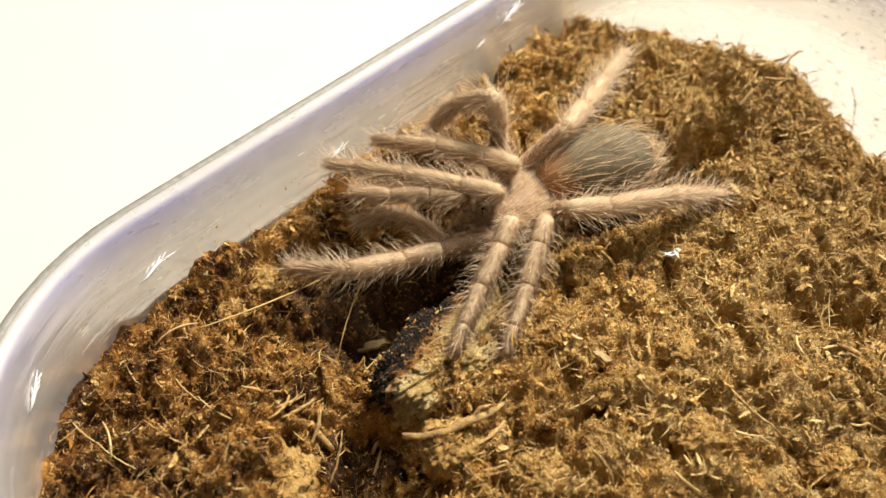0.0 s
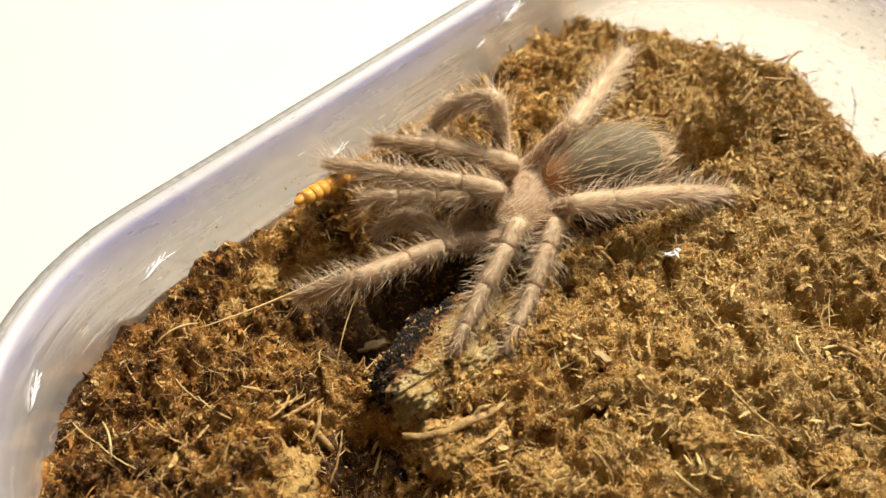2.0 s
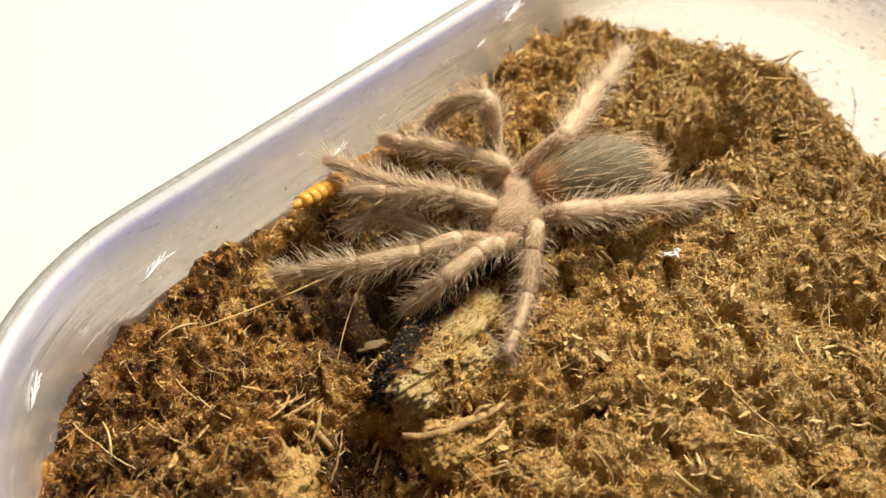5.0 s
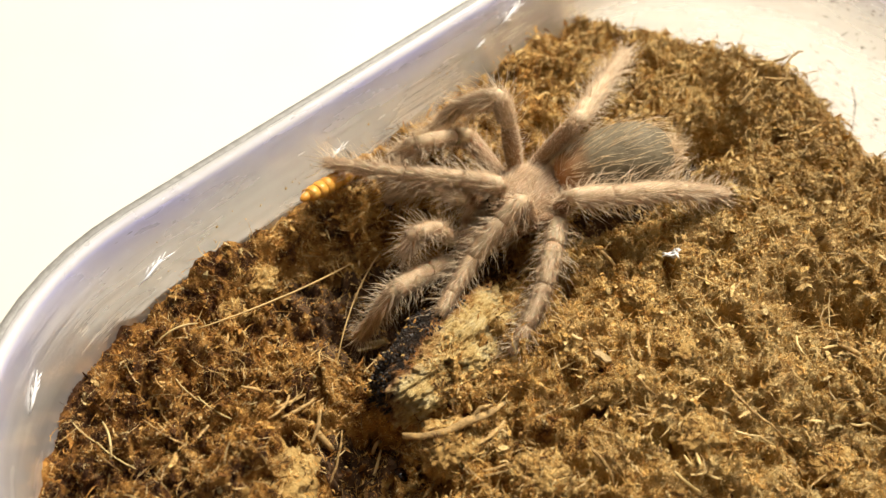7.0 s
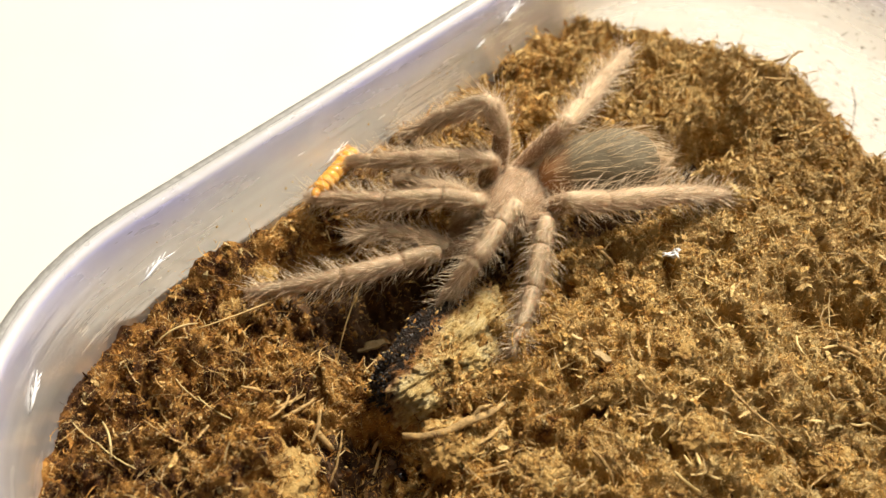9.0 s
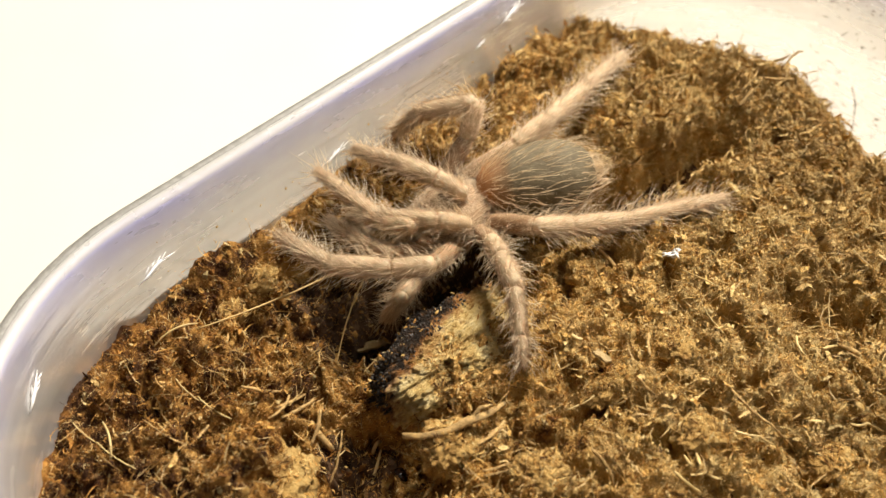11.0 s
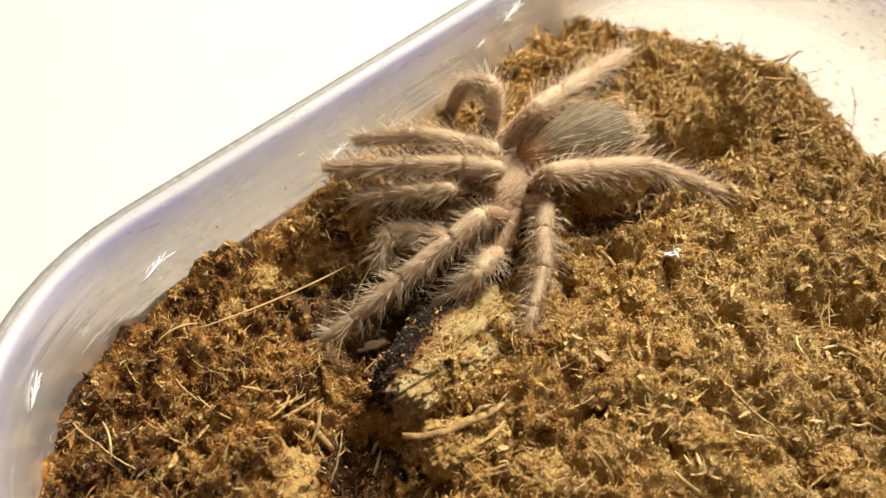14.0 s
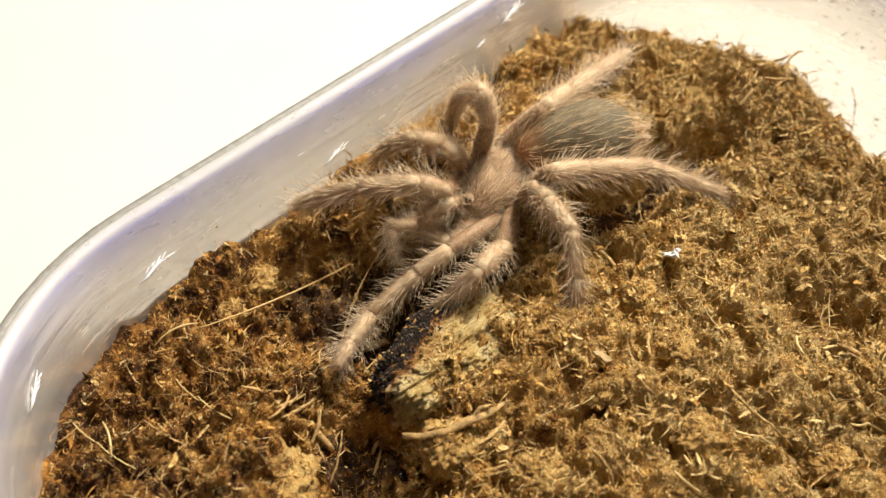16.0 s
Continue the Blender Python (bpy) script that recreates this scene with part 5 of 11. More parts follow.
    walk(leg_joints["right 4"][0], [
        (0, pose(-.0033, -.0044, -.001, -45.1, -44, 158.1)), (.5, pose(-.0033, -.0044, -.001, -48.4, -44.1, 162.8)),
        (1.5, pose(-.0033, -.0044, -.001, -48.5, -44.6, 162.9)), (2, pose(-.0033, -.0044, -.001, -48, -45.4, 162.2)),
        (2.5, pose(-.0033, -.0044, -.001, -47.6, -46.1, 161.6)), (3, pose(-.0033, -.0044, -.001, -47.5, -38.7, 161.9)),
        (3.2, pose(-.0033, -.0044, -.001, -45.4, -37.8, 158.5)), (3.5, pose(-.0033, -.0044, -.001, -46.2, -36.7, 159.7)),
        (4, pose(-.0033, -.0044, -.001, -46.7, -34.4, 160.6)), (6.3, pose(-.0033, -.0044, -.001, -42.2, -47.9, 154.9)),
        (6.5, pose(-.0033, -.0044, -.001, -46.6, -44.1, 161.1)), (7, pose(-.0033, -.0044, -.001, -47.6, -45, 162.5)),
        (8.5, pose(-.0033, -.0044, -.001, -47.5, -45.2, 162.4)), (9, pose(-.0033, -.0044, -.001, -45, -44.3, 158.7)),
        (9.2, pose(-.0033, -.0044, -.001, -45.9, -34.5, 160.9)), (10.25, pose(-.0033, -.0044, -.001, -45.3, -27.5, 159.9)),
        (11.3, pose(-.0033, -.0044, -.001, -44.7, -20.4, 159.1)), (12, pose(-.0033, -.0044, -.001, -45.7, -19.7, 162)),
        (12.5, pose(-.0033, -.0044, -.001, -44.9, -20.6, 159.6)), (13, pose(-.0033, -.0044, -.001, -43.2, -22.7, 154.8)),
        (13.2, pose(-.0033, -.0044, -.001, -41.7, -26, 151.1)), (13.4, pose(-.0033, -.0044, -.001, -43.1, -44.5, 155.9)),
        (13.5, pose(-.0033, -.0044, -.001, -40, -49.4, 151.7)), (13.7, pose(-.0033, -.0044, -.001, -31.8, -55.2, 141.5)),
        (14, pose(-.0033, -.0044, -.001, -34.4, -50, 145)), (14.5, pose(-.0033, -.0044, -.001, -32.5, -44.1, 142.4)),
        (15, pose(-.0033, -.0044, -.001, -31.5, -42.1, 141)), (15.5, pose(-.0033, -.0044, -.001, -35.3, -36.9, 147.1)),
        (16, pose(-.0033, -.0044, -.001, -38.2, -30.4, 152.6)),])
    walk(leg_joints["right 4"][1], [
        (0, pose(-.01137, -.00116, .0074, 1, 10.8, -153.8)), (.5, pose(-.01159, -.00183, .00742, 1.9, 12.3, -149.7)),
        (1, pose(-.01166, -.00191, .00737, 2.4, 12.7, -147.6)), (1.5, pose(-.01153, -.00186, .00748, 2.3, 12.4, -147.8)),
        (2, pose(-.01138, -.0018, .00761, 2.2, 12, -148.1)), (2.5, pose(-.01126, -.00175, .0077, 2.2, 11.8, -148.3)),
        (3, pose(-.01226, -.00147, .00657, 1.3, 10, -153.6)), (3.2, pose(-.01219, -.00089, .00641, 1.1, 11.1, -154.8)),
        (3.5, pose(-.01239, -.00104, .00623, 1.3, 10.1, -153.7)), (4, pose(-.01271, -.00109, .00583, 2.1, 11.8, -149.5)),
        (6.3, pose(-.01064, -.00096, .00797, 5.7, 25.7, -141.2)), (6.5, pose(-.01152, -.00158, .00741, 9.9, 28.9, -132.7)),
        (7, pose(-.01145, -.00182, .00755, 11.1, 27.2, -130.1)), (8.5, pose(-.01142, -.00182, .00757, 10.9, 27.1, -130.6)),
        (9, pose(-.01136, -.00125, .00744, 5, 19.4, -148.7)), (9.2, pose(-.01271, -.00113, .00586, 4.8, 16.3, -149.5)),
        (10.25, pose(-.01337, -.00072, .00458, 4.5, .9, -169.4)), (11.3, pose(-.01388, -.00036, .00322, 9.8, -14.7, 170.8)),
        (12, pose(-.01412, -.00089, .00308, 9.5, -.4, -177.2)), (12.5, pose(-.01391, -.00046, .00326, 9.6, -1.8, -179.6)),
        (13, pose(-.01339, .00036, .00366, 12.6, -8.4, 162.9)), (13.2, pose(-.01281, .00085, .0043, 12.2, 13.2, 165.1)),
        (13.4, pose(-.01118, -.00088, .00747, 14.5, 8.4, 178.5)), (13.5, pose(-.01023, -.00067, .00818, 15.4, 13.7, -177.6)),
        (13.7, pose(-.00871, -.0001, .00892, 15.2, 15.6, -178.4)), (14, pose(-.00967, .00006, .00826, 15, 18.6, -178.9)),
        (14.5, pose(-.01018, .00089, .00741, 16.4, 22.3, -175.1)), (15, pose(-.01027, .00125, .0071, 14.4, 16.2, 177.8)),
        (15.5, pose(-.01142, .00085, .00626, 17.5, 25.1, -174.6)), (16, pose(-.01256, .0004, .00511, 21.9, 34.6, -166.4)),])
    walk(leg_joints["right 4"][2], [
        (0, pose(-.01688, -.00387, .00622, 4.4, 21.7, -147.2)), (.5, pose(-.01686, -.00491, .00609, 6.3, 24, -142.4)),
        (1, pose(-.01681, -.00518, .00599, 7.3, 24.4, -140.2)), (1.5, pose(-.01669, -.00511, .00614, 7.1, 23.9, -140.7)),
        (2, pose(-.01657, -.00503, .00631, 6.9, 23.4, -141.2)), (2.5, pose(-.01647, -.00496, .00643, 6.7, 22.9, -141.6)),
        (3, pose(-.01777, -.00421, .00548, 5.5, 23.4, -144.6)), (3.2, pose(-.01773, -.0035, .00521, 4.5, 22.1, -147.4)),
        (3.5, pose(-.0179, -.00377, .00513, 4.8, 20.8, -146.5)), (4, pose(-.01798, -.00419, .00454, 5.2, 18.6, -145.1)),
        (6.3, pose(-.01503, -.00449, .00526, 8, 28.7, -139.3)), (6.5, pose(-.01523, -.0056, .00439, 13.3, 32.6, -129.6)),
        (7, pose(-.01503, -.00607, .00469, 14.1, 30.2, -127.9)), (8.5, pose(-.01504, -.00604, .00473, 13.9, 30, -128.4)),
        (9, pose(-.01639, -.00432, .00537, 7.1, 25.7, -144.4)), (9.2, pose(-.01787, -.00418, .0041, 6.8, 22.3, -145.4)),
        (10.25, pose(-.01951, -.00186, .00449, 3.3, 14.9, -159.1)), (11.3, pose(-.01985, .00061, .00481, 1.8, 6.8, -172)),
        (12, pose(-.02036, -.00119, .00313, 4.4, 17.8, -163.3)), (12.5, pose(-.02015, -.00051, .00345, 3.8, 17.1, -165.4)),
        (13, pose(-.0193, .00218, .00457, -.4, 15.5, 178.7)), (13.2, pose(-.01869, .00241, .00288, -3.3, 20.8, 170.6)),
        (13.4, pose(-.01735, -.00072, .00656, 5, 24.6, -169.7)), (13.5, pose(-.01629, -.00093, .0067, 5.9, 27.1, -167.8)),
        (13.7, pose(-.01472, -.00027, .00725, 4.2, 25.7, -171.7)), (14, pose(-.01559, -.00005, .00627, 3.8, 28.7, -172.5)),
        (14.5, pose(-.01594, .0004, .00505, 6.9, 33.1, -166.7)), (15, pose(-.01627, .00148, .00536, 5.2, 33.1, -169.9)),
        (15.5, pose(-.01705, .00032, .0036, 9.3, 38.3, -163.3)), (16, pose(-.01756, -.00081, .00156, 14.2, 43.9, -156.3)),])
    walk(leg_joints["right 4"][3], [
        (0, pose(-.02521, -.00925, .00227, 5.5, 24.3, -144.9)), (.5, pose(-.0246, -.01086, .00175, 7.6, 26.1, -140.4)),
        (1, pose(-.02428, -.0114, .00159, 8.5, 26.4, -138.2)), (1.5, pose(-.02424, -.0113, .00181, 8.3, 25.9, -138.7)),
        (2, pose(-.02421, -.01117, .00207, 8.1, 25.5, -139.2)), (2.5, pose(-.02418, -.01106, .00227, 7.9, 25.1, -139.7)),
        (3, pose(-.02576, -.00988, .00123, 6.7, 25.9, -142.4)), (3.2, pose(-.02607, -.00884, .0012, 5.6, 25.1, -144.9)),
        (3.5, pose(-.02622, -.00928, .00134, 6, 24.2, -144)), (4, pose(-.02628, -.00998, .00114, 6.6, 23.1, -142.4)),
        (6.3, pose(-.02213, -.0106, .00012, 9.8, 31.9, -136.3)), (6.5, pose(-.02096, -.01253, -.00137, 15.5, 34.9, -126.6)),
        (7, pose(-.0207, -.01336, -.00069, 16.4, 32.9, -125)), (8, pose(-.02071, -.01334, -.00066, 16.3, 32.9, -125.1)),
        (8.5, pose(-.02079, -.01329, -.0006, 16.1, 32.7, -125.5)), (9, pose(-.02422, -.00992, .00074, 8.5, 28.8, -141.6)),
        (9.2, pose(-.026, -.00979, .00004, 8.3, 26.4, -142.1)), (10.25, pose(-.02916, -.00554, .00174, 4.1, 23.8, -152.6)),
        (11.3, pose(-.03035, -.00087, .00355, .6, 20.5, -162.7)), (12, pose(-.0301, -.00412, -.00013, 2.9, 25.2, -157.2)),
        (12.5, pose(-.03003, -.00308, .00032, 2.1, 24.6, -159.3)), (13, pose(-.02959, .0024, .00172, -3.7, 24.9, -173)),
        (13.2, pose(-.02854, .00405, -.00092, -7.9, 28.9, 178.4)), (13.4, pose(-.0269, -.00246, .00211, -1.3, 27.2, -166.9)),
        (13.5, pose(-.02559, -.00294, .00184, -.9, 28, -166)), (13.7, pose(-.02424, -.00165, .00261, -.9, 28.8, -166)),
        (14, pose(-.02487, -.00128, .00114, -1.8, 31.7, -167.8)), (14.5, pose(-.02465, -.00165, -.00078, 1, 35.5, -163)),
        (15, pose(-.02507, -.00009, -.00048, -2.5, 37.2, -168.8)), (15.5, pose(-.02507, -.00209, -.00302, 3, 40.8, -160.3)),
        (16, pose(-.02461, -.0039, -.00584, 9.3, 45.5, -151.6)),])
    walk(leg_joints["right 4"][4], [
        (0, pose(-.03333, -.01494, -.00221, 5.9, 24.7, -144.2)), (.5, pose(-.03212, -.01709, -.00304, 8, 26, -139.5)),
        (1, pose(-.03155, -.0179, -.00325, 8.9, 26.2, -137.4)), (1.5, pose(-.03159, -.01776, -.00295, 8.7, 25.8, -137.8)),
        (2, pose(-.03165, -.01759, -.00261, 8.5, 25.4, -138.4)), (2.5, pose(-.03169, -.01744, -.00234, 8.3, 25, -138.9)),
        (3, pose(-.03351, -.01586, -.00352, 7.1, 26.1, -141.6)), (3.2, pose(-.03413, -.01451, -.00341, 6, 25.6, -144.2)),
        (3.5, pose(-.03425, -.01512, -.00312, 6.3, 24.8, -143.5)), (4, pose(-.03422, -.01608, -.00313, 6.8, 23.9, -142.3)),
        (6.3, pose(-.02881, -.01698, -.00562, 10.1, 32.2, -135.9)), (6.5, pose(-.02628, -.01969, -.0076, 15.6, 34.9, -126.5)),
        (7, pose(-.02593, -.02085, -.00659, 16.5, 33.1, -124.8)), (8, pose(-.02596, -.02082, -.00657, 16.5, 33.1, -124.9)),
        (8.5, pose(-.02611, -.02074, -.00648, 16.1, 32.8, -125.5)), (9, pose(-.03168, -.01584, -.00451, 8.9, 29, -140.9)),
        (9.2, pose(-.03369, -.01578, -.00479, 8.5, 27.3, -141.8)), (10.25, pose(-.038, -.01012, -.00265, 4.2, 24.8, -152.1)),
        (11.3, pose(-.04008, -.00391, -.00026, .6, 21.6, -161.9)), (12, pose(-.03918, -.00793, -.00477, 3.1, 26.3, -156.3)),
        (12.5, pose(-.03928, -.00658, -.00421, 2, 25.5, -158.8)), (13, pose(-.03938, .0012, -.00287, -4, 26.1, -172.3)),
        (13.2, pose(-.03806, .00432, -.00618, -8.1, 29.8, 179.4)), (13.4, pose(-.03633, -.00466, -.00287, 3.3, 29.3, -157.2)),
        (13.5, pose(-.03491, -.00525, -.00326, 4.8, 31.9, -154.5)), (13.7, pose(-.03349, -.00396, -.00264, -1.2, 28.1, -167.1)),
        (14, pose(-.03392, -.00324, -.00458, -1.2, 30.8, -167.2)), (14.5, pose(-.03312, -.00424, -.0071, 2.5, 33.6, -160.4)),
        (15, pose(-.03358, -.00178, -.00705, 2, 27.2, -161.5)), (15.5, pose(-.03283, -.00486, -.01013, 5.2, 36.4, -156.2)),
        (16, pose(-.03131, -.00753, -.01361, 9.6, 44.4, -149.8)),])
    walk(leg_joints["right 3"][0], [
        (0, pose(-.0012, -.0051, -.001, -85.9, -75.6, -148)), (.5, pose(-.0012, -.0051, -.001, -95.1, -76.5, -138.5)),
        (1, pose(-.0012, -.0051, -.001, -100.1, -77, -133.4)), (2, pose(-.0012, -.0051, -.001, -103, -77.9, -130.4)),
        (2.5, pose(-.0012, -.0051, -.001, -104.4, -78.3, -129)), (3, pose(-.0012, -.0051, -.001, -82.1, -74.8, -151.7)),
        (3.2, pose(-.0012, -.0051, -.001, -76.4, -73.3, -157.6)), (3.5, pose(-.0012, -.0051, -.001, -79.5, -71.8, -154.4)),
        (4, pose(-.0012, -.0051, -.001, -87.3, -67.8, -146.2)), (6.3, pose(-.0012, -.0051, -.001, -85.4, -76.9, -148.1)),
        (6.5, pose(-.0012, -.0051, -.001, -75.2, -76.1, -158.6)), (7, pose(-.0012, -.0051, -.001, -89.5, -77.9, -143.9)),
        (8.5, pose(-.0012, -.0051, -.001, -89.8, -78.4, -143.6)), (9, pose(-.0012, -.0051, -.001, -46.8, -78.4, 172.4)),
        (9.2, pose(-.0012, -.0051, -.001, -38, -72.6, 163.4)), (11.3, pose(-.0012, -.0051, -.001, -48.4, -43.3, 179.4)),
        (12, pose(-.0012, -.0051, -.001, -46, -49.1, 176.3)), (12.5, pose(-.0012, -.0051, -.001, -44.1, -50.3, 173.8)),
        (12.75, pose(-.0012, -.0051, -.001, -39.8, -48.9, 168)), (13, pose(-.0012, -.0051, -.001, -35.8, -47.1, 162.5)),
        (13.2, pose(-.0012, -.0051, -.001, -14, -53, 133.8)), (13.4, pose(-.0012, -.0051, -.001, -18.1, -55.4, 138.8)),
        (13.5, pose(-.0012, -.0051, -.001, -21.3, -59.2, 142.6)), (13.7, pose(-.0012, -.0051, -.001, -33.5, -63.3, 156.2)),
        (14, pose(-.0012, -.0051, -.001, -42.8, -64, 166.5)), (14.5, pose(-.0012, -.0051, -.001, -34.2, -62.7, 156.8)),
        (15, pose(-.0012, -.0051, -.001, -33.1, -66.2, 155.7)), (15.5, pose(-.0012, -.0051, -.001, -32.7, -65.1, 155.2)),
        (16, pose(-.0012, -.0051, -.001, -30.7, -61.6, 153)),])
    walk(leg_joints["right 3"][1], [
        (0, pose(-.00329, -.0064, .00858, -149.1, -77.5, -98.6)), (.5, pose(-.00293, -.00663, .00861, -153.4, -77.9, -94.2)),
        (1, pose(-.00272, -.00671, .00863, -155.9, -78.2, -91.7)), (1.5, pose(-.00264, -.0067, .00865, -158.1, -78.3, -89.4)),
        (2, pose(-.00255, -.00668, .00867, -160.5, -78.3, -86.9)), (2.5, pose(-.00246, -.00666, .00868, -162.1, -78.3, -85.3)),
        (3, pose(-.00348, -.00633, .00854, -141.5, -77.1, -106.3)), (3.2, pose(-.00383, -.00618, .00847, -135.4, -76.4, -112.6)),
        (3.5, pose(-.00398, -.00643, .00839, -132.3, -75.7, -115.8)), (4, pose(-.0043, -.00718, .00816, -124.8, -73.1, -123.6)),
        (6.3, pose(-.0031, -.00628, .00863, -142.9, -78.8, -105)), (6.5, pose(-.0034, -.00596, .0086, -139.4, -77.9, -108.5)),
        (7, pose(-.00287, -.00632, .00867, -142.3, -79.8, -105.6)), (8.5, pose(-.0028, -.00628, .00868, -143.3, -79.4, -104.6)),
        (9, pose(-.00317, -.00484, .00868, -161.1, -67.7, -86.2)), (9.2, pose(-.00404, -.00426, .00843, -162.6, -66.7, -84.7)),
        (11.3, pose(-.00839, -.00503, .00578, -85.7, -53.3, -162.3)), (12, pose(-.00766, -.00468, .00648, -89.8, -64.1, -157.2)),
        (12.5, pose(-.00747, -.00442, .00661, -88.5, -64.7, -158.6)), (12.75, pose(-.00756, -.00374, .00645, -76.9, -61.5, -171.5)),
        (13, pose(-.00762, -.00308, .00624, -68, -57.4, 178.3)), (13.2, pose(-.00532, -.00081, .0069, -74.5, -70, -173.6)),
        (13.4, pose(-.00543, -.0014, .00713, -91.7, -74.7, -155.5)), (13.5, pose(-.00522, -.00203, .00749, -100, -75.1, -146.9)),
        (13.7, pose(-.00527, -.0033, .00783, -106.4, -72.3, -140.2)), (14, pose(-.00541, -.00409, .00789, -107.3, -71.3, -139.2)),
        (14.5, pose(-.00537, -.00332, .00779, -109.8, -70.1, -136.6)), (15, pose(-.00483, -.00346, .00805, -110.9, -70.3, -135.5)),
        (15.5, pose(-.00498, -.00335, .00797, -108.7, -67.8, -137.8)), (16, pose(-.00539, -.00297, .0077, -107.5, -63.9, -139.2)),])
    walk(leg_joints["right 3"][2], [
        (0, pose(-.00345, -.00752, .01369, 7.8, 33.1, -63.8)), (.5, pose(-.00301, -.00773, .01373, 9.9, 32.6, -59.9)),
        (1, pose(-.00276, -.00779, .01376, 10.8, 32.3, -58.2)), (1.5, pose(-.00263, -.00776, .01378, 10.6, 32.5, -58.6)),
        (2, pose(-.00249, -.00774, .01379, 10.4, 32.7, -59)), (2.5, pose(-.00238, -.00772, .01381, 10, 32.9, -59.6)),
        (3, pose(-.00381, -.00745, .01364, 5.5, 33.6, -67.9)), (3.2, pose(-.00431, -.00732, .01356, 4.2, 33.8, -70.3)),
        (3.5, pose(-.00454, -.0076, .01347, 4.2, 33.4, -70.2)), (4, pose(-.00514, -.00844, .01317, 4.3, 32.1, -70.1)),
        (6.3, pose(-.00337, -.00727, .01376, 13.6, 28.8, -51.7)), (6.5, pose(-.00375, -.007, .01372, 17.6, 25.4, -42.6)),
        (7, pose(-.00312, -.00721, .01382, 17, 25.5, -44.2)), (8.5, pose(-.00305, -.00722, .01383, 17, 25.8, -44.1)),
        (9, pose(-.00304, -.00681, .01353, 14.3, 31.2, -49.3)), (9.2, pose(-.00384, -.00632, .01324, 11.3, 32.9, -55)),
        (11.3, pose(-.01137, -.00598, .00998, 12.1, 4, -36.4)), (12, pose(-.00976, -.00556, .01119, 9.5, 16.2, -45.6)),
        (12.5, pose(-.00955, -.00523, .01135, 8.7, 16.9, -48.3)), (12.75, pose(-.01003, -.00411, .01105, 5, 18.7, -60.4)),
        (13, pose(-.01044, -.00299, .01065, .9, 19.6, -72.7)), (13.2, pose(-.00709, -.00101, .01182, -19.7, 35.8, -105.5)),
        (13.4, pose(-.00669, -.00197, .01218, -11, 33, -88.9)), (13.5, pose(-.00635, -.00276, .01255, -11.6, 34.5, -90)),
        (13.7, pose(-.0065, -.00432, .01282, -13.9, 37.8, -93.7)), (14, pose(-.00668, -.00519, .01285, -15.6, 38.3, -96.5)),
        (14.5, pose(-.00666, -.00454, .01271, -12, 39.1, -90.7)), (15, pose(-.00609, -.00469, .01297, -18.5, 41, -100.4)),
        (15.5, pose(-.00645, -.00468, .01281, -11.6, 42.6, -90)), (16, pose(-.00713, -.00447, .0124, -4.1, 42.2, -78.8)),])
    walk(leg_joints["right 3"][3], [
        (0, pose(-.00052, -.0135, .00934, 4.9, 55.6, -70.3)), (.5, pose(.00035, -.01352, .00944, 9.1, 54.6, -65.2)),
        (1, pose(.00078, -.0135, .00951, 10.6, 54.2, -63.3)), (1.5, pose(.00087, -.01348, .00951, 10, 54.5, -64.2)),
        (2, pose(.00095, -.01348, .0095, 9.1, 54.8, -65.2)), (2.5, pose(.001, -.01348, .00949, 8.5, 55, -65.9)),
        (3, pose(-.00132, -.01358, .00924, 10.2, 54.4, -63.8)), (3.2, pose(-.00208, -.01354, .00913, 9.4, 54.5, -64.9)),
        (3.5, pose(-.0023, -.01384, .00909, 10.8, 54.1, -63.1)), (4, pose(-.00285, -.01477, .00894, 13.6, 52.7, -59.7)),
        (6.3, pose(.00095, -.01273, .00993, 19, 51.3, -52.7)), (6.5, pose(.00153, -.01186, .01031, 25, 45.6, -44.4)),
        (7, pose(.00203, -.01221, .0104, 25.1, 46.6, -44.4)), (8, pose(.00203, -.01222, .01039, 25, 46.6, -44.5)),
        (8.5, pose(.00209, -.0122, .01037, 24.7, 46.6, -44.8)), (9, pose(.00139, -.01197, .00941, 15.1, 42.8, -59.2)),
        (9.2, pose(-.00001, -.01178, .00892, 13.2, 42.1, -62.1)), (11.3, pose(-.00499, -.01068, .00943, -6, 52.7, -86)),
        (12, pose(-.00442, -.01102, .00897, 6.4, 50, -69.9)), (12.5, pose(-.00449, -.01091, .00904, 4.1, 50.6, -72.8)),
        (12.75, pose(-.00631, -.01066, .00851, -2, 52.9, -80.5)), (13, pose(-.00821, -.01014, .00798, -8.9, 54.7, -88.9)),
        (13.2, pose(-.00881, -.00722, .00717, -21.8, 56.5, -104.2)), (13.4, pose(-.00656, -.00864, .00785, -23.6, 53.2, -106.5)),
        (13.5, pose(-.00635, -.00931, .00805, -19.7, 53.8, -101.6)), (13.7, pose(-.00691, -.01059, .00795, -23.6, 54.8, -106.3)),
        (14, pose(-.00739, -.01139, .00792, -21.2, 58.8, -103.6)), (14.5, pose(-.00674, -.01071, .0077, -13.3, 58.8, -94.2)),
        (15, pose(-.00718, -.0106, .00776, -19.4, 59.8, -101.3)), (15.5, pose(-.00645, -.01053, .00743, -7.3, 61.1, -87.4)),
        (16, pose(-.00598, -.01025, .00706, 4.8, 60.1, -73.5)),])
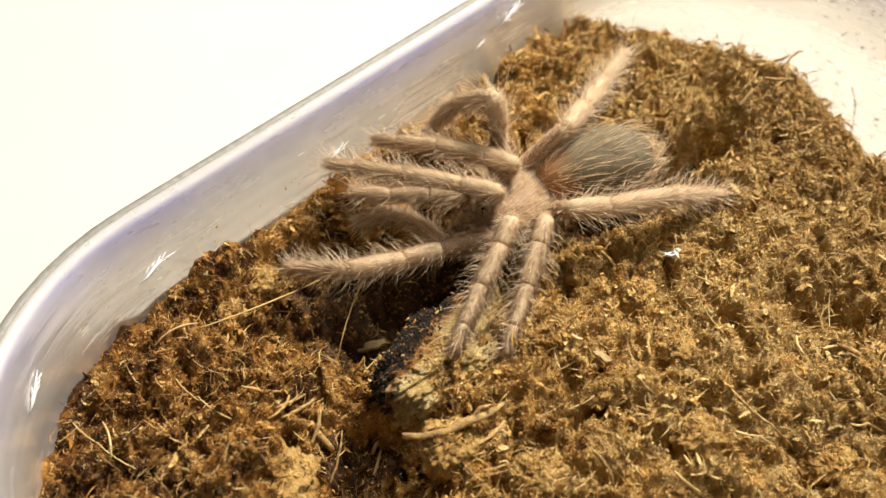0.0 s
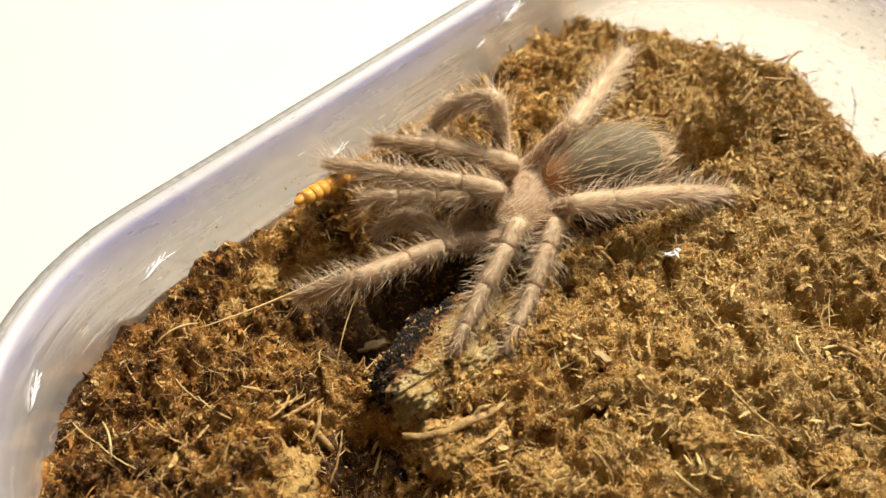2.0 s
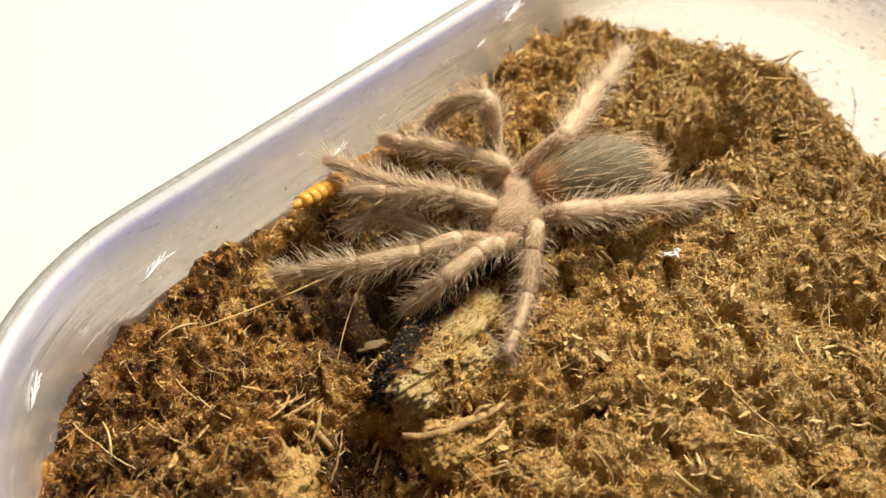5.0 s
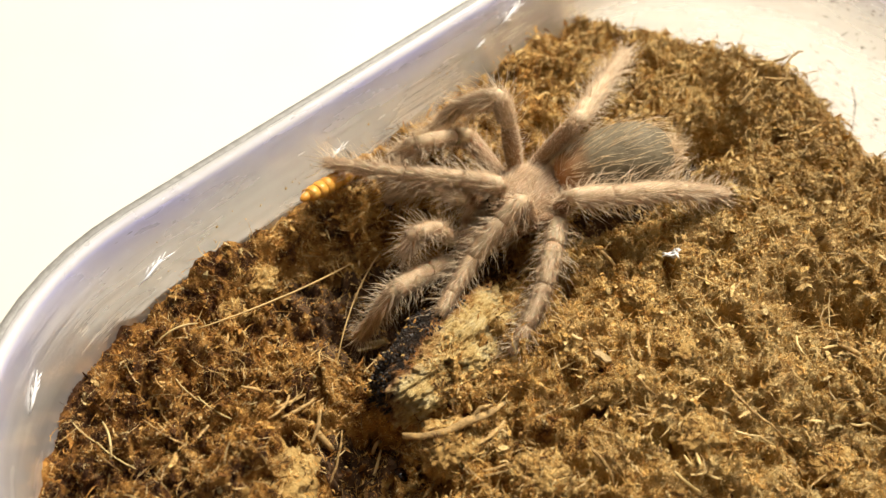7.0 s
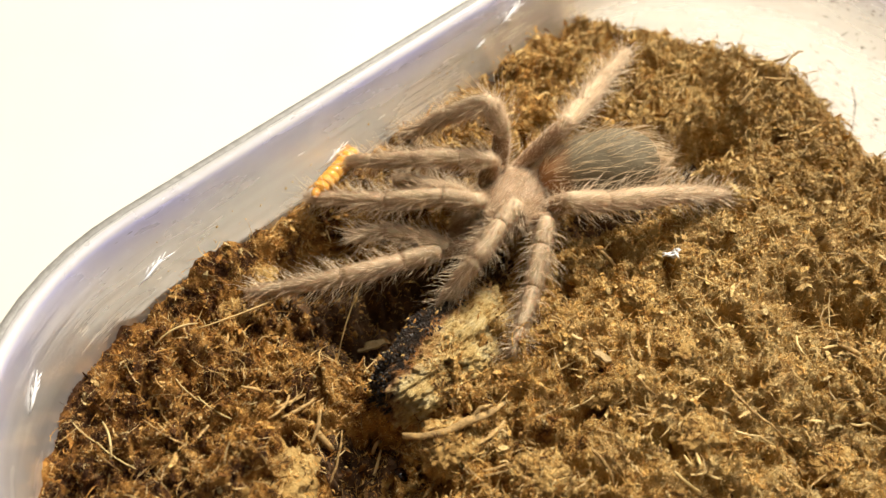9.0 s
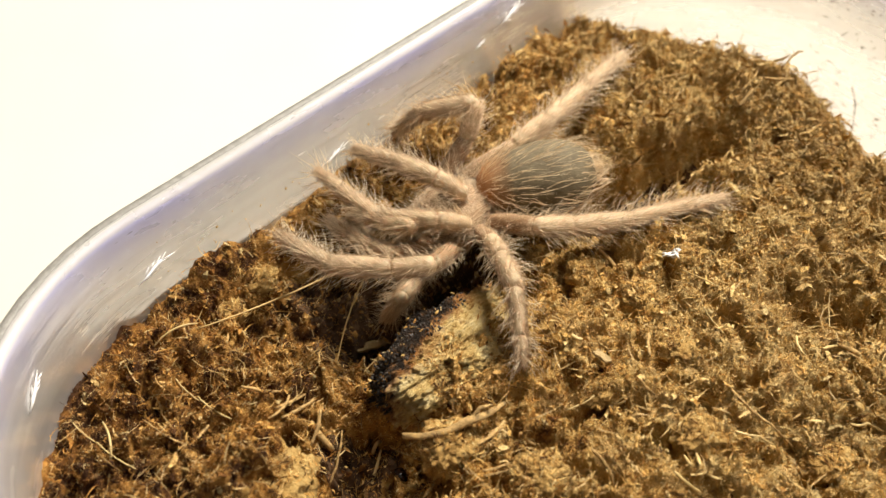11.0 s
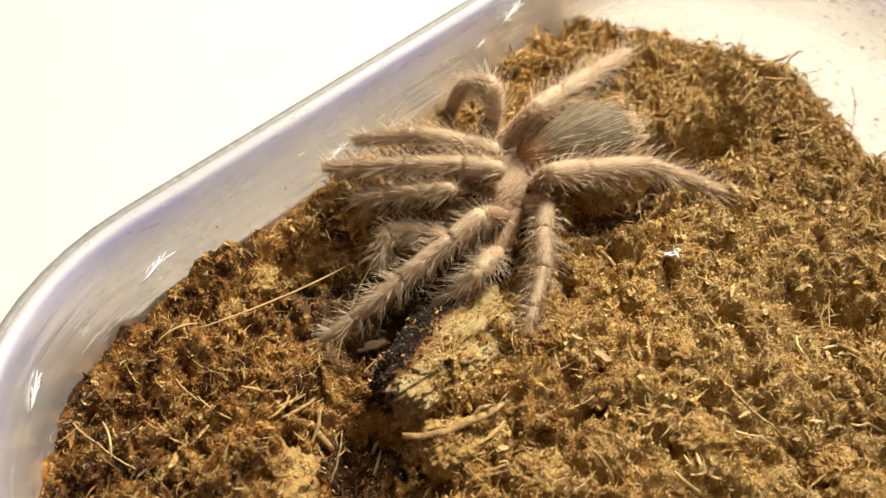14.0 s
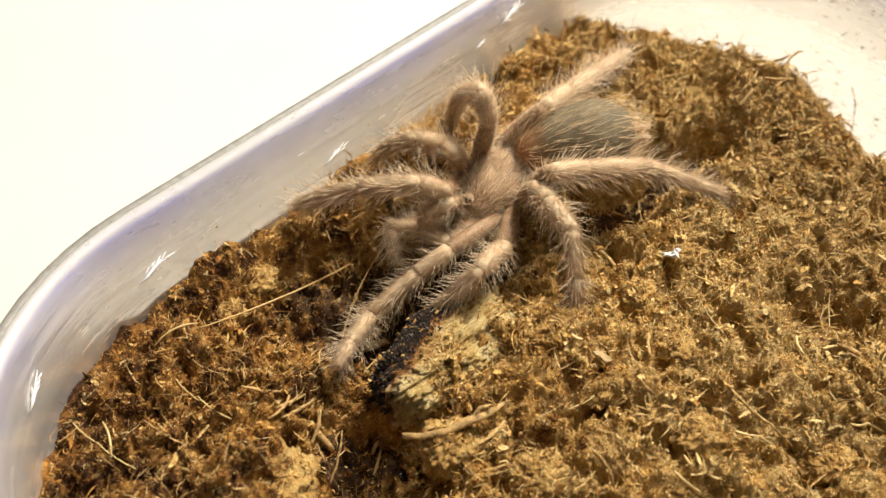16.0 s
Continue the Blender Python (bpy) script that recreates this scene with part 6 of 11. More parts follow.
    walk(leg_joints["right 3"][4], [
        (0, pose(.00103, -.01782, .00262, 0, 58.5, -79.1)), (.5, pose(.00233, -.01779, .0028, 5.6, 57.3, -72.4)), (1, pose(.00292, -.01775, .0029, 7.5, 57, -70.2)),
        (1.5, pose(.00293, -.01774, .00288, 6.5, 57.3, -71.3)), (2, pose(.00292, -.01774, .00285, 5.4, 57.6, -72.6)),
        (2.5, pose(.0029, -.01774, .00282, 4.8, 57.8, -73.4)), (3, pose(.00077, -.01783, .00262, 11, 57.5, -66)),
        (3.2, pose(-.00007, -.01782, .0025, 10.8, 57.6, -66.3)), (3.5, pose(-.00014, -.0181, .0025, 13.1, 57.4, -63.6)),
        (4, pose(-.00036, -.01903, .00246, 18, 56.6, -57.7)), (6.3, pose(.00403, -.01678, .00358, 19.2, 53.7, -56.1)),
        (6.5, pose(.0056, -.01585, .00449, 26.7, 46.9, -46.2)), (7, pose(.00603, -.01612, .00448, 26.8, 48, -46)),
        (8, pose(.00602, -.01613, .00447, 26.7, 48.1, -46.1)), (8.5, pose(.00606, -.01614, .00446, 25.3, 49.1, -47.9)),
        (9, pose(.00446, -.0171, .00388, 16.2, 40.9, -61.7)), (9.2, pose(.00281, -.01712, .00346, 14.9, 40.6, -63.6)),
        (11.3, pose(-.00464, -.0156, .00295, -23.9, 53.2, -109.9)), (12, pose(-.00262, -.01593, .00273, -9.3, 53.4, -91.3)),
        (12.5, pose(-.00297, -.01584, .00274, -11.2, 54.3, -93.7)), (12.75, pose(-.0055, -.0155, .00201, -45.3, 63.9, -130.8)),
        (13, pose(-.00812, -.01484, .00133, -86.8, 59.9, -175.3)), (13.2, pose(-.00991, -.01158, .00038, -53.5, 69.1, -137.2)),
        (13.4, pose(-.00794, -.01332, .00134, -42.4, 52.9, -125.8)), (13.5, pose(-.00731, -.01402, .00148, -31.7, 54.1, -112.3)),
        (13.7, pose(-.00823, -.01509, .00129, -39.8, 53, -122.1)), (14, pose(-.00838, -.01549, .00096, -31.8, 60.4, -112.9)),
        (14.5, pose(-.00705, -.01491, .00073, -21.9, 60.1, -101.4)), (15, pose(-.00798, -.01461, .00073, -27.5, 60.4, -107.7)),
        (15.5, pose(-.00627, -.01446, .0003, -14.6, 62.5, -93.1)), (16, pose(-.00483, -.01414, 0, -.4, 62.2, -76.9)),])
    walk(leg_joints["right 2"][0], [
        (0, pose(.001, -.0051, -.001, -3, -54.4, 126.4)), (.5, pose(.001, -.0051, -.001, -.3, -56.3, 123.3)), (1, pose(.001, -.0051, -.001, 1.5, -57.1, 121.4)),
        (2, pose(.001, -.0051, -.001, 3.3, -57.5, 119.3)), (2.5, pose(.001, -.0051, -.001, 4.2, -57.7, 118.4)), (3, pose(.001, -.0051, -.001, -9.4, -50.4, 134.5)),
        (3.2, pose(.001, -.0051, -.001, -8, -49.7, 132.8)), (3.5, pose(.001, -.0051, -.001, -5.7, -51.5, 130.2)),
        (4, pose(.001, -.0051, -.001, -11.6, -50.6, 137)), (6.3, pose(.001, -.0051, -.001, -3.1, -83.1, 129)),
        (6.5, pose(.001, -.0051, -.001, -129.6, -85.7, -104.5)), (6.75, pose(.001, -.0051, -.001, -156.6, -59.8, -79.1)),
        (7, pose(.001, -.0051, -.001, -160.1, -33.4, -76.9)), (7.5, pose(.001, -.0051, -.001, -160, -31.9, -77.1)), (8, pose(.001, -.0051, -.001, -160, -32, -77.1)),
        (8.5, pose(.001, -.0051, -.001, -160.1, -34.3, -76.9)), (8.67, pose(.001, -.0051, -.001, -161, -53.5, -77)),
        (8.83, pose(.001, -.0051, -.001, -149.5, -89.1, -91.9)), (9, pose(.001, -.0051, -.001, 13.7, -71.7, 104)),
        (9.2, pose(.001, -.0051, -.001, 12.4, -61.6, 105.3)), (10.25, pose(.001, -.0051, -.001, 9.4, -47.7, 108.9)),
        (11.3, pose(.001, -.0051, -.001, 7.9, -33.7, 111)), (12, pose(.001, -.0051, -.001, 12.3, -35.6, 103.5)),
        (12.5, pose(.001, -.0051, -.001, 13.9, -36.2, 100.9)), (13, pose(.001, -.0051, -.001, -16.2, -58.4, 134.7)),
        (13.2, pose(.001, -.0051, -.001, -17.8, -32.2, 140.2)), (13.4, pose(.001, -.0051, -.001, -19.4, -40.6, 143)),
        (13.5, pose(.001, -.0051, -.001, -12.4, -50.4, 134.1)), (13.7, pose(.001, -.0051, -.001, -4.8, -51.1, 124.3)),
        (14, pose(.001, -.0051, -.001, .2, -54.2, 118.1)), (14.5, pose(.001, -.0051, -.001, 1.6, -65, 116.5)), (15, pose(.001, -.0051, -.001, 5.5, -58.5, 111.9)),
        (15.25, pose(.001, -.0051, -.001, 9, -70.5, 108.1)), (15.5, pose(.001, -.0051, -.001, 19.5, -75.1, 97.4)),
        (16, pose(.001, -.0051, -.001, 43.8, -79, 72.7)),])
    walk(leg_joints["right 2"][1], [
        (0, pose(-.00203, -.00099, .00611, 2.4, -4.7, -55.3)), (.5, pose(-.00167, -.00104, .00628, 2.2, -4.6, -52.7)),
        (1, pose(-.00148, -.00105, .00635, 2, -4.4, -51.6)), (2, pose(-.0013, -.001, .00638, 2.1, -3.8, -51.9)),
        (2.5, pose(-.00122, -.00099, .0064, 2.1, -3.6, -52.2)), (3, pose(-.00291, -.00112, .00574, 2.3, -6.3, -53.5)),
        (3.2, pose(-.00284, -.00094, .00567, 2.8, -6, -56.8)), (3.5, pose(-.00252, -.00094, .00585, 3, -4.9, -58.7)),
        (4, pose(-.00306, -.00131, .00576, 2.9, -4.9, -57.4)), (6.3, pose(.00033, -.00428, .00769, -1.2, -20.5, -46.1)),
        (6.5, pose(.00084, -.00573, .00773, -9.8, -38.8, -32.5)), (6.75, pose(.00183, -.00942, .00656, -37.7, -50.3, 2)),
        (7, pose(.00266, -.01221, .00382, -72.9, -48.3, 43.5)), (7.5, pose(.00266, -.01234, .00362, -71.5, -47.8, 41.6)),
        (8, pose(.00266, -.01233, .00364, -71.6, -47.8, 41.7)), (8.5, pose(.00264, -.01214, .00394, -73.3, -46.3, 44)),
        (8.67, pose(.00217, -.01017, .00604, -52.7, -41.4, 13.1)), (8.83, pose(.001, -.00524, .00775, -35.6, -17.2, -27)),
        (9, pose(.00033, -.00243, .00731, -33.8, -1.1, -43.1)), (9.2, pose(-.0001, -.00109, .0067, -33.7, -2.6, -46.5)),
        (10.25, pose(-.00091, .00047, .00547, -31.2, -17.8, -54)), (11.3, pose(-.0016, .0017, .00386, -26.3, -32.6, -63)),
        (12, pose(-.00067, .00181, .0041, -24.2, -31.2, -66.9)), (12.5, pose(-.00033, .00183, .00417, -23.4, -30.9, -68.5)),
        (13, pose(-.00223, -.00183, .00645, -60.3, -44.5, -20.7)), (13.2, pose(-.00469, -.00036, .00366, -49.8, -51.7, -35.1)),
        (13.4, pose(-.00431, -.0011, .00469, -50.4, -41.6, -33.8)), (13.5, pose(-.00288, -.0011, .00575, -43.7, -40.3, -44.4)),
        (13.7, pose(-.0021, -.00056, .00581, -38.3, -22.5, -52.7)), (14, pose(-.00141, -.00059, .0061, -35.7, -16.4, -61.5)),
        (14.5, pose(-.00065, -.00179, .00693, -38.5, -21.1, -53.4)), (15, pose(-.0007, -.00086, .00646, -36.1, -12.7, -62.3)),
        (15.25, pose(.00009, -.00232, .00725, -28, -23.1, -95)), (15.5, pose(.00071, -.00287, .00746, -14.2, 30.2, -105)),
        (16, pose(.0015, -.0035, .00759, -8.1, 27.6, -96.5)),])
    walk(leg_joints["right 2"][2], [
        (0, pose(.00059, -.00477, .00649, 2.3, -1.4, -52.3)), (.5, pose(.00112, -.0047, .00665, 2.4, -2.1, -49.6)), (1, pose(.00138, -.00465, .00671, 2.4, -2.4, -48.5)),
        (2, pose(.00154, -.00462, .00669, 2.4, -1.6, -48.9)),
        (2.5, pose(.0016, -.00462, .00668, 2.4, -1.2, -49)), (3, pose(-.00018, -.0048, .00624, 2.3, -2.1, -50.1)),
        (3.2, pose(-.00033, -.00478, .00616, 2.2, -.8, -53.2)), (3.5, pose(-.00013, -.00487, .00624, 1.9, 2.6, -55.6)),
        (4, pose(-.00059, -.00518, .00615, 2, 1.3, -54.6)), (6.3, pose(.00333, -.00739, .0093, 1.1, -2.5, -40.9)),
        (6.5, pose(.00387, -.00766, .01061, .3, -3.3, -25.7)), (6.75, pose(.00478, -.00932, .01011, -6.7, -21.3, -7.1)),
        (7, pose(.00488, -.0101, .00726, -21.1, -36.8, 16.2)), (7.5, pose(.00498, -.01029, .00704, -22.8, -38.3, 19)),
        (8, pose(.00498, -.01027, .00705, -22.8, -38.3, 19)), (8.5, pose(.00493, -.00993, .00727, -21.1, -36.9, 16.1)),
        (8.67, pose(.00554, -.00938, .00908, -12.7, -28.4, -1.8)), (8.83, pose(.00492, -.00723, .00911, -8.8, -8.3, -28.1)),
        (9, pose(.0037, -.00558, .0074, -9.5, 3.5, -40.7)), (9.2, pose(.00307, -.00443, .00691, -9.8, 5, -43.9)),
        (10.25, pose(.00167, -.00308, .00688, -10.9, 2.7, -58.9)), (11.3, pose(.00016, -.00176, .00634, -11.3, .1, -73.9)),
        (12, pose(.00088, -.00181, .00649, -11.4, -1.2, -69.2)), (12.5, pose(.00112, -.00185, .00654, -11.4, -1.3, -70.8)),
        (13, pose(.00085, -.003, .00968, -11.4, -1.5, -86.3)), (13.2, pose(-.00236, -.002, .00728, -17.9, -26, -69.5)),
        (13.4, pose(-.00144, -.00302, .00775, -29.9, -26.1, -45.9)), (13.5, pose(-.00036, -.00356, .00873, -29.3, -20.2, -47.4)),
        (13.7, pose(.00048, -.00394, .00757, -27.7, -13.8, -53.3)), (14, pose(.0007, -.00447, .0074, -26.7, -7.9, -59.4)),
        (14.5, pose(.00191, -.00524, .00859, -28.7, -8.5, -48.6)), (15, pose(.00139, -.00484, .00748, -28.3, -1.2, -57.3)),
        (15.25, pose(-.00028, -.00654, .00906, -29.1, -.7, -44.9)), (15.5, pose(-.00032, -.00672, .00514, -37.2, -48.6, -16.2)),
        (16, pose(.00104, -.00756, .00545, -52.3, -63.9, 6.8)),])
    walk(leg_joints["right 2"][3], [
        (0, pose(.00498, -.01046, .00666, -.5, 11.5, -56.1)), (.5, pose(.00578, -.01017, .00691, .4, 10.3, -52.6)),
        (1, pose(.00614, -.01003, .007, .8, 9.8, -51.1)), (2, pose(.00627, -.01003, .00689, .7, 10.5, -51.8)), (2.5, pose(.00631, -.01005, .00683, .6, 11, -52)),
        (3, pose(.00442, -.01031, .0065, -.1, 11.4, -54.5)), (3.2, pose(.00398, -.01053, .00626, -1.2, 13.4, -58)),
        (3.5, pose(.00392, -.0108, .00592, -3.5, 21.3, -64.5)), (4, pose(.00358, -.01104, .00599, -4, 12.3, -64.4)),
        (6.3, pose(.00876, -.01209, .00962, -2.5, 43.8, -65.6)), (6.5, pose(.01033, -.01077, .01103, 2.1, 41.9, -58.7)),
        (6.75, pose(.01142, -.01015, .01272, 3, 42.9, -57.4)), (7, pose(.01041, -.00849, .01156, 3.9, 43.9, -56.1)),
        (7.5, pose(.01031, -.00845, .0115, 4.4, 43.5, -55.5)), (8, pose(.01031, -.00843, .01151, 4.3, 43.5, -55.5)),
        (8.5, pose(.01046, -.00833, .01159, 3.8, 43.6, -56.2)), (8.67, pose(.01185, -.00958, .01251, 5.7, 35.8, -53)),
        (8.83, pose(.01119, -.01058, .01015, 7.2, 21.3, -48.4)), (9, pose(.00914, -.01026, .00696, 7.6, 13.4, -46.3)),
        (9.2, pose(.00823, -.00939, .00628, 7.7, 9.4, -45.8)), (10.25, pose(.00538, -.00923, .00655, .2, 20.4, -67.7)),
        (11.3, pose(.00215, -.00867, .00633, -12.1, 28.3, -92.4)), (12, pose(.00344, -.00853, .00664, -8.5, 27.6, -84.5)),
        (12.5, pose(.00348, -.00864, .0067, -9.7, 28.2, -86.9)), (13, pose(.00132, -.01017, .00987, -20, 49.3, -101.3)),
        (13.2, pose(-.00009, -.00806, .01043, -11, 50.7, -89.5)), (13.4, pose(.00305, -.00766, .01092, 3.2, 48, -70.4)),
        (13.5, pose(.00421, -.00852, .01121, 4.8, 48.3, -68.3)), (13.7, pose(.00466, -.00954, .00929, 7.7, 32.8, -62.5)),
        (14, pose(.00433, -.01059, .00839, 7.3, 21.1, -63.2)), (14.5, pose(.00662, -.01057, .00965, 6.1, 39, -64.7)),
        (15, pose(.00527, -.01089, .00763, 7.9, 34.2, -61.4)), (15.25, pose(.00481, -.01162, .00915, 7.7, 42.3, -61.5)),
        (15.5, pose(.00424, -.00804, .01053, 2.8, 34.6, -68.5)), (16, pose(.00417, -.00719, .01191, 7.2, 34, -63.2)),])
    walk(leg_joints["right 2"][4], [
        (0, pose(.00875, -.01605, .00529, -1.3, 16, -59)), (.5, pose(.00989, -.01555, .00569, -.2, 14.7, -55.1)), (1, pose(.0104, -.01531, .00583, .2, 14.1, -53.5)),
        (2, pose(.01045, -.01535, .00563, .1, 14.8, -54.2)),
        (2.5, pose(.01047, -.01537, .00553, 0, 15.1, -54.4)), (3, pose(.00834, -.0158, .00514, -.8, 15.6, -57.3)),
        (3.2, pose(.00752, -.01621, .00467, -1.9, 17, -60.6)), (3.5, pose(.00668, -.01658, .00342, -4.7, 24.7, -67.6)),
        (4, pose(.00649, -.0171, .00453, -4.9, 15, -67.1)), (6.3, pose(.0108, -.01661, .00486, -7.1, 46.3, -72.7)),
        (6.5, pose(.01299, -.01514, .00644, -2.4, 43.3, -65.7)), (6.75, pose(.01413, -.0144, .00804, -1.4, 44.5, -64.4)),
        (7, pose(.01317, -.01261, .0068, -.4, 45.8, -63)), (8, pose(.01313, -.01254, .00678, -.3, 45, -62.8)), (8.5, pose(.01322, -.01247, .00685, -1.9, 45.9, -65)),
        (8.67, pose(.01521, -.01403, .00848, 1.9, 37.5, -59)), (8.83, pose(.01545, -.01537, .00765, 4.9, 21.4, -50.6)),
        (9, pose(.01376, -.01509, .00537, 5.6, 12.5, -46.9)), (9.2, pose(.01296, -.01426, .00516, 6, 8.6, -44.5)),
        (10.25, pose(.00782, -.0152, .00415, -2.4, 20.4, -68.3)), (11.3, pose(.0019, -.01472, .00307, -16.3, 28.7, -95.3)),
        (12, pose(.00402, -.01459, .00345, -12.2, 28.3, -86.4)), (12.5, pose(.0038, -.01469, .00345, -13.4, 29.5, -88.8)),
        (13, pose(.00044, -.01456, .00465, -24.7, 51.4, -104.4)), (13.2, pose(-.00005, -.01241, .00511, -16.5, 54, -94.1)),
        (13.4, pose(.00459, -.01199, .00581, -2.3, 51.7, -75.9)), (13.5, pose(.0059, -.01277, .00607, .5, 51.2, -72.3)),
        (13.7, pose(.00733, -.01466, .00557, 4.8, 35.8, -65.1)), (14, pose(.00722, -.01632, .00591, 5.3, 21.6, -63.3)),
        (14.5, pose(.0089, -.0154, .00533, 2.1, 41.2, -67.8)), (15, pose(.008, -.01588, .00376, 5.8, 35.1, -61.2)),
        (15.25, pose(.00724, -.01609, .00452, 1.8, 44.8, -66.8)), (15.5, pose(.00631, -.01331, .00662, 10.9, 46, -54.6)),
        (16, pose(.00674, -.01227, .00806, 26, 35.4, -31.9)),])
    walk(leg_joints["right 1"][0], [
        (0, pose(.003, -.0045, -.001, 23.3, -48.6, 89.3)), (2.5, pose(.003, -.0045, -.001, 24.3, -49.3, 88)), (3, pose(.003, -.0045, -.001, 21.9, -44.7, 91.2)),
        (3.2, pose(.003, -.0045, -.001, 21.7, -44.3, 91.6)), (3.5, pose(.003, -.0045, -.001, 20.7, -44, 93)), (4, pose(.003, -.0045, -.001, 21.2, -42.4, 92.3)),
        (6.3, pose(.003, -.0045, -.001, 24.8, -49.7, 87.3)), (6.5, pose(.003, -.0045, -.001, 19.7, -51, 93.9)), (7, pose(.003, -.0045, -.001, 18.5, -51.8, 95.4)),
        (8.5, pose(.003, -.0045, -.001, 19.1, -51.9, 94.7)), (9, pose(.003, -.0045, -.001, 38.2, -46, 70.1)), (9.2, pose(.003, -.0045, -.001, 47.6, -42.9, 57.2)),
        (10.25, pose(.003, -.0045, -.001, 36.3, -35.7, 76.1)), (11.3, pose(.003, -.0045, -.001, 24.2, -14.1, 106)), (12, pose(.003, -.0045, -.001, 25.5, -12.9, 103.7)),
        (12.5, pose(.003, -.0045, -.001, 26.5, -13.6, 101.2)), (13, pose(.003, -.0045, -.001, 26.9, -21.3, 99.8)), (13.2, pose(.003, -.0045, -.001, 23.1, -19.9, 112.3)),
        (13.3, pose(.003, -.0045, -.001, 16.4, -28, 127.6)), (13.4, pose(.003, -.0045, -.001, 6.9, -34.1, 145.1)),
        (13.5, pose(.003, -.0045, -.001, 13.2, -32.4, 133.7)), (13.7, pose(.003, -.0045, -.001, 29.7, -41.3, 109.8)),
        (14, pose(.003, -.0045, -.001, 30.7, -46, 108.2)), (14.5, pose(.003, -.0045, -.001, 44.6, -55.7, 90.9)), (15, pose(.003, -.0045, -.001, 69.9, -60.8, 61.9)),
        (15.5, pose(.003, -.0045, -.001, 73.2, -58, 58.1)), (16, pose(.003, -.0045, -.001, 80.8, -57.3, 50.6)),])
    walk(leg_joints["right 1"][1], [
        (0, pose(.00308, .00229, .0067, -.9, -7.5, -47.3)), (.5, pose(.00305, .00228, .00671, -1.2, -8.2, -45.5)),
        (1.5, pose(.00311, .00224, .00674, -1.3, -7.6, -44.9)), (2, pose(.00318, .00222, .00676, -1.3, -7, -45)),
        (2.5, pose(.00324, .00219, .00678, -1.3, -6.2, -44.8)), (3, pose(.00284, .00279, .00623, -.6, -9.1, -49.1)),
        (3.2, pose(.00279, .00285, .00617, -.4, -9, -50.3)), (3.5, pose(.00261, .00288, .00613, -.6, -8.5, -48.8)),
        (4, pose(.0027, .00308, .00592, -.4, -9.2, -50.5)), (6.3, pose(.00331, .00213, .00683, -.8, -9.9, -48.1)),
        (6.5, pose(.00256, .00195, .00698, -2.6, -13, -40.3)), (7, pose(.0024, .00182, .00707, -2.9, -11.7, -38.4)),
        (8, pose(.00241, .00182, .00707, -2.9, -11.7, -38.4)), (8.5, pose(.00248, .00182, .00707, -3.1, -11.4, -37.7)),
        (9, pose(.00542, .00221, .00638, -2.5, -3.3, -47.3)), (9.2, pose(.00708, .00182, .00599, -1.9, -10, -50.9)),
        (10.25, pose(.005, .00359, .005, 3.7, -26.2, -63.2)), (11.3, pose(.00026, .00508, .0015, -25.8, -33.2, -17.1)),
        (12, pose(.00063, .00522, .00129, -23.7, -32.4, -19.8)), (12.5, pose(.00106, .00529, .00141, -21.6, -31.4, -22)),
        (13, pose(.00137, .00492, .00273, 6.1, -42.5, -66.6)), (13.2, pose(-.00066, .00443, .0025, -4.8, -53.4, -53.1)),
        (13.3, pose(-.00254, .00268, .00382, -27.2, -44.4, -23.1)), (13.4, pose(-.00398, .00036, .00475, -39, -30, -2.9)),
        (13.5, pose(-.00298, .00177, .0045, -28.3, -32.8, -25.8)), (13.7, pose(.0004, .00275, .00578, -21.4, -18.5, -45.8)),
        (14, pose(.00077, .00227, .00639, -19.8, -14, -52.4)), (14.5, pose(.00291, .00129, .00748, -19.9, -10.8, -52)),
        (15, pose(.00536, -.00008, .00796, -19.4, -13.6, -54.1)), (15.5, pose(.00588, .00013, .00771, -26.4, -33.6, -38.5)),
        (16, pose(.00652, -.00022, .00765, -45.1, -66.8, -18.8)),])
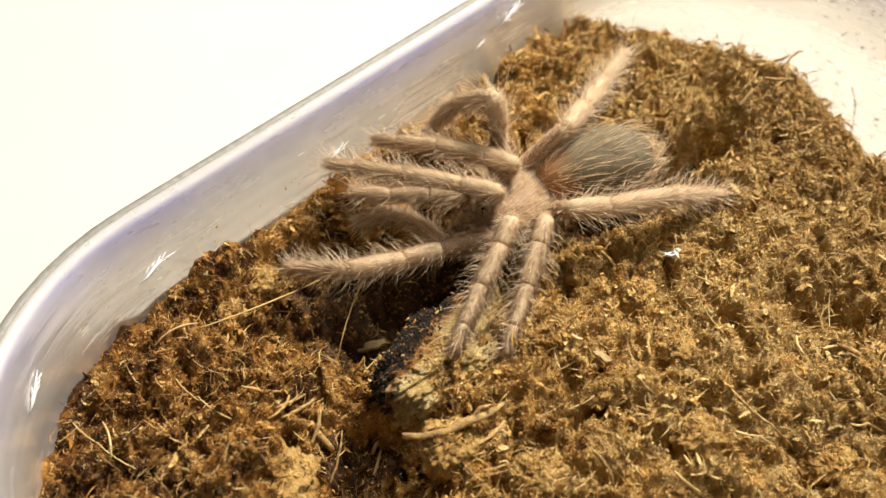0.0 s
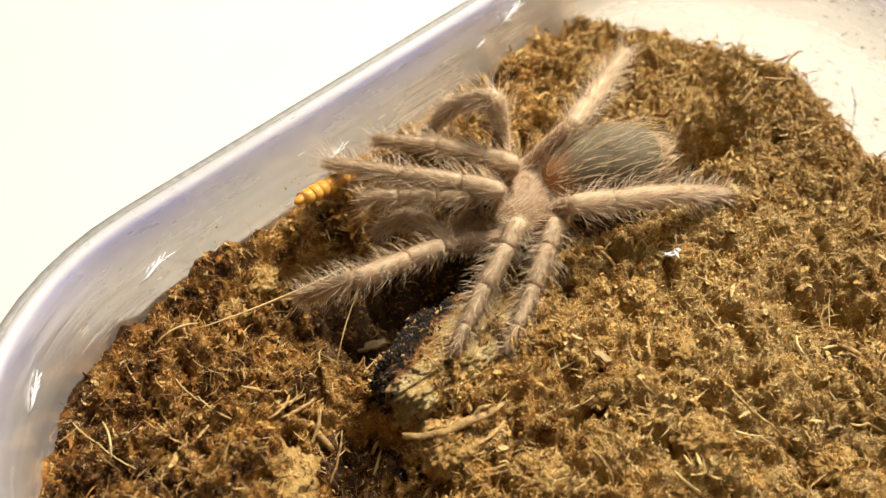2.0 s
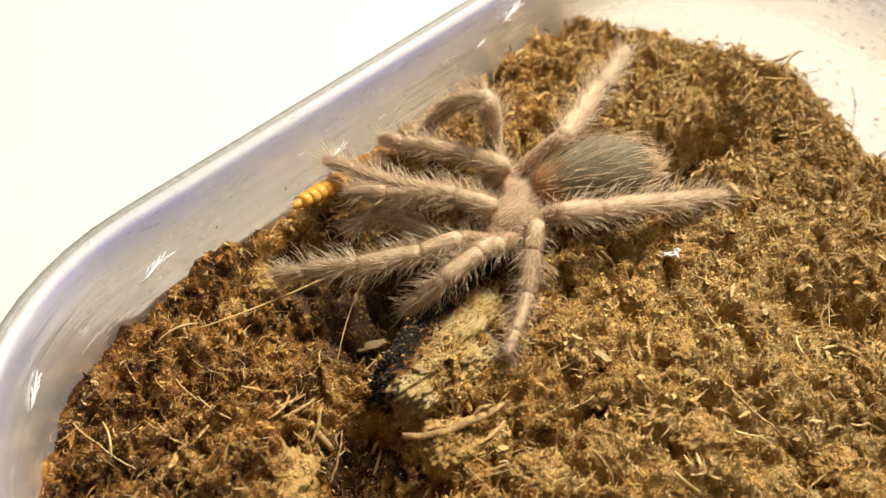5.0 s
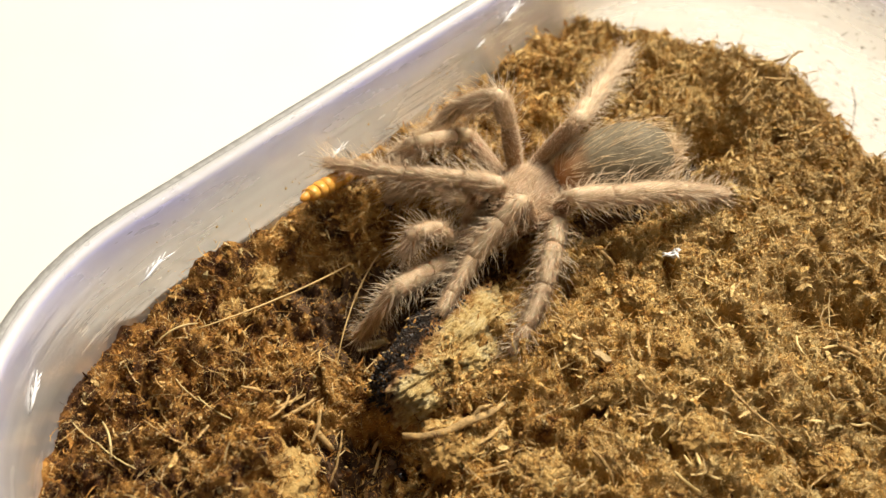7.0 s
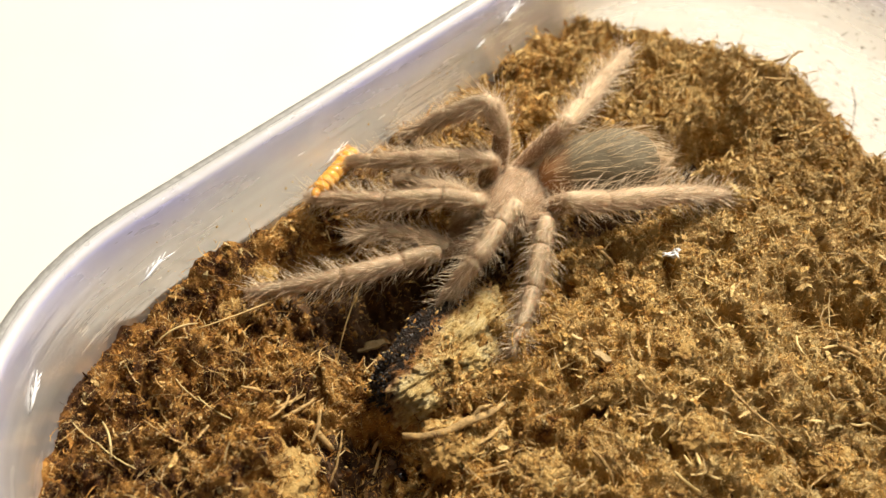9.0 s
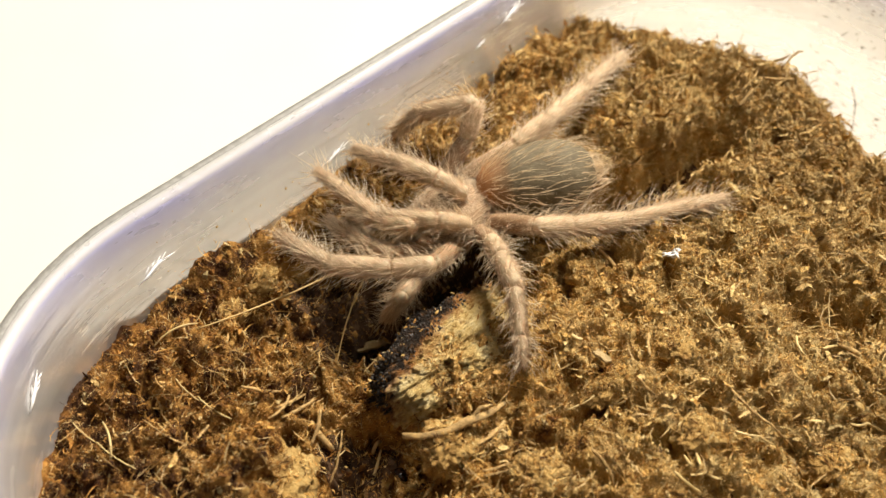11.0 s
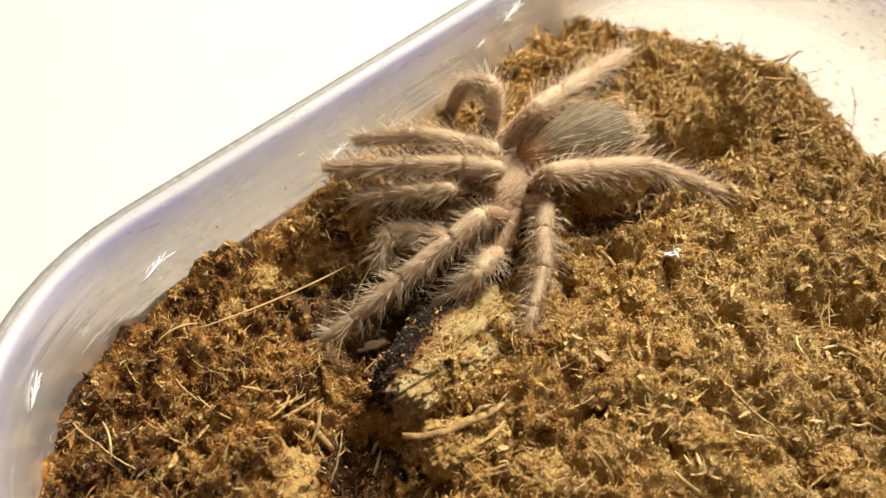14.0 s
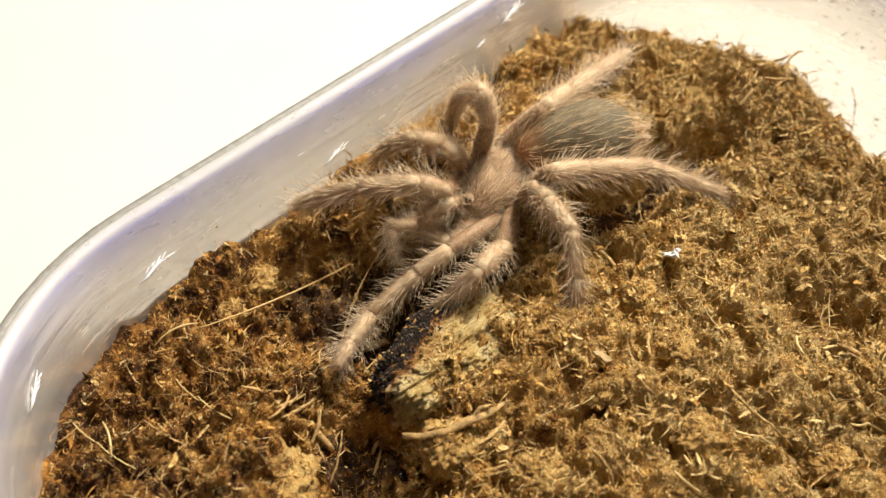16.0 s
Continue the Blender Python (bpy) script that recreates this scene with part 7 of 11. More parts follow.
    walk(leg_joints["right 1"][2], [
        (0, pose(.0067, -.00164, .0074, -1.8, -1.9, -48.9)), (.5, pose(.00679, -.00152, .00747, -2.1, -3.1, -44.4)),
        (1, pose(.00684, -.00149, .00749, -2.2, -3.3, -42.3)), (1.5, pose(.00689, -.00152, .00746, -2.2, -2.4, -42)),
        (2, pose(.00696, -.00156, .00741, -2.2, -1.4, -42)), (2.5, pose(.00703, -.00158, .00737, -2.2, -.5, -42.1)),
        (3, pose(.00632, -.00123, .00708, -2.4, 1.3, -47.4)), (3.2, pose(.00619, -.00124, .00701, -2.4, 2.4, -49.4)),
        (3.5, pose(.00612, -.00113, .00692, -2.4, 3.4, -48.7)), (4, pose(.00608, -.00102, .00678, -2.4, 1.4, -50.2)),
        (6.3, pose(.00685, -.00181, .00775, -3.3, -5.2, -41.3)), (6.5, pose(.00656, -.00145, .00819, -4.6, -9.8, -33.6)),
        (7, pose(.00653, -.00146, .00816, -4.9, -8.5, -31.7)), (8, pose(.00654, -.00146, .00816, -4.9, -8.5, -31.7)),
        (8.5, pose(.00666, -.00141, .00814, -4.9, -8.2, -31.8)), (9, pose(.00907, -.00175, .00669, -5, 4, -35.4)),
        (9.2, pose(.01042, -.00229, .00692, -5.1, -3.7, -32.9)), (10.25, pose(.00718, -.00072, .00738, -6.7, 9.8, -42.5)),
        (11.3, pose(.00457, .00375, .00445, -12.3, 9.6, -58.4)), (12, pose(.00491, .00368, .00418, -9.2, 3.3, -51.2)),
        (12.5, pose(.00532, .00357, .00422, -9.8, 4.1, -53.3)), (13, pose(.00295, .00128, .00637, -4.2, -10.3, -63.8)),
        (13.2, pose(.00127, .00186, .00682, -7.9, -13.1, -48.4)), (13.3, pose(.001, .00117, .00759, -11.3, -13.5, -34.8)),
        (13.4, pose(.00068, .00012, .00745, -14.8, -13.2, -21.2)), (13.5, pose(.00109, -.0002, .00742, -12.6, -15.3, -29.8)),
        (13.7, pose(.00396, -.00091, .00749, -11.2, -5.8, -45.1)), (14, pose(.00396, -.00187, .00769, -11.2, -.3, -51.3)),
        (14.5, pose(.00617, -.00288, .00849, -11.8, -5.1, -44.2)), (15, pose(.00843, -.00431, .00923, -12, -6.8, -43.1)),
        (15.5, pose(.00939, -.00267, .01069, -13, -9, -41.1)), (16, pose(.00853, -.0009, .0126, -16.8, -2.3, -46.7)),])
    walk(leg_joints["right 1"][3], [
        (0, pose(.01234, -.0081, .00768, -6.5, 10.2, -57.7)), (.5, pose(.01292, -.00751, .00794, -5.9, 8.5, -53.8)),
        (1, pose(.01319, -.00725, .00798, -5.7, 7.7, -52.2)), (1.5, pose(.01326, -.00727, .00781, -5.7, 7.9, -52.5)),
        (2, pose(.01334, -.0073, .00763, -5.7, 8, -52.7)), (2.5, pose(.0134, -.00733, .00744, -5.8, 8.1, -53)), (3, pose(.01213, -.00755, .00688, -6.3, 4.9, -58.8)),
        (3.2, pose(.01177, -.00776, .00665, -6.5, 4.7, -61.7)), (3.5, pose(.01177, -.00757, .00641, -6.6, 3.9, -62.3)),
        (4, pose(.01157, -.00761, .00658, -6.6, 2.7, -63.1)), (6.3, pose(.01328, -.00746, .00853, -6.5, 1, -50.1)),
        (6.5, pose(.0136, -.00613, .00965, -7, -4.2, -44.2)), (7, pose(.01375, -.00591, .00943, -7.1, -3.5, -42.1)),
        (8, pose(.01376, -.00591, .00942, -7.1, -3.3, -42.2)), (8.5, pose(.01388, -.00588, .00936, -7.1, -2.7, -42.4)),
        (9, pose(.01605, -.0067, .00609, -7.9, 8.9, -48.5)), (9.2, pose(.01762, -.00694, .00748, -8.6, 7.2, -53.6)),
        (10.25, pose(.01341, -.00644, .00592, -11.7, 8.7, -71)), (11.3, pose(.009, -.00346, .00302, -15.2, -2.4, -88.4)),
        (12, pose(.01028, -.00299, .00369, -14.4, -3.5, -84.3)), (12.5, pose(.01044, -.00329, .0036, -14.8, -3.1, -86.2)),
        (13, pose(.00668, -.0063, .00791, -14.8, 26.9, -86.2)), (13.2, pose(.00682, -.00439, .00876, -15.9, 26.1, -88.7)),
        (13.3, pose(.00786, -.00359, .00959, -11.9, 26.2, -79.3)), (13.4, pose(.00847, -.00289, .00941, -8, 25.6, -70)),
        (13.5, pose(.00828, -.00431, .00968, -4.2, 25, -60.8)), (13.7, pose(.00999, -.00695, .00835, -4.1, 18.8, -60.8)),
        (14, pose(.00933, -.00856, .00773, -4.3, 13.7, -61.6)), (14.5, pose(.01229, -.00884, .00926, -1.4, 13.9, -49.1)),
        (15, pose(.01465, -.01014, .01024, -4.2, 19.7, -57.3)), (15.5, pose(.01578, -.00824, .01203, -4.2, 22.2, -57.7)),
        (16, pose(.01441, -.00714, .01295, .7, 14.1, -45.1)),])
    walk(leg_joints["right 1"][4], [
        (0, pose(.01659, -.01482, .00624, -6, 10.3, -56.8)), (.5, pose(.01763, -.01396, .00674, -5.4, 8.6, -53)),
        (1, pose(.01809, -.01358, .00689, -5.2, 7.8, -51.5)), (1.5, pose(.01814, -.01361, .00671, -5.2, 7.9, -51.7)), (2, pose(.01818, -.01367, .0065, -5.3, 8, -52)),
        (2.5, pose(.01821, -.01372, .0063, -5.3, 8, -52.4)), (3, pose(.0163, -.01443, .00619, -5.8, 4.7, -58.1)),
        (3.2, pose(.01558, -.01485, .00599, -6, 4.4, -61.1)), (3.5, pose(.01551, -.01471, .00587, -6.1, 3.5, -61.8)),
        (4, pose(.01523, -.0148, .0062, -6.1, 2.4, -62.3)), (6.3, pose(.01845, -.01366, .00838, -6.1, .7, -49.2)),
        (6.5, pose(.01938, -.01174, .01024, -6.6, -4.5, -43.4)), (7, pose(.01974, -.01132, .00992, -6.7, -3.9, -41.3)),
        (8, pose(.01974, -.01133, .0099, -6.7, -3.7, -41.4)), (8.5, pose(.01984, -.01132, .00975, -6.6, -3.5, -43.1)),
        (9, pose(.02134, -.01268, .00485, -7.3, 10.6, -48.2)), (9.2, pose(.02237, -.0134, .00647, -7.3, 3.8, -47.9)),
        (10.25, pose(.01602, -.01399, .00469, -10, 5.6, -69.4)), (11.3, pose(.00923, -.01153, .00336, -13.4, -7.9, -86.3)),
        (12, pose(.01108, -.01102, .00418, -12.9, -9.2, -82.5)), (12.5, pose(.01097, -.01134, .00404, -13, -8.8, -84.3)),
        (13, pose(.00716, -.01348, .00425, -12.8, 28.2, -87.7)), (13.2, pose(.00699, -.01164, .00521, -14, 27.5, -90.4)),
        (13.3, pose(.0092, -.01071, .00603, -10.2, 27.2, -81.8)), (13.4, pose(.01096, -.00974, .00592, -6.5, 26.3, -73.3)),
        (13.5, pose(.01185, -.0107, .00626, -2.4, 26.3, -64.1)), (13.7, pose(.01372, -.01362, .00574, -1.5, 19.6, -61.5)),
        (14, pose(.01307, -.01547, .00582, -1.7, 14.1, -62.2)), (14.5, pose(.01743, -.01477, .00731, 1.7, 13.8, -47.8)),
        (15, pose(.01875, -.01654, .00751, -1.2, 19.7, -56.5)), (15.5, pose(.01978, -.01456, .00898, -1.9, 25.6, -58.1)),
        (16, pose(.01994, -.01269, .01098, 4.1, 22.4, -45.4)),])
    walk(leg_joints["left 1"][0], [
        (0, pose(.003, .0045, -.001, 8.4, -8, -18.3)), (.5, pose(.003, .0045, -.001, 7.4, -16.4, -15)), (1, pose(.003, .0045, -.001, 7, -13.6, -13.4)),
        (1.5, pose(.003, .0045, -.001, 7, -12.7, -13.4)), (2, pose(.003, .0045, -.001, 7, -12, -13.3)), (2.5, pose(.003, .0045, -.001, 6.8, -12.6, -12.4)),
        (3, pose(.003, .0045, -.001, 4.1, -31.7, -8)), (3.2, pose(.003, .0045, -.001, -1.7, -44.7, .2)), (3.5, pose(.003, .0045, -.001, -5.4, -41.9, 5.7)),
        (4, pose(.003, .0045, -.001, -2.3, -36.5, .5)), (5.15, pose(.003, .0045, -.001, -8.2, -50.8, 8.2)), (6.3, pose(.003, .0045, -.001, -20.9, -64.2, 22.5)),
        (6.4, pose(.003, .0045, -.001, -15.8, -54.1, 16.6)), (6.5, pose(.003, .0045, -.001, -9.6, -29, 7.3)), (6.75, pose(.003, .0045, -.001, -7.6, -11.7, 1.5)),
        (7, pose(.003, .0045, -.001, -7, 4.8, -7.3)), (7.5, pose(.003, .0045, -.001, -7, 5, -7.5)), (8, pose(.003, .0045, -.001, -7, 5.2, -7.6)), (8.25, pose(.003, .0045, -.001, -7.1, 5.3, -7.7)),
        (8.5, pose(.003, .0045, -.001, -7.1, 5.3, -7.8)), (8.67, pose(.003, .0045, -.001, -7.5, 2.3, -13.7)), (8.83, pose(.003, .0045, -.001, -7.4, -4.6, -15.6)),
        (9, pose(.003, .0045, -.001, -7.9, -12.4, -12.6)), (9.1, pose(.003, .0045, -.001, -7.7, -13.5, -13.5)), (9.2, pose(.003, .0045, -.001, -7.4, -14.5, -14.5)),
        (10.25, pose(.003, .0045, -.001, -16.5, -29.1, 7.3)), (11.3, pose(.003, .0045, -.001, -35.1, -39.2, 34.9)),
        (12, pose(.003, .0045, -.001, -38.7, -40.2, 40.5)), (12.5, pose(.003, .0045, -.001, -31.4, -31.3, 27.3)), (13, pose(.003, .0045, -.001, -34, -24.9, 33.1)),
        (13.2, pose(.003, .0045, -.001, -31.5, -26.7, 27.3)), (13.3, pose(.003, .0045, -.001, -45.1, -41.6, 49.2)),
        (13.4, pose(.003, .0045, -.001, -69, -50.3, 80.7)), (13.5, pose(.003, .0045, -.001, -68.4, -59.7, 80.2)), (13.7, pose(.003, .0045, -.001, -29.7, -64, 34.6)),
        (14, pose(.003, .0045, -.001, -11.5, -55.2, 12.7)), (14.25, pose(.003, .0045, -.001, -8.8, -41.2, 9.3)), (14.5, pose(.003, .0045, -.001, -7.6, -27.1, 7.1)),
        (15, pose(.003, .0045, -.001, -5, -34.2, 2.6)), (15.5, pose(.003, .0045, -.001, -3.7, -27.1, -.2)), (15.67, pose(.003, .0045, -.001, -4.4, -28.3, 1.2)),
        (15.83, pose(.003, .0045, -.001, -5.8, -30.6, 4.1)), (16, pose(.003, .0045, -.001, -6.6, -31.7, 5.6)),])
    walk(leg_joints["left 1"][1], [
        (0, pose(.01295, .00121, .00048, 13.5, -9.4, -10.2)), (.5, pose(.01281, .00188, .00198, 12, -12.3, -2.5)), (1, pose(.013, .00212, .0015, 11, -12.7, 2.2)),
        (1.5, pose(.01304, .00211, .00133, 11.1, -12.3, 1.7)), (2, pose(.01307, .00211, .0012, 11.3, -11.6, 1)), (2.5, pose(.01308, .00228, .0013, 11.5, -10.4, -.2)),
        (3, pose(.01192, .00325, .00455, 13, -6.6, -10.9)), (3.2, pose(.01052, .00452, .00644, 12.2, 4.2, -30.1)), (3.5, pose(.01083, .00528, .00607, 12, 6.9, -31)),
        (4, pose(.0115, .00458, .00529, 11.8, -1.7, -24.6)), (5.15, pose(.00961, .00545, .0072, 11.9, -1.4, -8.9)),
        (6.3, pose(.00725, .00626, .00852, 12, -1.1, 6.8)), (6.4, pose(.00894, .00627, .00757, 9.7, -15.3, 15)),
        (6.5, pose(.01218, .00567, .00414, 2.2, -29.4, 30)), (6.75, pose(.01336, .00478, .00114, 2.5, -36.5, 29.4)),
        (7, pose(.01346, .00316, -.00189, .1, -41.5, 33.2)), (7.5, pose(.01345, .00313, -.00192, .3, -41.3, 32.9)), (8, pose(.01344, .0031, -.00195, .5, -41.2, 32.6)),
        (8.25, pose(.01344, .00309, -.00197, .7, -41.1, 32.4)), (8.5, pose(.01344, .00307, -.00198, .8, -41.1, 32.2)), (8.67, pose(.01327, .002, -.00143, 3, -38.2, 28.7)),
        (8.83, pose(.01316, .00166, -.00015, 11.8, -31.5, 13.5)), (9, pose(.01308, .00224, .00128, 20.8, -7.7, -12.6)),
        (9.1, pose(.013, .00209, .00147, 19.7, -12.4, -6.1)), (9.2, pose(.01291, .00194, .00166, 18, -16.9, .7)),
        (10.25, pose(.01217, .00568, .00415, 16.1, -8.7, -19.5)), (11.3, pose(.00972, .00919, .00569, 16.8, .6, -38.8)),
        (12, pose(.00915, .00975, .00583, 16.2, -5.8, -31.8)), (12.5, pose(.01103, .00864, .0045, 16.3, -7.8, -33)),
        (13, pose(.01104, .00974, .00345, 16.9, -2.1, -42.2)), (13.2, pose(.0114, .00883, .00376, 15.5, -7.5, -28.2)),
        (13.3, pose(.00817, .01049, .00602, 15.5, 1.1, -22)), (13.4, pose(.00409, .01117, .00714, 16.4, 9.7, -15.7)),
        (13.5, pose(.00391, .00976, .00813, 18.5, 15.2, -7.8)), (13.7, pose(.00682, .00714, .00851, 20.5, 10.7, 1.7)),
        (14, pose(.00888, .00583, .00769, 20.2, -.7, -3.8)), (14.25, pose(.01085, .00579, .00597, 18.4, -13.4, 3.2)),
        (14.5, pose(.01234, .00566, .00382, 14.8, -25.9, 11)), (15, pose(.01174, .0049, .00494, 15.9, -25.7, 8.5)),
        (15.5, pose(.01242, .00446, .00382, 14.8, -26.8, 11.2)), (15.67, pose(.01231, .0047, .00402, 16.5, -21.4, 6.4)),
        (15.83, pose(.01209, .00515, .00438, 18.1, -11, -1.6)), (16, pose(.01195, .00538, .00456, 18.4, -5.3, -5.7)),])
    walk(leg_joints["left 1"][2], [
        (0, pose(.01834, .00025, .00139, 18, -21.1, -7.8)), (.5, pose(.01822, .00164, .00316, 16.7, -15.4, -3)), (1, pose(.01841, .00232, .00272, 13.3, -20.4, 7.2)),
        (1.5, pose(.01846, .00227, .00252, 13.2, -20.1, 7.4)), (2, pose(.0185, .00221, .00231, 13.3, -19.5, 7)), (2.5, pose(.01854, .00226, .0023, 13.9, -18.3, 5.4)),
        (3, pose(.01733, .00221, .0052, 21, -9.9, -22.8)), (3.2, pose(.01531, .00175, .00603, 21.4, -.3, -33.5)),
        (3.5, pose(.01555, .00244, .0054, 21.4, -1.4, -35.3)), (4, pose(.01655, .00227, .00546, 21.5, -6.9, -37)),
        (5.15, pose(.01509, .0046, .00734, 21.8, -1.1, -19.3)), (6.3, pose(.01276, .00692, .00863, 23.8, 4.7, -1.7)),
        (6.4, pose(.01411, .00765, .00904, 20.9, -12.2, 15.1)), (6.5, pose(.01636, .00809, .00686, 13.2, -31.7, 32.3)),
        (6.75, pose(.01724, .00697, .00444, 8.9, -37, 39.9)), (7, pose(.01694, .00543, .00179, 6.7, -40.4, 43.4)),
        (7.5, pose(.01695, .00539, .00175, 6.8, -40.3, 43.2)), (8, pose(.01696, .00535, .0017, 7, -40.2, 42.9)),
        (8.25, pose(.01697, .00533, .00168, 7.1, -40.2, 42.8)), (8.5, pose(.01698, .0053, .00166, 7.2, -40.2, 42.7)),
        (8.67, pose(.0171, .0041, .002, 13.2, -33.4, 32.7)), (8.83, pose(.01776, .00276, .00275, 23.7, -26, 11.7)),
        (9, pose(.01845, .00105, .00202, 31.6, -8.2, -14.5)), (9.1, pose(.01839, .00152, .00266, 30.6, -17.5, -10.1)),
        (9.2, pose(.01822, .002, .00327, 28.8, -26.6, -5.3)), (10.25, pose(.01734, .00384, .00499, 34.5, -17.6, -26.8)),
        (11.3, pose(.01405, .00572, .00563, 39.1, -6.4, -46.1)), (12, pose(.01384, .00684, .00639, 38.2, -11.7, -41.1)),
        (12.5, pose(.01565, .00565, .00524, 39.4, -15.1, -45.8)), (13, pose(.01515, .00602, .00365, 41, -9.8, -53.1)),
        (13.2, pose(.01625, .00623, .00448, 38.5, -22, -46.1)), (13.3, pose(.01331, .00842, .00591, 35.4, -4.7, -32.6)),
        (13.4, pose(.00936, .00969, .0062, 36.3, 12.9, -19.9)), (13.5, pose(.00921, .00903, .00668, 39.6, 20.7, -9.7)),
        (13.7, pose(.01227, .0073, .00748, 41.4, 18.6, -4.5)), (14, pose(.01442, .00546, .00776, 39.3, 10.3, -13.3)),
        (14.25, pose(.01625, .00609, .00725, 36.1, -14.5, -1.8)), (14.5, pose(.01725, .00662, .00624, 26.5, -38.6, 12.7)),
        (15, pose(.01669, .00565, .00735, 30.7, -23, 2.1)), (15.5, pose(.01728, .00542, .00632, 21.7, -36.1, 18.4)),
        (15.67, pose(.01745, .00528, .00604, 25, -27.3, 11.4)), (15.83, pose(.01753, .00499, .00544, 26.8, -10.4, .9)),
        (16, pose(.01745, .00483, .00508, 26.9, -1.1, -4.2)),])
    walk(leg_joints["left 1"][3], [
        (0, pose(.02651, -.00087, .00457, -15, 27.5, -61.4)), (.5, pose(.02674, .00119, .00551, -11.1, 31.6, -53.9)),
        (1, pose(.02664, .00336, .0058, -6.2, 37.2, -45.7)), (1.5, pose(.02669, .00334, .00556, -6.1, 37.6, -45.6)),
        (2, pose(.02678, .00323, .00527, -6.4, 38, -46.1)), (2.5, pose(.0269, .00305, .00509, -7.3, 38.1, -47.5)),
        (3, pose(.02536, -.00117, .00672, -13.5, 26.8, -61)), (3.2, pose(.02269, -.00313, .00608, -11.2, 10.1, -50.5)),
        (3.5, pose(.02277, -.00266, .00562, -12.1, 5.4, -58.6)), (4, pose(.02356, -.00301, .00652, -13.7, 10.8, -67.1)),
        (5.15, pose(.02344, .00167, .00752, -6.6, 16.5, -38.5)), (6.3, pose(.02157, .00666, .0079, 2.6, 18.2, -8.7)),
        (6.4, pose(.02246, .00991, .0109, 2.3, 24.8, -9.5)), (6.5, pose(.02272, .01211, .0115, -6.1, 39.1, -24)),
        (6.75, pose(.02266, .0115, .00976, -.6, 44.2, -15.8)), (7, pose(.02183, .01006, .00751, -.3, 47.7, -15.3)),
        (7.5, pose(.02187, .01, .00746, -.4, 47.8, -15.5)), (8, pose(.0219, .00995, .00741, -.5, 48, -15.6)),
        (8.25, pose(.02192, .00992, .00739, -.6, 48, -15.7)), (8.5, pose(.02194, .00989, .00736, -.6, 48.1, -15.7)),
        (8.67, pose(.02331, .00809, .00687, -4, 36.4, -20.8)), (8.83, pose(.02554, .00437, .00662, -6.1, 14.9, -25.4)),
        (9, pose(.02692, -.00115, .00328, -5.8, -4.3, -22.2)), (9.1, pose(.0267, .00003, .00531, -6.5, 11.3, -34.1)),
        (9.2, pose(.0261, .00128, .00724, -10.8, 26.3, -47.3)), (10.25, pose(.02486, .00004, .00766, -24.9, 24.6, -69.8)),
        (11.3, pose(.02014, -.00061, .00662, -33.9, 19.7, -91.1)), (12, pose(.02036, .00114, .00818, -31.6, 16.6, -82.8)),
        (12.5, pose(.0216, -.00048, .00754, -33.7, 14.4, -90.1)), (13, pose(.02038, -.00095, .00516, -37.9, 24.2, -101.6)),
        (13.2, pose(.02193, .00032, .00779, -40.7, 46.9, -109.3)), (13.3, pose(.02074, .00366, .00664, -23.5, 48.5, -85)),
        (13.4, pose(.01747, .00676, .00423, -7.3, 45, -61.6)), (13.5, pose(.01737, .00763, .00355, -.3, 40.2, -50.8)),
        (13.7, pose(.02063, .00664, .00466, 10.9, 39.1, -33.3)), (14, pose(.02289, .00346, .00618, 15.6, 15.4, -15.6)),
        (14.25, pose(.0248, .00582, .00947, 17.9, 21.1, -9.1)), (14.5, pose(.02399, .00814, .01176, 21, 26.5, -2)),
        (15, pose(.02482, .00595, .01081, 17.6, 26.2, -10.1)), (15.5, pose(.02406, .00768, .01153, 22.9, 19.7, 4)),
        (15.67, pose(.02515, .00684, .0101, 23.1, 2.6, 12.9)), (15.83, pose(.02623, .00513, .00703, 13, -29.1, 30.1)),
        (16, pose(.02627, .00419, .00525, 3, -45, 43.7)),])
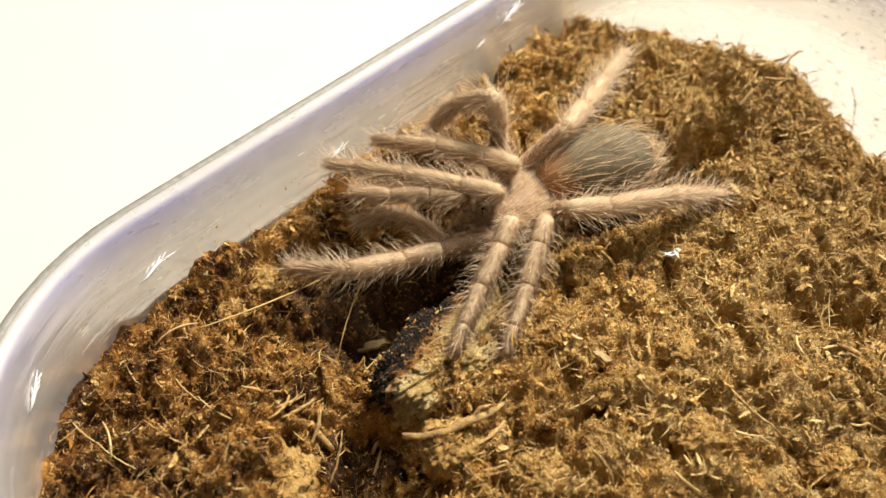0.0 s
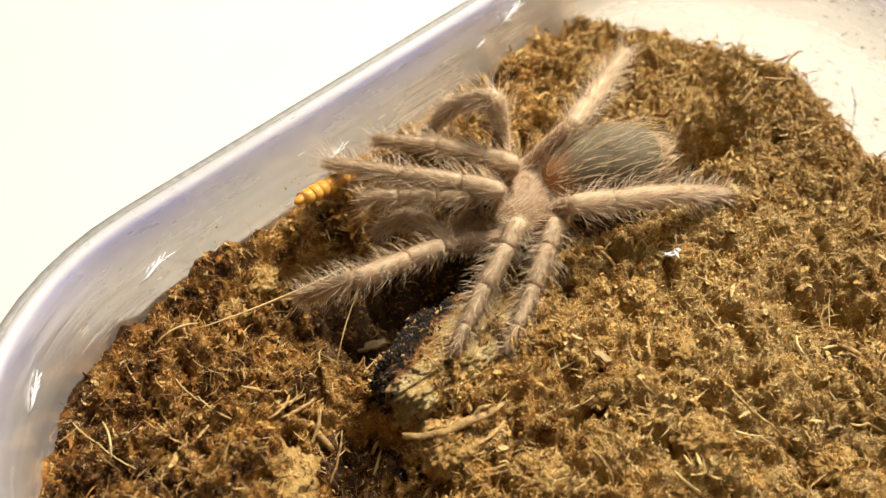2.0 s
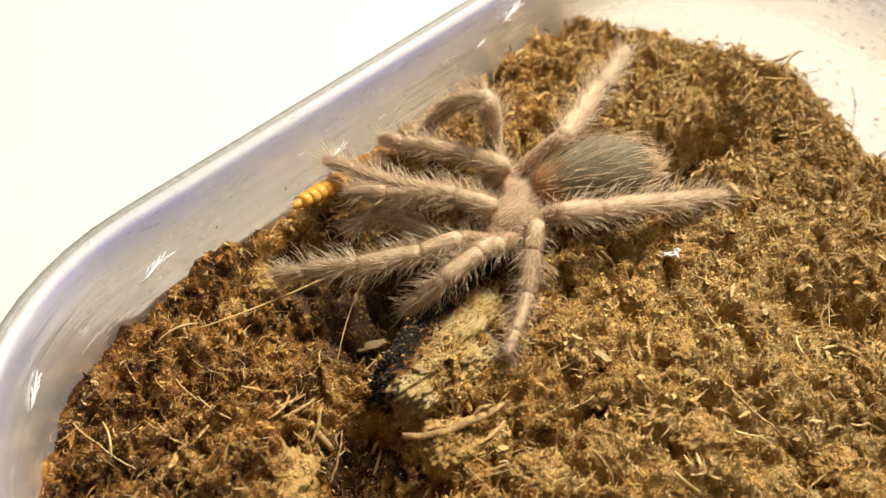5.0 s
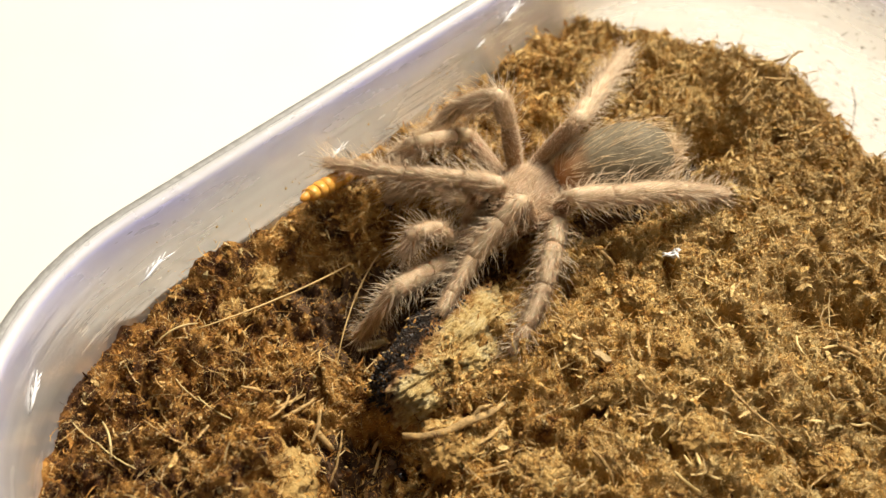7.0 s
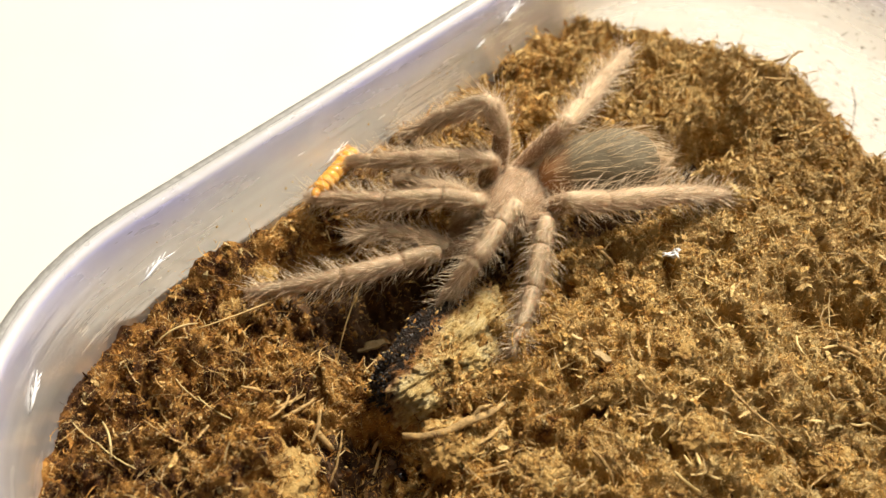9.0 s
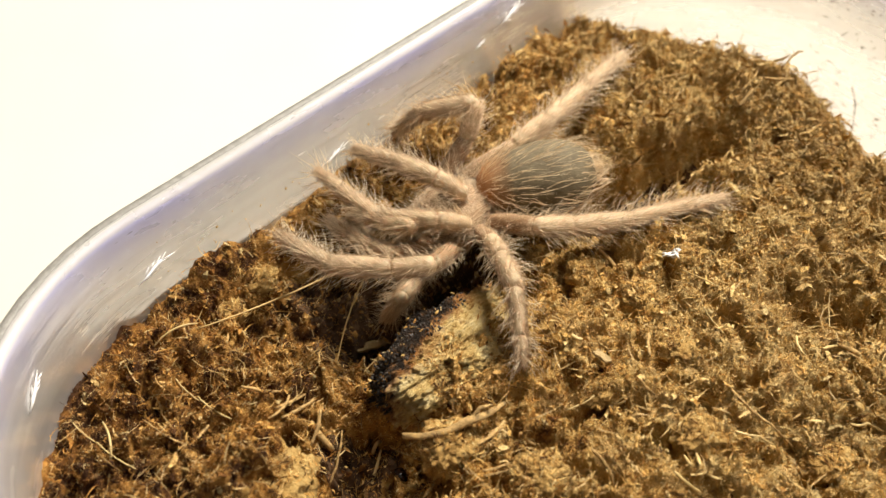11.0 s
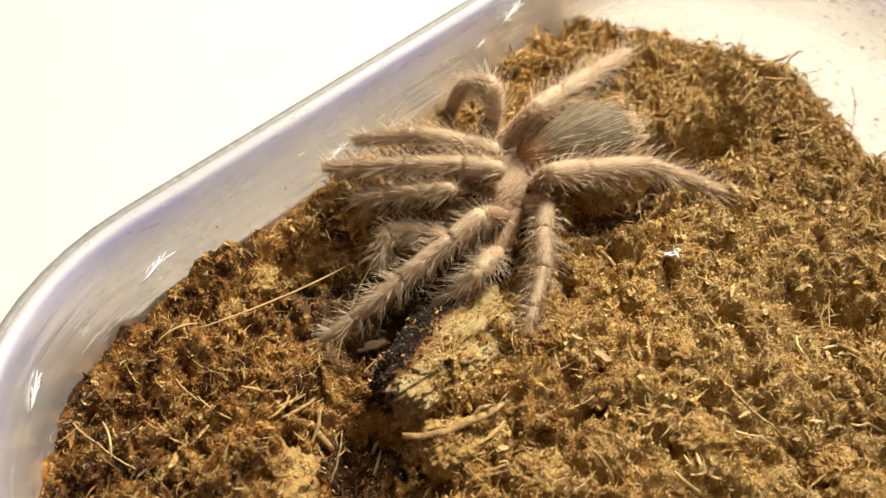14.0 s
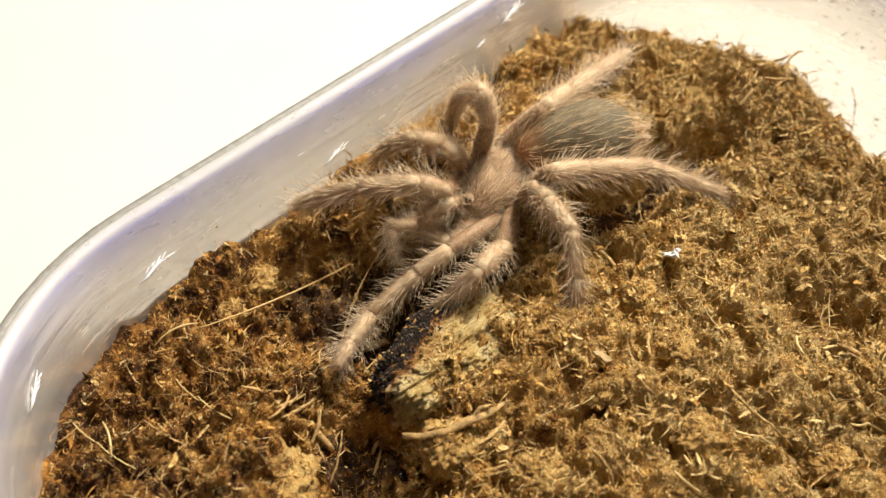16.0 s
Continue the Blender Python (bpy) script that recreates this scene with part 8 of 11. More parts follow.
    walk(leg_joints["left 1"][4], [
        (0, pose(.03005, -.00735, .00072, -17.3, 29.6, -66.5)), (.5, pose(.03091, -.00454, .00115, -13.7, 32.8, -59.7)),
        (1, pose(.03127, -.00139, .00077, -8.1, 39.8, -50.9)), (1.5, pose(.03131, -.00137, .00048, -8.7, 39.4, -51.9)),
        (2, pose(.03133, -.0015, .00015, -9, 39.8, -52.4)), (2.5, pose(.03132, -.00178, -.00005, -8.4, 41.7, -51.5)),
        (3, pose(.02896, -.00767, .00297, -14.6, 28.8, -64.1)), (3.2, pose(.02791, -.00945, .00462, -11.8, 8.5, -50.5)),
        (3.5, pose(.02709, -.00974, .00483, -12.7, 5.2, -58.7)), (4, pose(.02674, -.01055, .00496, -14.4, 11.1, -67.6)),
        (5.15, pose(.02969, -.00329, .00515, -7.5, 16.5, -39.4)), (6.3, pose(.02939, .00546, .0053, 1.4, 18.1, -10.1)),
        (6.4, pose(.02991, .00866, .00741, 1.1, 24.3, -10.8)), (6.5, pose(.02862, .00949, .00626, -2.8, 38.1, -17.7)),
        (6.75, pose(.02841, .00987, .00396, -7.7, 46.1, -25)), (7, pose(.02723, .00858, .00136, -1.4, 46.7, -16.3)),
        (7.5, pose(.02725, .00851, .0013, -1.5, 46.9, -16.4)), (8, pose(.02727, .00845, .00123, -1.6, 47, -16.6)),
        (8.25, pose(.02728, .00841, .0012, -1.6, 47.1, -16.6)), (8.5, pose(.02729, .00838, .00117, -1.7, 47.2, -16.7)),
        (8.67, pose(.02956, .00571, .00193, -10.5, 43.8, -29)), (8.83, pose(.03281, .00092, .00448, -10.7, 15.7, -29.4)),
        (9, pose(.03461, -.00428, .00391, -10.1, -4.1, -23.2)), (9.1, pose(.03346, -.00454, .00368, -11.2, 13.7, -36.5)),
        (9.2, pose(.03115, -.00421, .00354, -17.2, 30.8, -52)), (10.25, pose(.02748, -.00706, .00419, -76.1, 27.5, -73.7)),
        (11.3, pose(.01998, -.00845, .00382, -85.8, 21.1, -93.7)), (12, pose(.02136, -.00677, .0058, -82.5, 18.9, -84.5)),
        (12.5, pose(.02158, -.00854, .00548, -84.8, 15.6, -91.3)), (13, pose(.01885, -.00839, .00175, -89, 26, -106.7)),
        (13.2, pose(.02005, -.00505, .00171, -88.6, 50.7, -106)), (13.3, pose(.02122, -.00184, .0004, -75.1, 49.6, -88.4)),
        (13.4, pose(.02027, .00158, -.00165, -63.2, 46, -72.4)), (13.5, pose(.02139, .00271, -.00182, -52.8, 41.5, -57.1)),
        (13.7, pose(.02603, .0031, -.00059, -38.1, 40, -32.3)), (14, pose(.03062, .0013, .00397, -29.6, 13.3, -15.2)),
        (14.25, pose(.03247, .00459, .00648, -37.3, 31.9, -33)), (14.5, pose(.03143, .00787, .00805, -54.7, 47, -58.7)),
        (15, pose(.03217, .00464, .00712, -56.7, 44.4, -61.5)), (15.5, pose(.03188, .00822, .00872, -65.5, 23.7, -76.5)),
        (15.67, pose(.03325, .00869, .00973, -57.3, 4.5, -47.8)), (15.83, pose(.03253, .00877, .01108, -68.4, -30.2, 6.7)),
        (16, pose(.03053, .00826, .01114, -91, -37.8, 46.6)),])
    walk(leg_joints["left 2"][0], [
        (0, pose(.001, .0051, -.001, 23.9, -62.4, 27.6)), (.5, pose(.001, .0051, -.001, 20.9, -63.2, 31.3)), (1, pose(.001, .0051, -.001, 5.6, -62.6, 49.1)),
        (1.5, pose(.001, .0051, -.001, 6.7, -62.1, 47.9)), (2, pose(.001, .0051, -.001, 7.9, -61.5, 46.5)), (2.5, pose(.001, .0051, -.001, 8.9, -61, 45.3)),
        (3, pose(.001, .0051, -.001, 19, -69, 33.6)), (3.1, pose(.001, .0051, -.001, 53.6, -78.8, -2.4)), (3.2, pose(.001, .0051, -.001, 49, -73, 2.1)),
        (3.35, pose(.001, .0051, -.001, 34.2, -56.1, 17.3)), (3.5, pose(.001, .0051, -.001, 29.1, -38.6, 22.9)), (4, pose(.001, .0051, -.001, 30, -32.6, 21.2)),
        (5.15, pose(.001, .0051, -.001, 18.8, -50.9, 35.2)), (6.3, pose(.001, .0051, -.001, -54.5, -81.8, 111.9)), (6.4, pose(.001, .0051, -.001, -64.1, -81.7, 122)),
        (6.5, pose(.001, .0051, -.001, -59.1, -81.3, 117)), (6.75, pose(.001, .0051, -.001, -15, -80.1, 71.6)), (7, pose(.001, .0051, -.001, -56.3, -85.5, 113.5)),
        (8.5, pose(.001, .0051, -.001, -51.3, -85.9, 108.2)), (8.67, pose(.001, .0051, -.001, 22.9, -82.7, 32.2)), (8.83, pose(.001, .0051, -.001, 79.7, -81.3, -27)),
        (9, pose(.001, .0051, -.001, 12, -81.2, 42.1)), (9.1, pose(.001, .0051, -.001, 12.6, -67.1, 44.1)), (9.2, pose(.001, .0051, -.001, 11.7, -56.8, 47.1)),
        (9.9, pose(.001, .0051, -.001, 31.3, -33.5, 17.5)), (10.6, pose(.001, .0051, -.001, 32.4, 1, -6.5)), (11.3, pose(.001, .0051, -.001, 7.1, 49.4, -54)),
        (12, pose(.001, .0051, -.001, 18.6, 39.6, -36.3)), (12.5, pose(.001, .0051, -.001, 19.6, 38.3, -35.5)), (13, pose(.001, .0051, -.001, 13.9, 48.4, -40.5)),
        (13.1, pose(.001, .0051, -.001, 30, 11.9, -8.2)), (13.2, pose(.001, .0051, -.001, 30.6, 2.4, -.1)), (13.3, pose(.001, .0051, -.001, 29.7, -9.8, 26.8)),
        (13.4, pose(.001, .0051, -.001, 23.1, -19.8, 55.5)), (13.5, pose(.001, .0051, -.001, 20.8, -36.9, 58)), (13.7, pose(.001, .0051, -.001, 29.8, -12.5, 29.8)),
        (14, pose(.001, .0051, -.001, 30.5, .2, 16.4)), (14.5, pose(.001, .0051, -.001, 30.8, -2.9, 30.5)), (15, pose(.001, .0051, -.001, 31.4, -2.6, 22.6)),
        (15.5, pose(.001, .0051, -.001, 29.2, -14, 33.5)), (16, pose(.001, .0051, -.001, 25.3, -23.9, 44)),])
    walk(leg_joints["left 2"][1], [
        (0, pose(.00426, .0068, .00603, .5, 9.1, 34.5)), (.5, pose(.00405, .00696, .00608, 1.2, 7.7, 37.7)), (1, pose(.00339, .00786, .00604, .9, 6.8, 35.7)),
        (1.5, pose(.00349, .00785, .00601, .9, 7, 35.6)), (2, pose(.00361, .00785, .00597, .9, 7.1, 35.4)), (2.5, pose(.0037, .00783, .00594, .8, 7.3, 35.1)),
        (3, pose(.00336, .00667, .0064, .4, 8.2, 34.4)), (3.1, pose(.00254, .00504, .00678, -.3, -1.9, 34.9)),
        (3.2, pose(.00332, .00518, .00658, -2.2, -30.2, 39.5)), (3.35, pose(.00522, .00641, .00558, 4.4, -19.1, 19.7)),
        (3.5, pose(.00671, .00751, .00395, 6.4, -6.1, 2.5)), (4, pose(.00723, .00752, .00328, 5.2, 27.2, -37.8)),
        (5.15, pose(.00509, .00798, .00515, 1.1, -28.6, 11.2)), (6.3, pose(.00058, .00615, .00685, -9.6, -26, 28.8)),
        (6.4, pose(.00039, .00607, .00685, -10.8, -21.9, 30.3)), (6.5, pose(.00046, .00617, .00684, -12.2, -19.9, 32.6)),
        (6.75, pose(.00143, .00639, .00681, -10.5, -3.3, 22.3)), (7, pose(.00075, .00567, .00691, -10.8, 12.8, 15.4)),
        (8.5, pose(.00082, .00564, .00691, -10.8, 13.9, 14.4)),
        (8.67, pose(.00185, .00564, .00687, -11.6, 7.1, 18.8)), (8.83, pose(.00207, .00455, .00684, -14.7, 6.7, 21.6)),
        (9, pose(.0019, .00591, .00684, -15.3, -8.2, 25.6)), (9.1, pose(.00321, .00725, .00631, -17.4, 9.6, 2.2)),
        (9.2, pose(.00396, .00828, .00563, -22.6, 10.7, -10.2)), (9.9, pose(.00731, .00708, .00338, -23.4, -5.4, -3)),
        (10.6, pose(.00888, .0042, -.00114, -38.2, -42.4, 26.3)), (11.3, pose(.00403, .00093, -.00703, -36.9, -28.3, 20.9)),
        (12, pose(.00593, .00149, -.00606, -39.6, -29.7, 23.4)), (12.5, pose(.00606, .00149, -.00592, -37.2, -27.4, 19.5)),
        (13, pose(.005, .00168, -.00693, -31.3, -30.6, 15.1)), (13.1, pose(.00868, .004, -.00264, 12.4, -40.5, -53.5)),
        (13.2, pose(.00892, .00509, -.00134, 3.2, 10.4, -87.3)), (13.3, pose(.00798, .00862, .00035, -2.4, -17.3, -69.9)),
        (13.4, pose(.00523, .01125, .00168, -18.9, -43, -46.2)), (13.5, pose(.00437, .01048, .00376, -51.6, -39.8, -3.8)),
        (13.7, pose(.00772, .00894, .00071, -75.8, -38.7, 29.9)), (14, pose(.00861, .00735, -.00102, -75.7, -48.7, 30)),
        (14.5, pose(.00783, .00912, -.0006, -74.5, -50.8, 28.4)), (15, pose(.00832, .00814, -.00064, -71.2, -50.4, 24.2)),
        (15.5, pose(.00742, .00934, .00092, -76.8, -53.6, 31.3)), (16, pose(.00621, .01014, .00221, -83.4, -56.7, 39.5)),])
    walk(leg_joints["left 2"][2], [
        (0, pose(.00766, .00914, .00536, -3.4, 9.8, 28.4)), (.5, pose(.00733, .00949, .00552, -3.2, 8.4, 31.6)), (1, pose(.00676, .01028, .00554, -3.5, 7.9, 30.2)),
        (1.5, pose(.00686, .01026, .0055, -3.5, 8.2, 30.1)), (2, pose(.00699, .01025, .00545, -3.5, 8.5, 30)), (2.5, pose(.00709, .01022, .00541, -3.5, 8.8, 30.1)),
        (3, pose(.00678, .009, .00581, -3.3, 11.7, 31.6)), (3.1, pose(.00596, .00743, .00691, -3.9, 6.1, 31.2)),
        (3.2, pose(.00611, .00748, .00869, -5.4, -25.3, 37.4)), (3.35, pose(.00894, .00774, .00695, -2.1, -10.8, 19.8)),
        (3.5, pose(.01086, .00769, .00439, -3.4, 4.5, 3.8)), (4, pose(.01016, .00524, .00136, -4.1, 11.2, -6.4)), (5.15, pose(.00869, .0087, .00715, -6, -10.2, 14.7)),
        (6.3, pose(.00387, .00796, .00868, -11.3, -14.6, 29.8)), (6.4, pose(.00374, .00803, .00841, -11.5, -11.7, 29.7)),
        (6.5, pose(.00377, .00829, .00826, -11.4, -5.6, 27.8)), (6.75, pose(.00529, .00798, .00706, -12.1, 5, 23.8)),
        (7, pose(.00468, .00675, .00598, -12.8, 14.4, 20.1)), (8.5, pose(.00475, .00665, .0059, -12.8, 15.6, 19.5)),
        (8.67, pose(.00578, .00698, .00635, -12.9, 12.4, 21.9)), (8.83, pose(.00593, .00608, .00635, -14.9, 14.5, 22)),
        (9, pose(.00563, .0077, .00743, -14.6, -3, 27.6)), (9.1, pose(.00733, .0074, .00561, -17.2, 12.5, 2)),
        (9.2, pose(.008, .00755, .00485, -21.2, 9.4, -10.1)), (9.9, pose(.01146, .00687, .00377, -21.4, 2.2, -2.1)),
        (10.6, pose(.01164, .00556, .00168, -27, -14.9, 20.5)), (11.3, pose(.00747, .00225, -.00504, -30.5, -24.2, 29.8)),
        (12, pose(.00926, .00293, -.00399, -33.3, -28.6, 36.3)), (12.5, pose(.00956, .00273, -.00399, -32.4, -28.3, 34.2)),
        (13, pose(.00847, .00261, -.0048, -27.6, -27.2, 23.5)), (13.1, pose(.01057, .00145, .00007, -23.5, 12.4, 51.5)),
        (13.2, pose(.00912, .00098, -.00209, 5.3, 49, 85.2)), (13.3, pose(.00935, .00488, .00159, -2.8, 26.1, 67.9)),
        (13.4, pose(.00734, .00904, .00453, -3, 1.8, 56.6)), (13.5, pose(.00757, .01027, .00643, -3.6, 3.2, 46.6)),
        (13.7, pose(.01055, .01057, .00332, 3, -26.5, 32.9)), (14, pose(.01099, .00872, .00212, 6.2, -40, 27.8)),
        (14.5, pose(.01015, .01037, .00264, 6.2, -42.3, 27.8)), (15, pose(.01075, .00923, .00258, 9.5, -41.6, 22.8)),
        (15.5, pose(.00954, .01063, .00428, 4.7, -44.6, 29.7)), (16, pose(.00798, .01159, .00571, -.5, -47.4, 36.8)),])
    walk(leg_joints["left 2"][3], [
        (0, pose(.01331, .01219, .00426, .9, 5.9, 33.3)), (.5, pose(.01282, .01287, .00456, .8, 5.1, 36.4)), (1, pose(.01233, .01352, .00465, .7, 5.1, 34.9)),
        (1.5, pose(.01243, .0135, .00457, .7, 5.8, 34.8)), (2, pose(.01256, .01347, .00449, .6, 6.5, 34.5)), (2.5, pose(.01266, .01344, .0044, .6, 7.1, 34.3)),
        (3, pose(.01221, .01234, .00449, .9, 4, 34.7)), (3.1, pose(.0115, .01078, .00622, -4.9, 23.1, 28.4)),
        (3.2, pose(.01078, .01106, .01147, -58.9, 71.1, -32.9)), (3.35, pose(.01496, .00991, .00817, -42.9, 46.1, -17.9)),
        (3.5, pose(.01734, .00813, .00387, -37.4, 20.3, -12.8)), (4, pose(.01651, .00453, .0001, -41.8, 36.3, -23.5)),
        (5.15, pose(.01489, .01032, .0083, -47.4, 52.4, -32.6)), (6.3, pose(.00934, .01109, .01033, -31.4, 60, -15.8)),
        (6.4, pose(.00928, .01119, .00973, -12, 37.7, 12.6)), (6.5, pose(.0095, .01131, .0089, -8.9, 14.1, 26)),
        (6.75, pose(.01123, .01059, .00649, -11.5, 8.3, 29.4)), (7, pose(.0106, .00892, .00435, -14.5, -1.8, 38.1)),
        (8.5, pose(.01066, .00875, .00416, -14.3, -.8, 37.3)), (8.67, pose(.01168, .00935, .00495, -16, 13.1, 28.8)),
        (8.83, pose(.01178, .00844, .00473, -21.4, 20.5, 23.1)), (9, pose(.01139, .01072, .00778, -39.8, 44.3, -5.8)),
        (9.1, pose(.01368, .00763, .0042, -36.3, 16.3, 1.1)), (9.2, pose(.01433, .00643, .00379, -36.7, 10.2, -6.8)),
        (9.9, pose(.01797, .00663, .00352, -37.5, 24, -11.9)), (10.6, pose(.01754, .00776, .00336, -54.4, 56.9, -40.6)),
        (11.3, pose(.01262, .0052, -.00237, -95.8, 65.5, -87.5)), (12, pose(.01386, .00631, -.00087, -82.1, 64, -72.7)),
        (12.5, pose(.01431, .00594, -.00091, -85.3, 64.5, -76.2)), (13, pose(.01378, .00492, -.00182, -95.2, 66, -87)),
        (13.1, pose(.01453, .00643, -.00133, -26.4, 24.4, -7.1)), (13.2, pose(.00947, .00524, -.00701, -26.4, -30.1, 16.3)),
        (13.3, pose(.01155, .0103, -.00127, -24, 22, -5.9)), (13.4, pose(.01092, .01448, .00433, -66.5, 66.5, -61)),
        (13.5, pose(.01204, .01499, .00607, -57.5, 64, -51.1)), (13.7, pose(.01545, .01374, .00623, -54.9, 55.2, -48.4)),
        (14, pose(.01541, .01105, .00631, -45.1, 44.7, -36.2)), (14.5, pose(.01441, .01262, .00702, -38.5, 35.8, -26.1)),
        (15, pose(.01524, .01112, .00691, -38.1, 32.2, -25.3)), (15.5, pose(.01357, .01293, .00885, -36.3, 29.5, -21.8)),
        (16, pose(.01151, .01423, .0105, -34.9, 25.4, -18.8)),])
    walk(leg_joints["left 2"][4], [
        (0, pose(.01849, .01559, .00362, 1.6, 6.2, 35.9)), (.5, pose(.01781, .01655, .00401, 1.8, 5.4, 38.9)), (1, pose(.01742, .01707, .0041, 1.7, 5.2, 37.6)),
        (1.5, pose(.01752, .01704, .00395, 1.7, 5.8, 37.3)), (2, pose(.01766, .01698, .00378, 1.6, 6.5, 36.9)), (2.5, pose(.01777, .01693, .00363, 1.6, 7, 36.6)),
        (3, pose(.01732, .01588, .00405, 1.8, 3.4, 38.5)), (3.1, pose(.01654, .0135, .00378, -8, 31.4, 25.8)),
        (3.2, pose(.01248, .00997, .00557, -75.8, 67.8, -49.2)), (3.35, pose(.01908, .00858, .00369, -51.3, 44.7, -23.8)),
        (3.5, pose(.02304, .00683, .00171, -43.1, 19.3, -13.9)), (4, pose(.02111, .00252, -.0036, -49.2, 37.7, -28.6)),
        (5.15, pose(.01809, .00828, .00336, -53.8, 51.7, -36)), (6.3, pose(.01233, .01024, .00493, -47, 61.7, -29.5)),
        (6.4, pose(.01409, .01226, .00592, -19.5, 43.2, 7.7)), (6.5, pose(.01493, .01396, .00737, -13.3, 20.4, 24.3)),
        (6.75, pose(.0166, .01362, .00559, -14.5, 7.1, 32.3)), (7, pose(.0155, .01277, .00455, -18.9, -15.7, 48.6)),
        (8.5, pose(.01562, .01252, .00424, -18.8, -15.5, 48.5)), (8.67, pose(.01699, .01228, .00353, -19, 10.8, 34.9)),
        (8.83, pose(.01715, .01073, .00255, -24.7, 31.3, 25.4)), (9, pose(.01583, .01027, .00343, -58.3, 59.9, -17.2)),
        (9.1, pose(.01966, .00775, .00245, -43.8, 23.2, -.7)), (9.2, pose(.02041, .00571, .00269, -41.2, 8, -6.1)),
        (9.9, pose(.02353, .00545, .00099, -42.7, 18.6, -15.7)), (10.6, pose(.02013, .00555, -.00186, -64, 48.4, -54.3)),
        (11.3, pose(.01273, .00261, -.00804, -84.8, 62.6, -81.6)), (12, pose(.01468, .00371, -.00647, -73.7, 60.7, -68)),
        (12.5, pose(.01494, .00334, -.00653, -76.4, 61.3, -71.2)), (13, pose(.01392, .00239, -.00752, -85.8, 62.8, -82.4)),
        (13.1, pose(.02016, .00572, -.0039, -53, 16, -45.1)), (13.2, pose(.01464, .00676, -.00388, -48.3, -27.6, -18.3)),
        (13.3, pose(.0173, .0097, -.0036, -38.6, 16.9, -32.2)), (13.4, pose(.01213, .01231, -.00138, -49.1, 59.8, -57.2)),
        (13.5, pose(.01376, .01286, .00047, -43, 59.2, -50.1)), (13.7, pose(.0178, .01108, .00111, -44.4, 54.4, -51.9)),
        (14, pose(.01898, .00843, .00192, -45.4, 50.1, -53.2)), (14.5, pose(.01895, .0104, .00338, -37, 43.3, -41.5)),
        (15, pose(.02, .00886, .00359, -36, 40.4, -40)), (15.5, pose(.0186, .01092, .00578, -31.8, 36.8, -33.1)),
        (16, pose(.01684, .01242, .00783, -28.7, 31.7, -27.6)),])
    walk(leg_joints["left 3"][0], [
        (0, pose(-.0012, .0051, -.001, 41.6, -56.3, 71.6)), (.5, pose(-.0012, .0051, -.001, 35.1, -55.8, 80.6)), (1, pose(-.0012, .0051, -.001, 27.7, -50.5, 91)),
        (1.5, pose(-.0012, .0051, -.001, 28.5, -50.3, 90.1)), (2, pose(-.0012, .0051, -.001, 29.3, -50.2, 88.8)), (2.5, pose(-.0012, .0051, -.001, 30, -50.1, 87.8)),
        (3, pose(-.0012, .0051, -.001, 36.8, -51.9, 78.6)), (3.2, pose(-.0012, .0051, -.001, 42.5, -55.3, 70.4)), (3.5, pose(-.0012, .0051, -.001, 43.8, -57.5, 68.7)),
        (4, pose(-.0012, .0051, -.001, 40.1, -60.5, 73.8)), (6.3, pose(-.0012, .0051, -.001, 34.1, -49.8, 81.7)), (6.5, pose(-.0012, .0051, -.001, 26.3, -44.4, 96.7)),
        (7, pose(-.0012, .0051, -.001, 23.9, -46.5, 100.7)), (8.5, pose(-.0012, .0051, -.001, 24.4, -46.8, 99.8)), (9, pose(-.0012, .0051, -.001, 35.9, -53, 81.8)),
        (9.2, pose(-.0012, .0051, -.001, 34.1, -59, 83.5)), (10.25, pose(-.0012, .0051, -.001, 44.5, -44.6, 69.8)),
        (11.3, pose(-.0012, .0051, -.001, 50.4, -40.6, 61.2)), (12, pose(-.0012, .0051, -.001, 44.8, -37.8, 70.4)),
        (12.5, pose(-.0012, .0051, -.001, 49.4, -43.1, 63.3)), (13, pose(-.0012, .0051, -.001, 69.9, -38.9, 35.4)),
        (13.2, pose(-.0012, .0051, -.001, 67.9, -29.5, 38.2)), (13.3, pose(-.0012, .0051, -.001, 57.4, -38, 60.1)),
        (13.4, pose(-.0012, .0051, -.001, 42.4, -41.7, 85.9)), (13.5, pose(-.0012, .0051, -.001, 44.4, -36.8, 82.6)),
        (13.7, pose(-.0012, .0051, -.001, 54.6, -36.1, 66.7)), (14, pose(-.0012, .0051, -.001, 52.2, -43.2, 70.4)),
        (14.5, pose(-.0012, .0051, -.001, 39.6, -48.7, 88.6)), (15, pose(-.0012, .0051, -.001, 53.7, -56.4, 71.2)),
        (15.5, pose(-.0012, .0051, -.001, 39.2, -59.6, 88.6)), (16, pose(-.0012, .0051, -.001, 22.8, -61, 107.8)),])
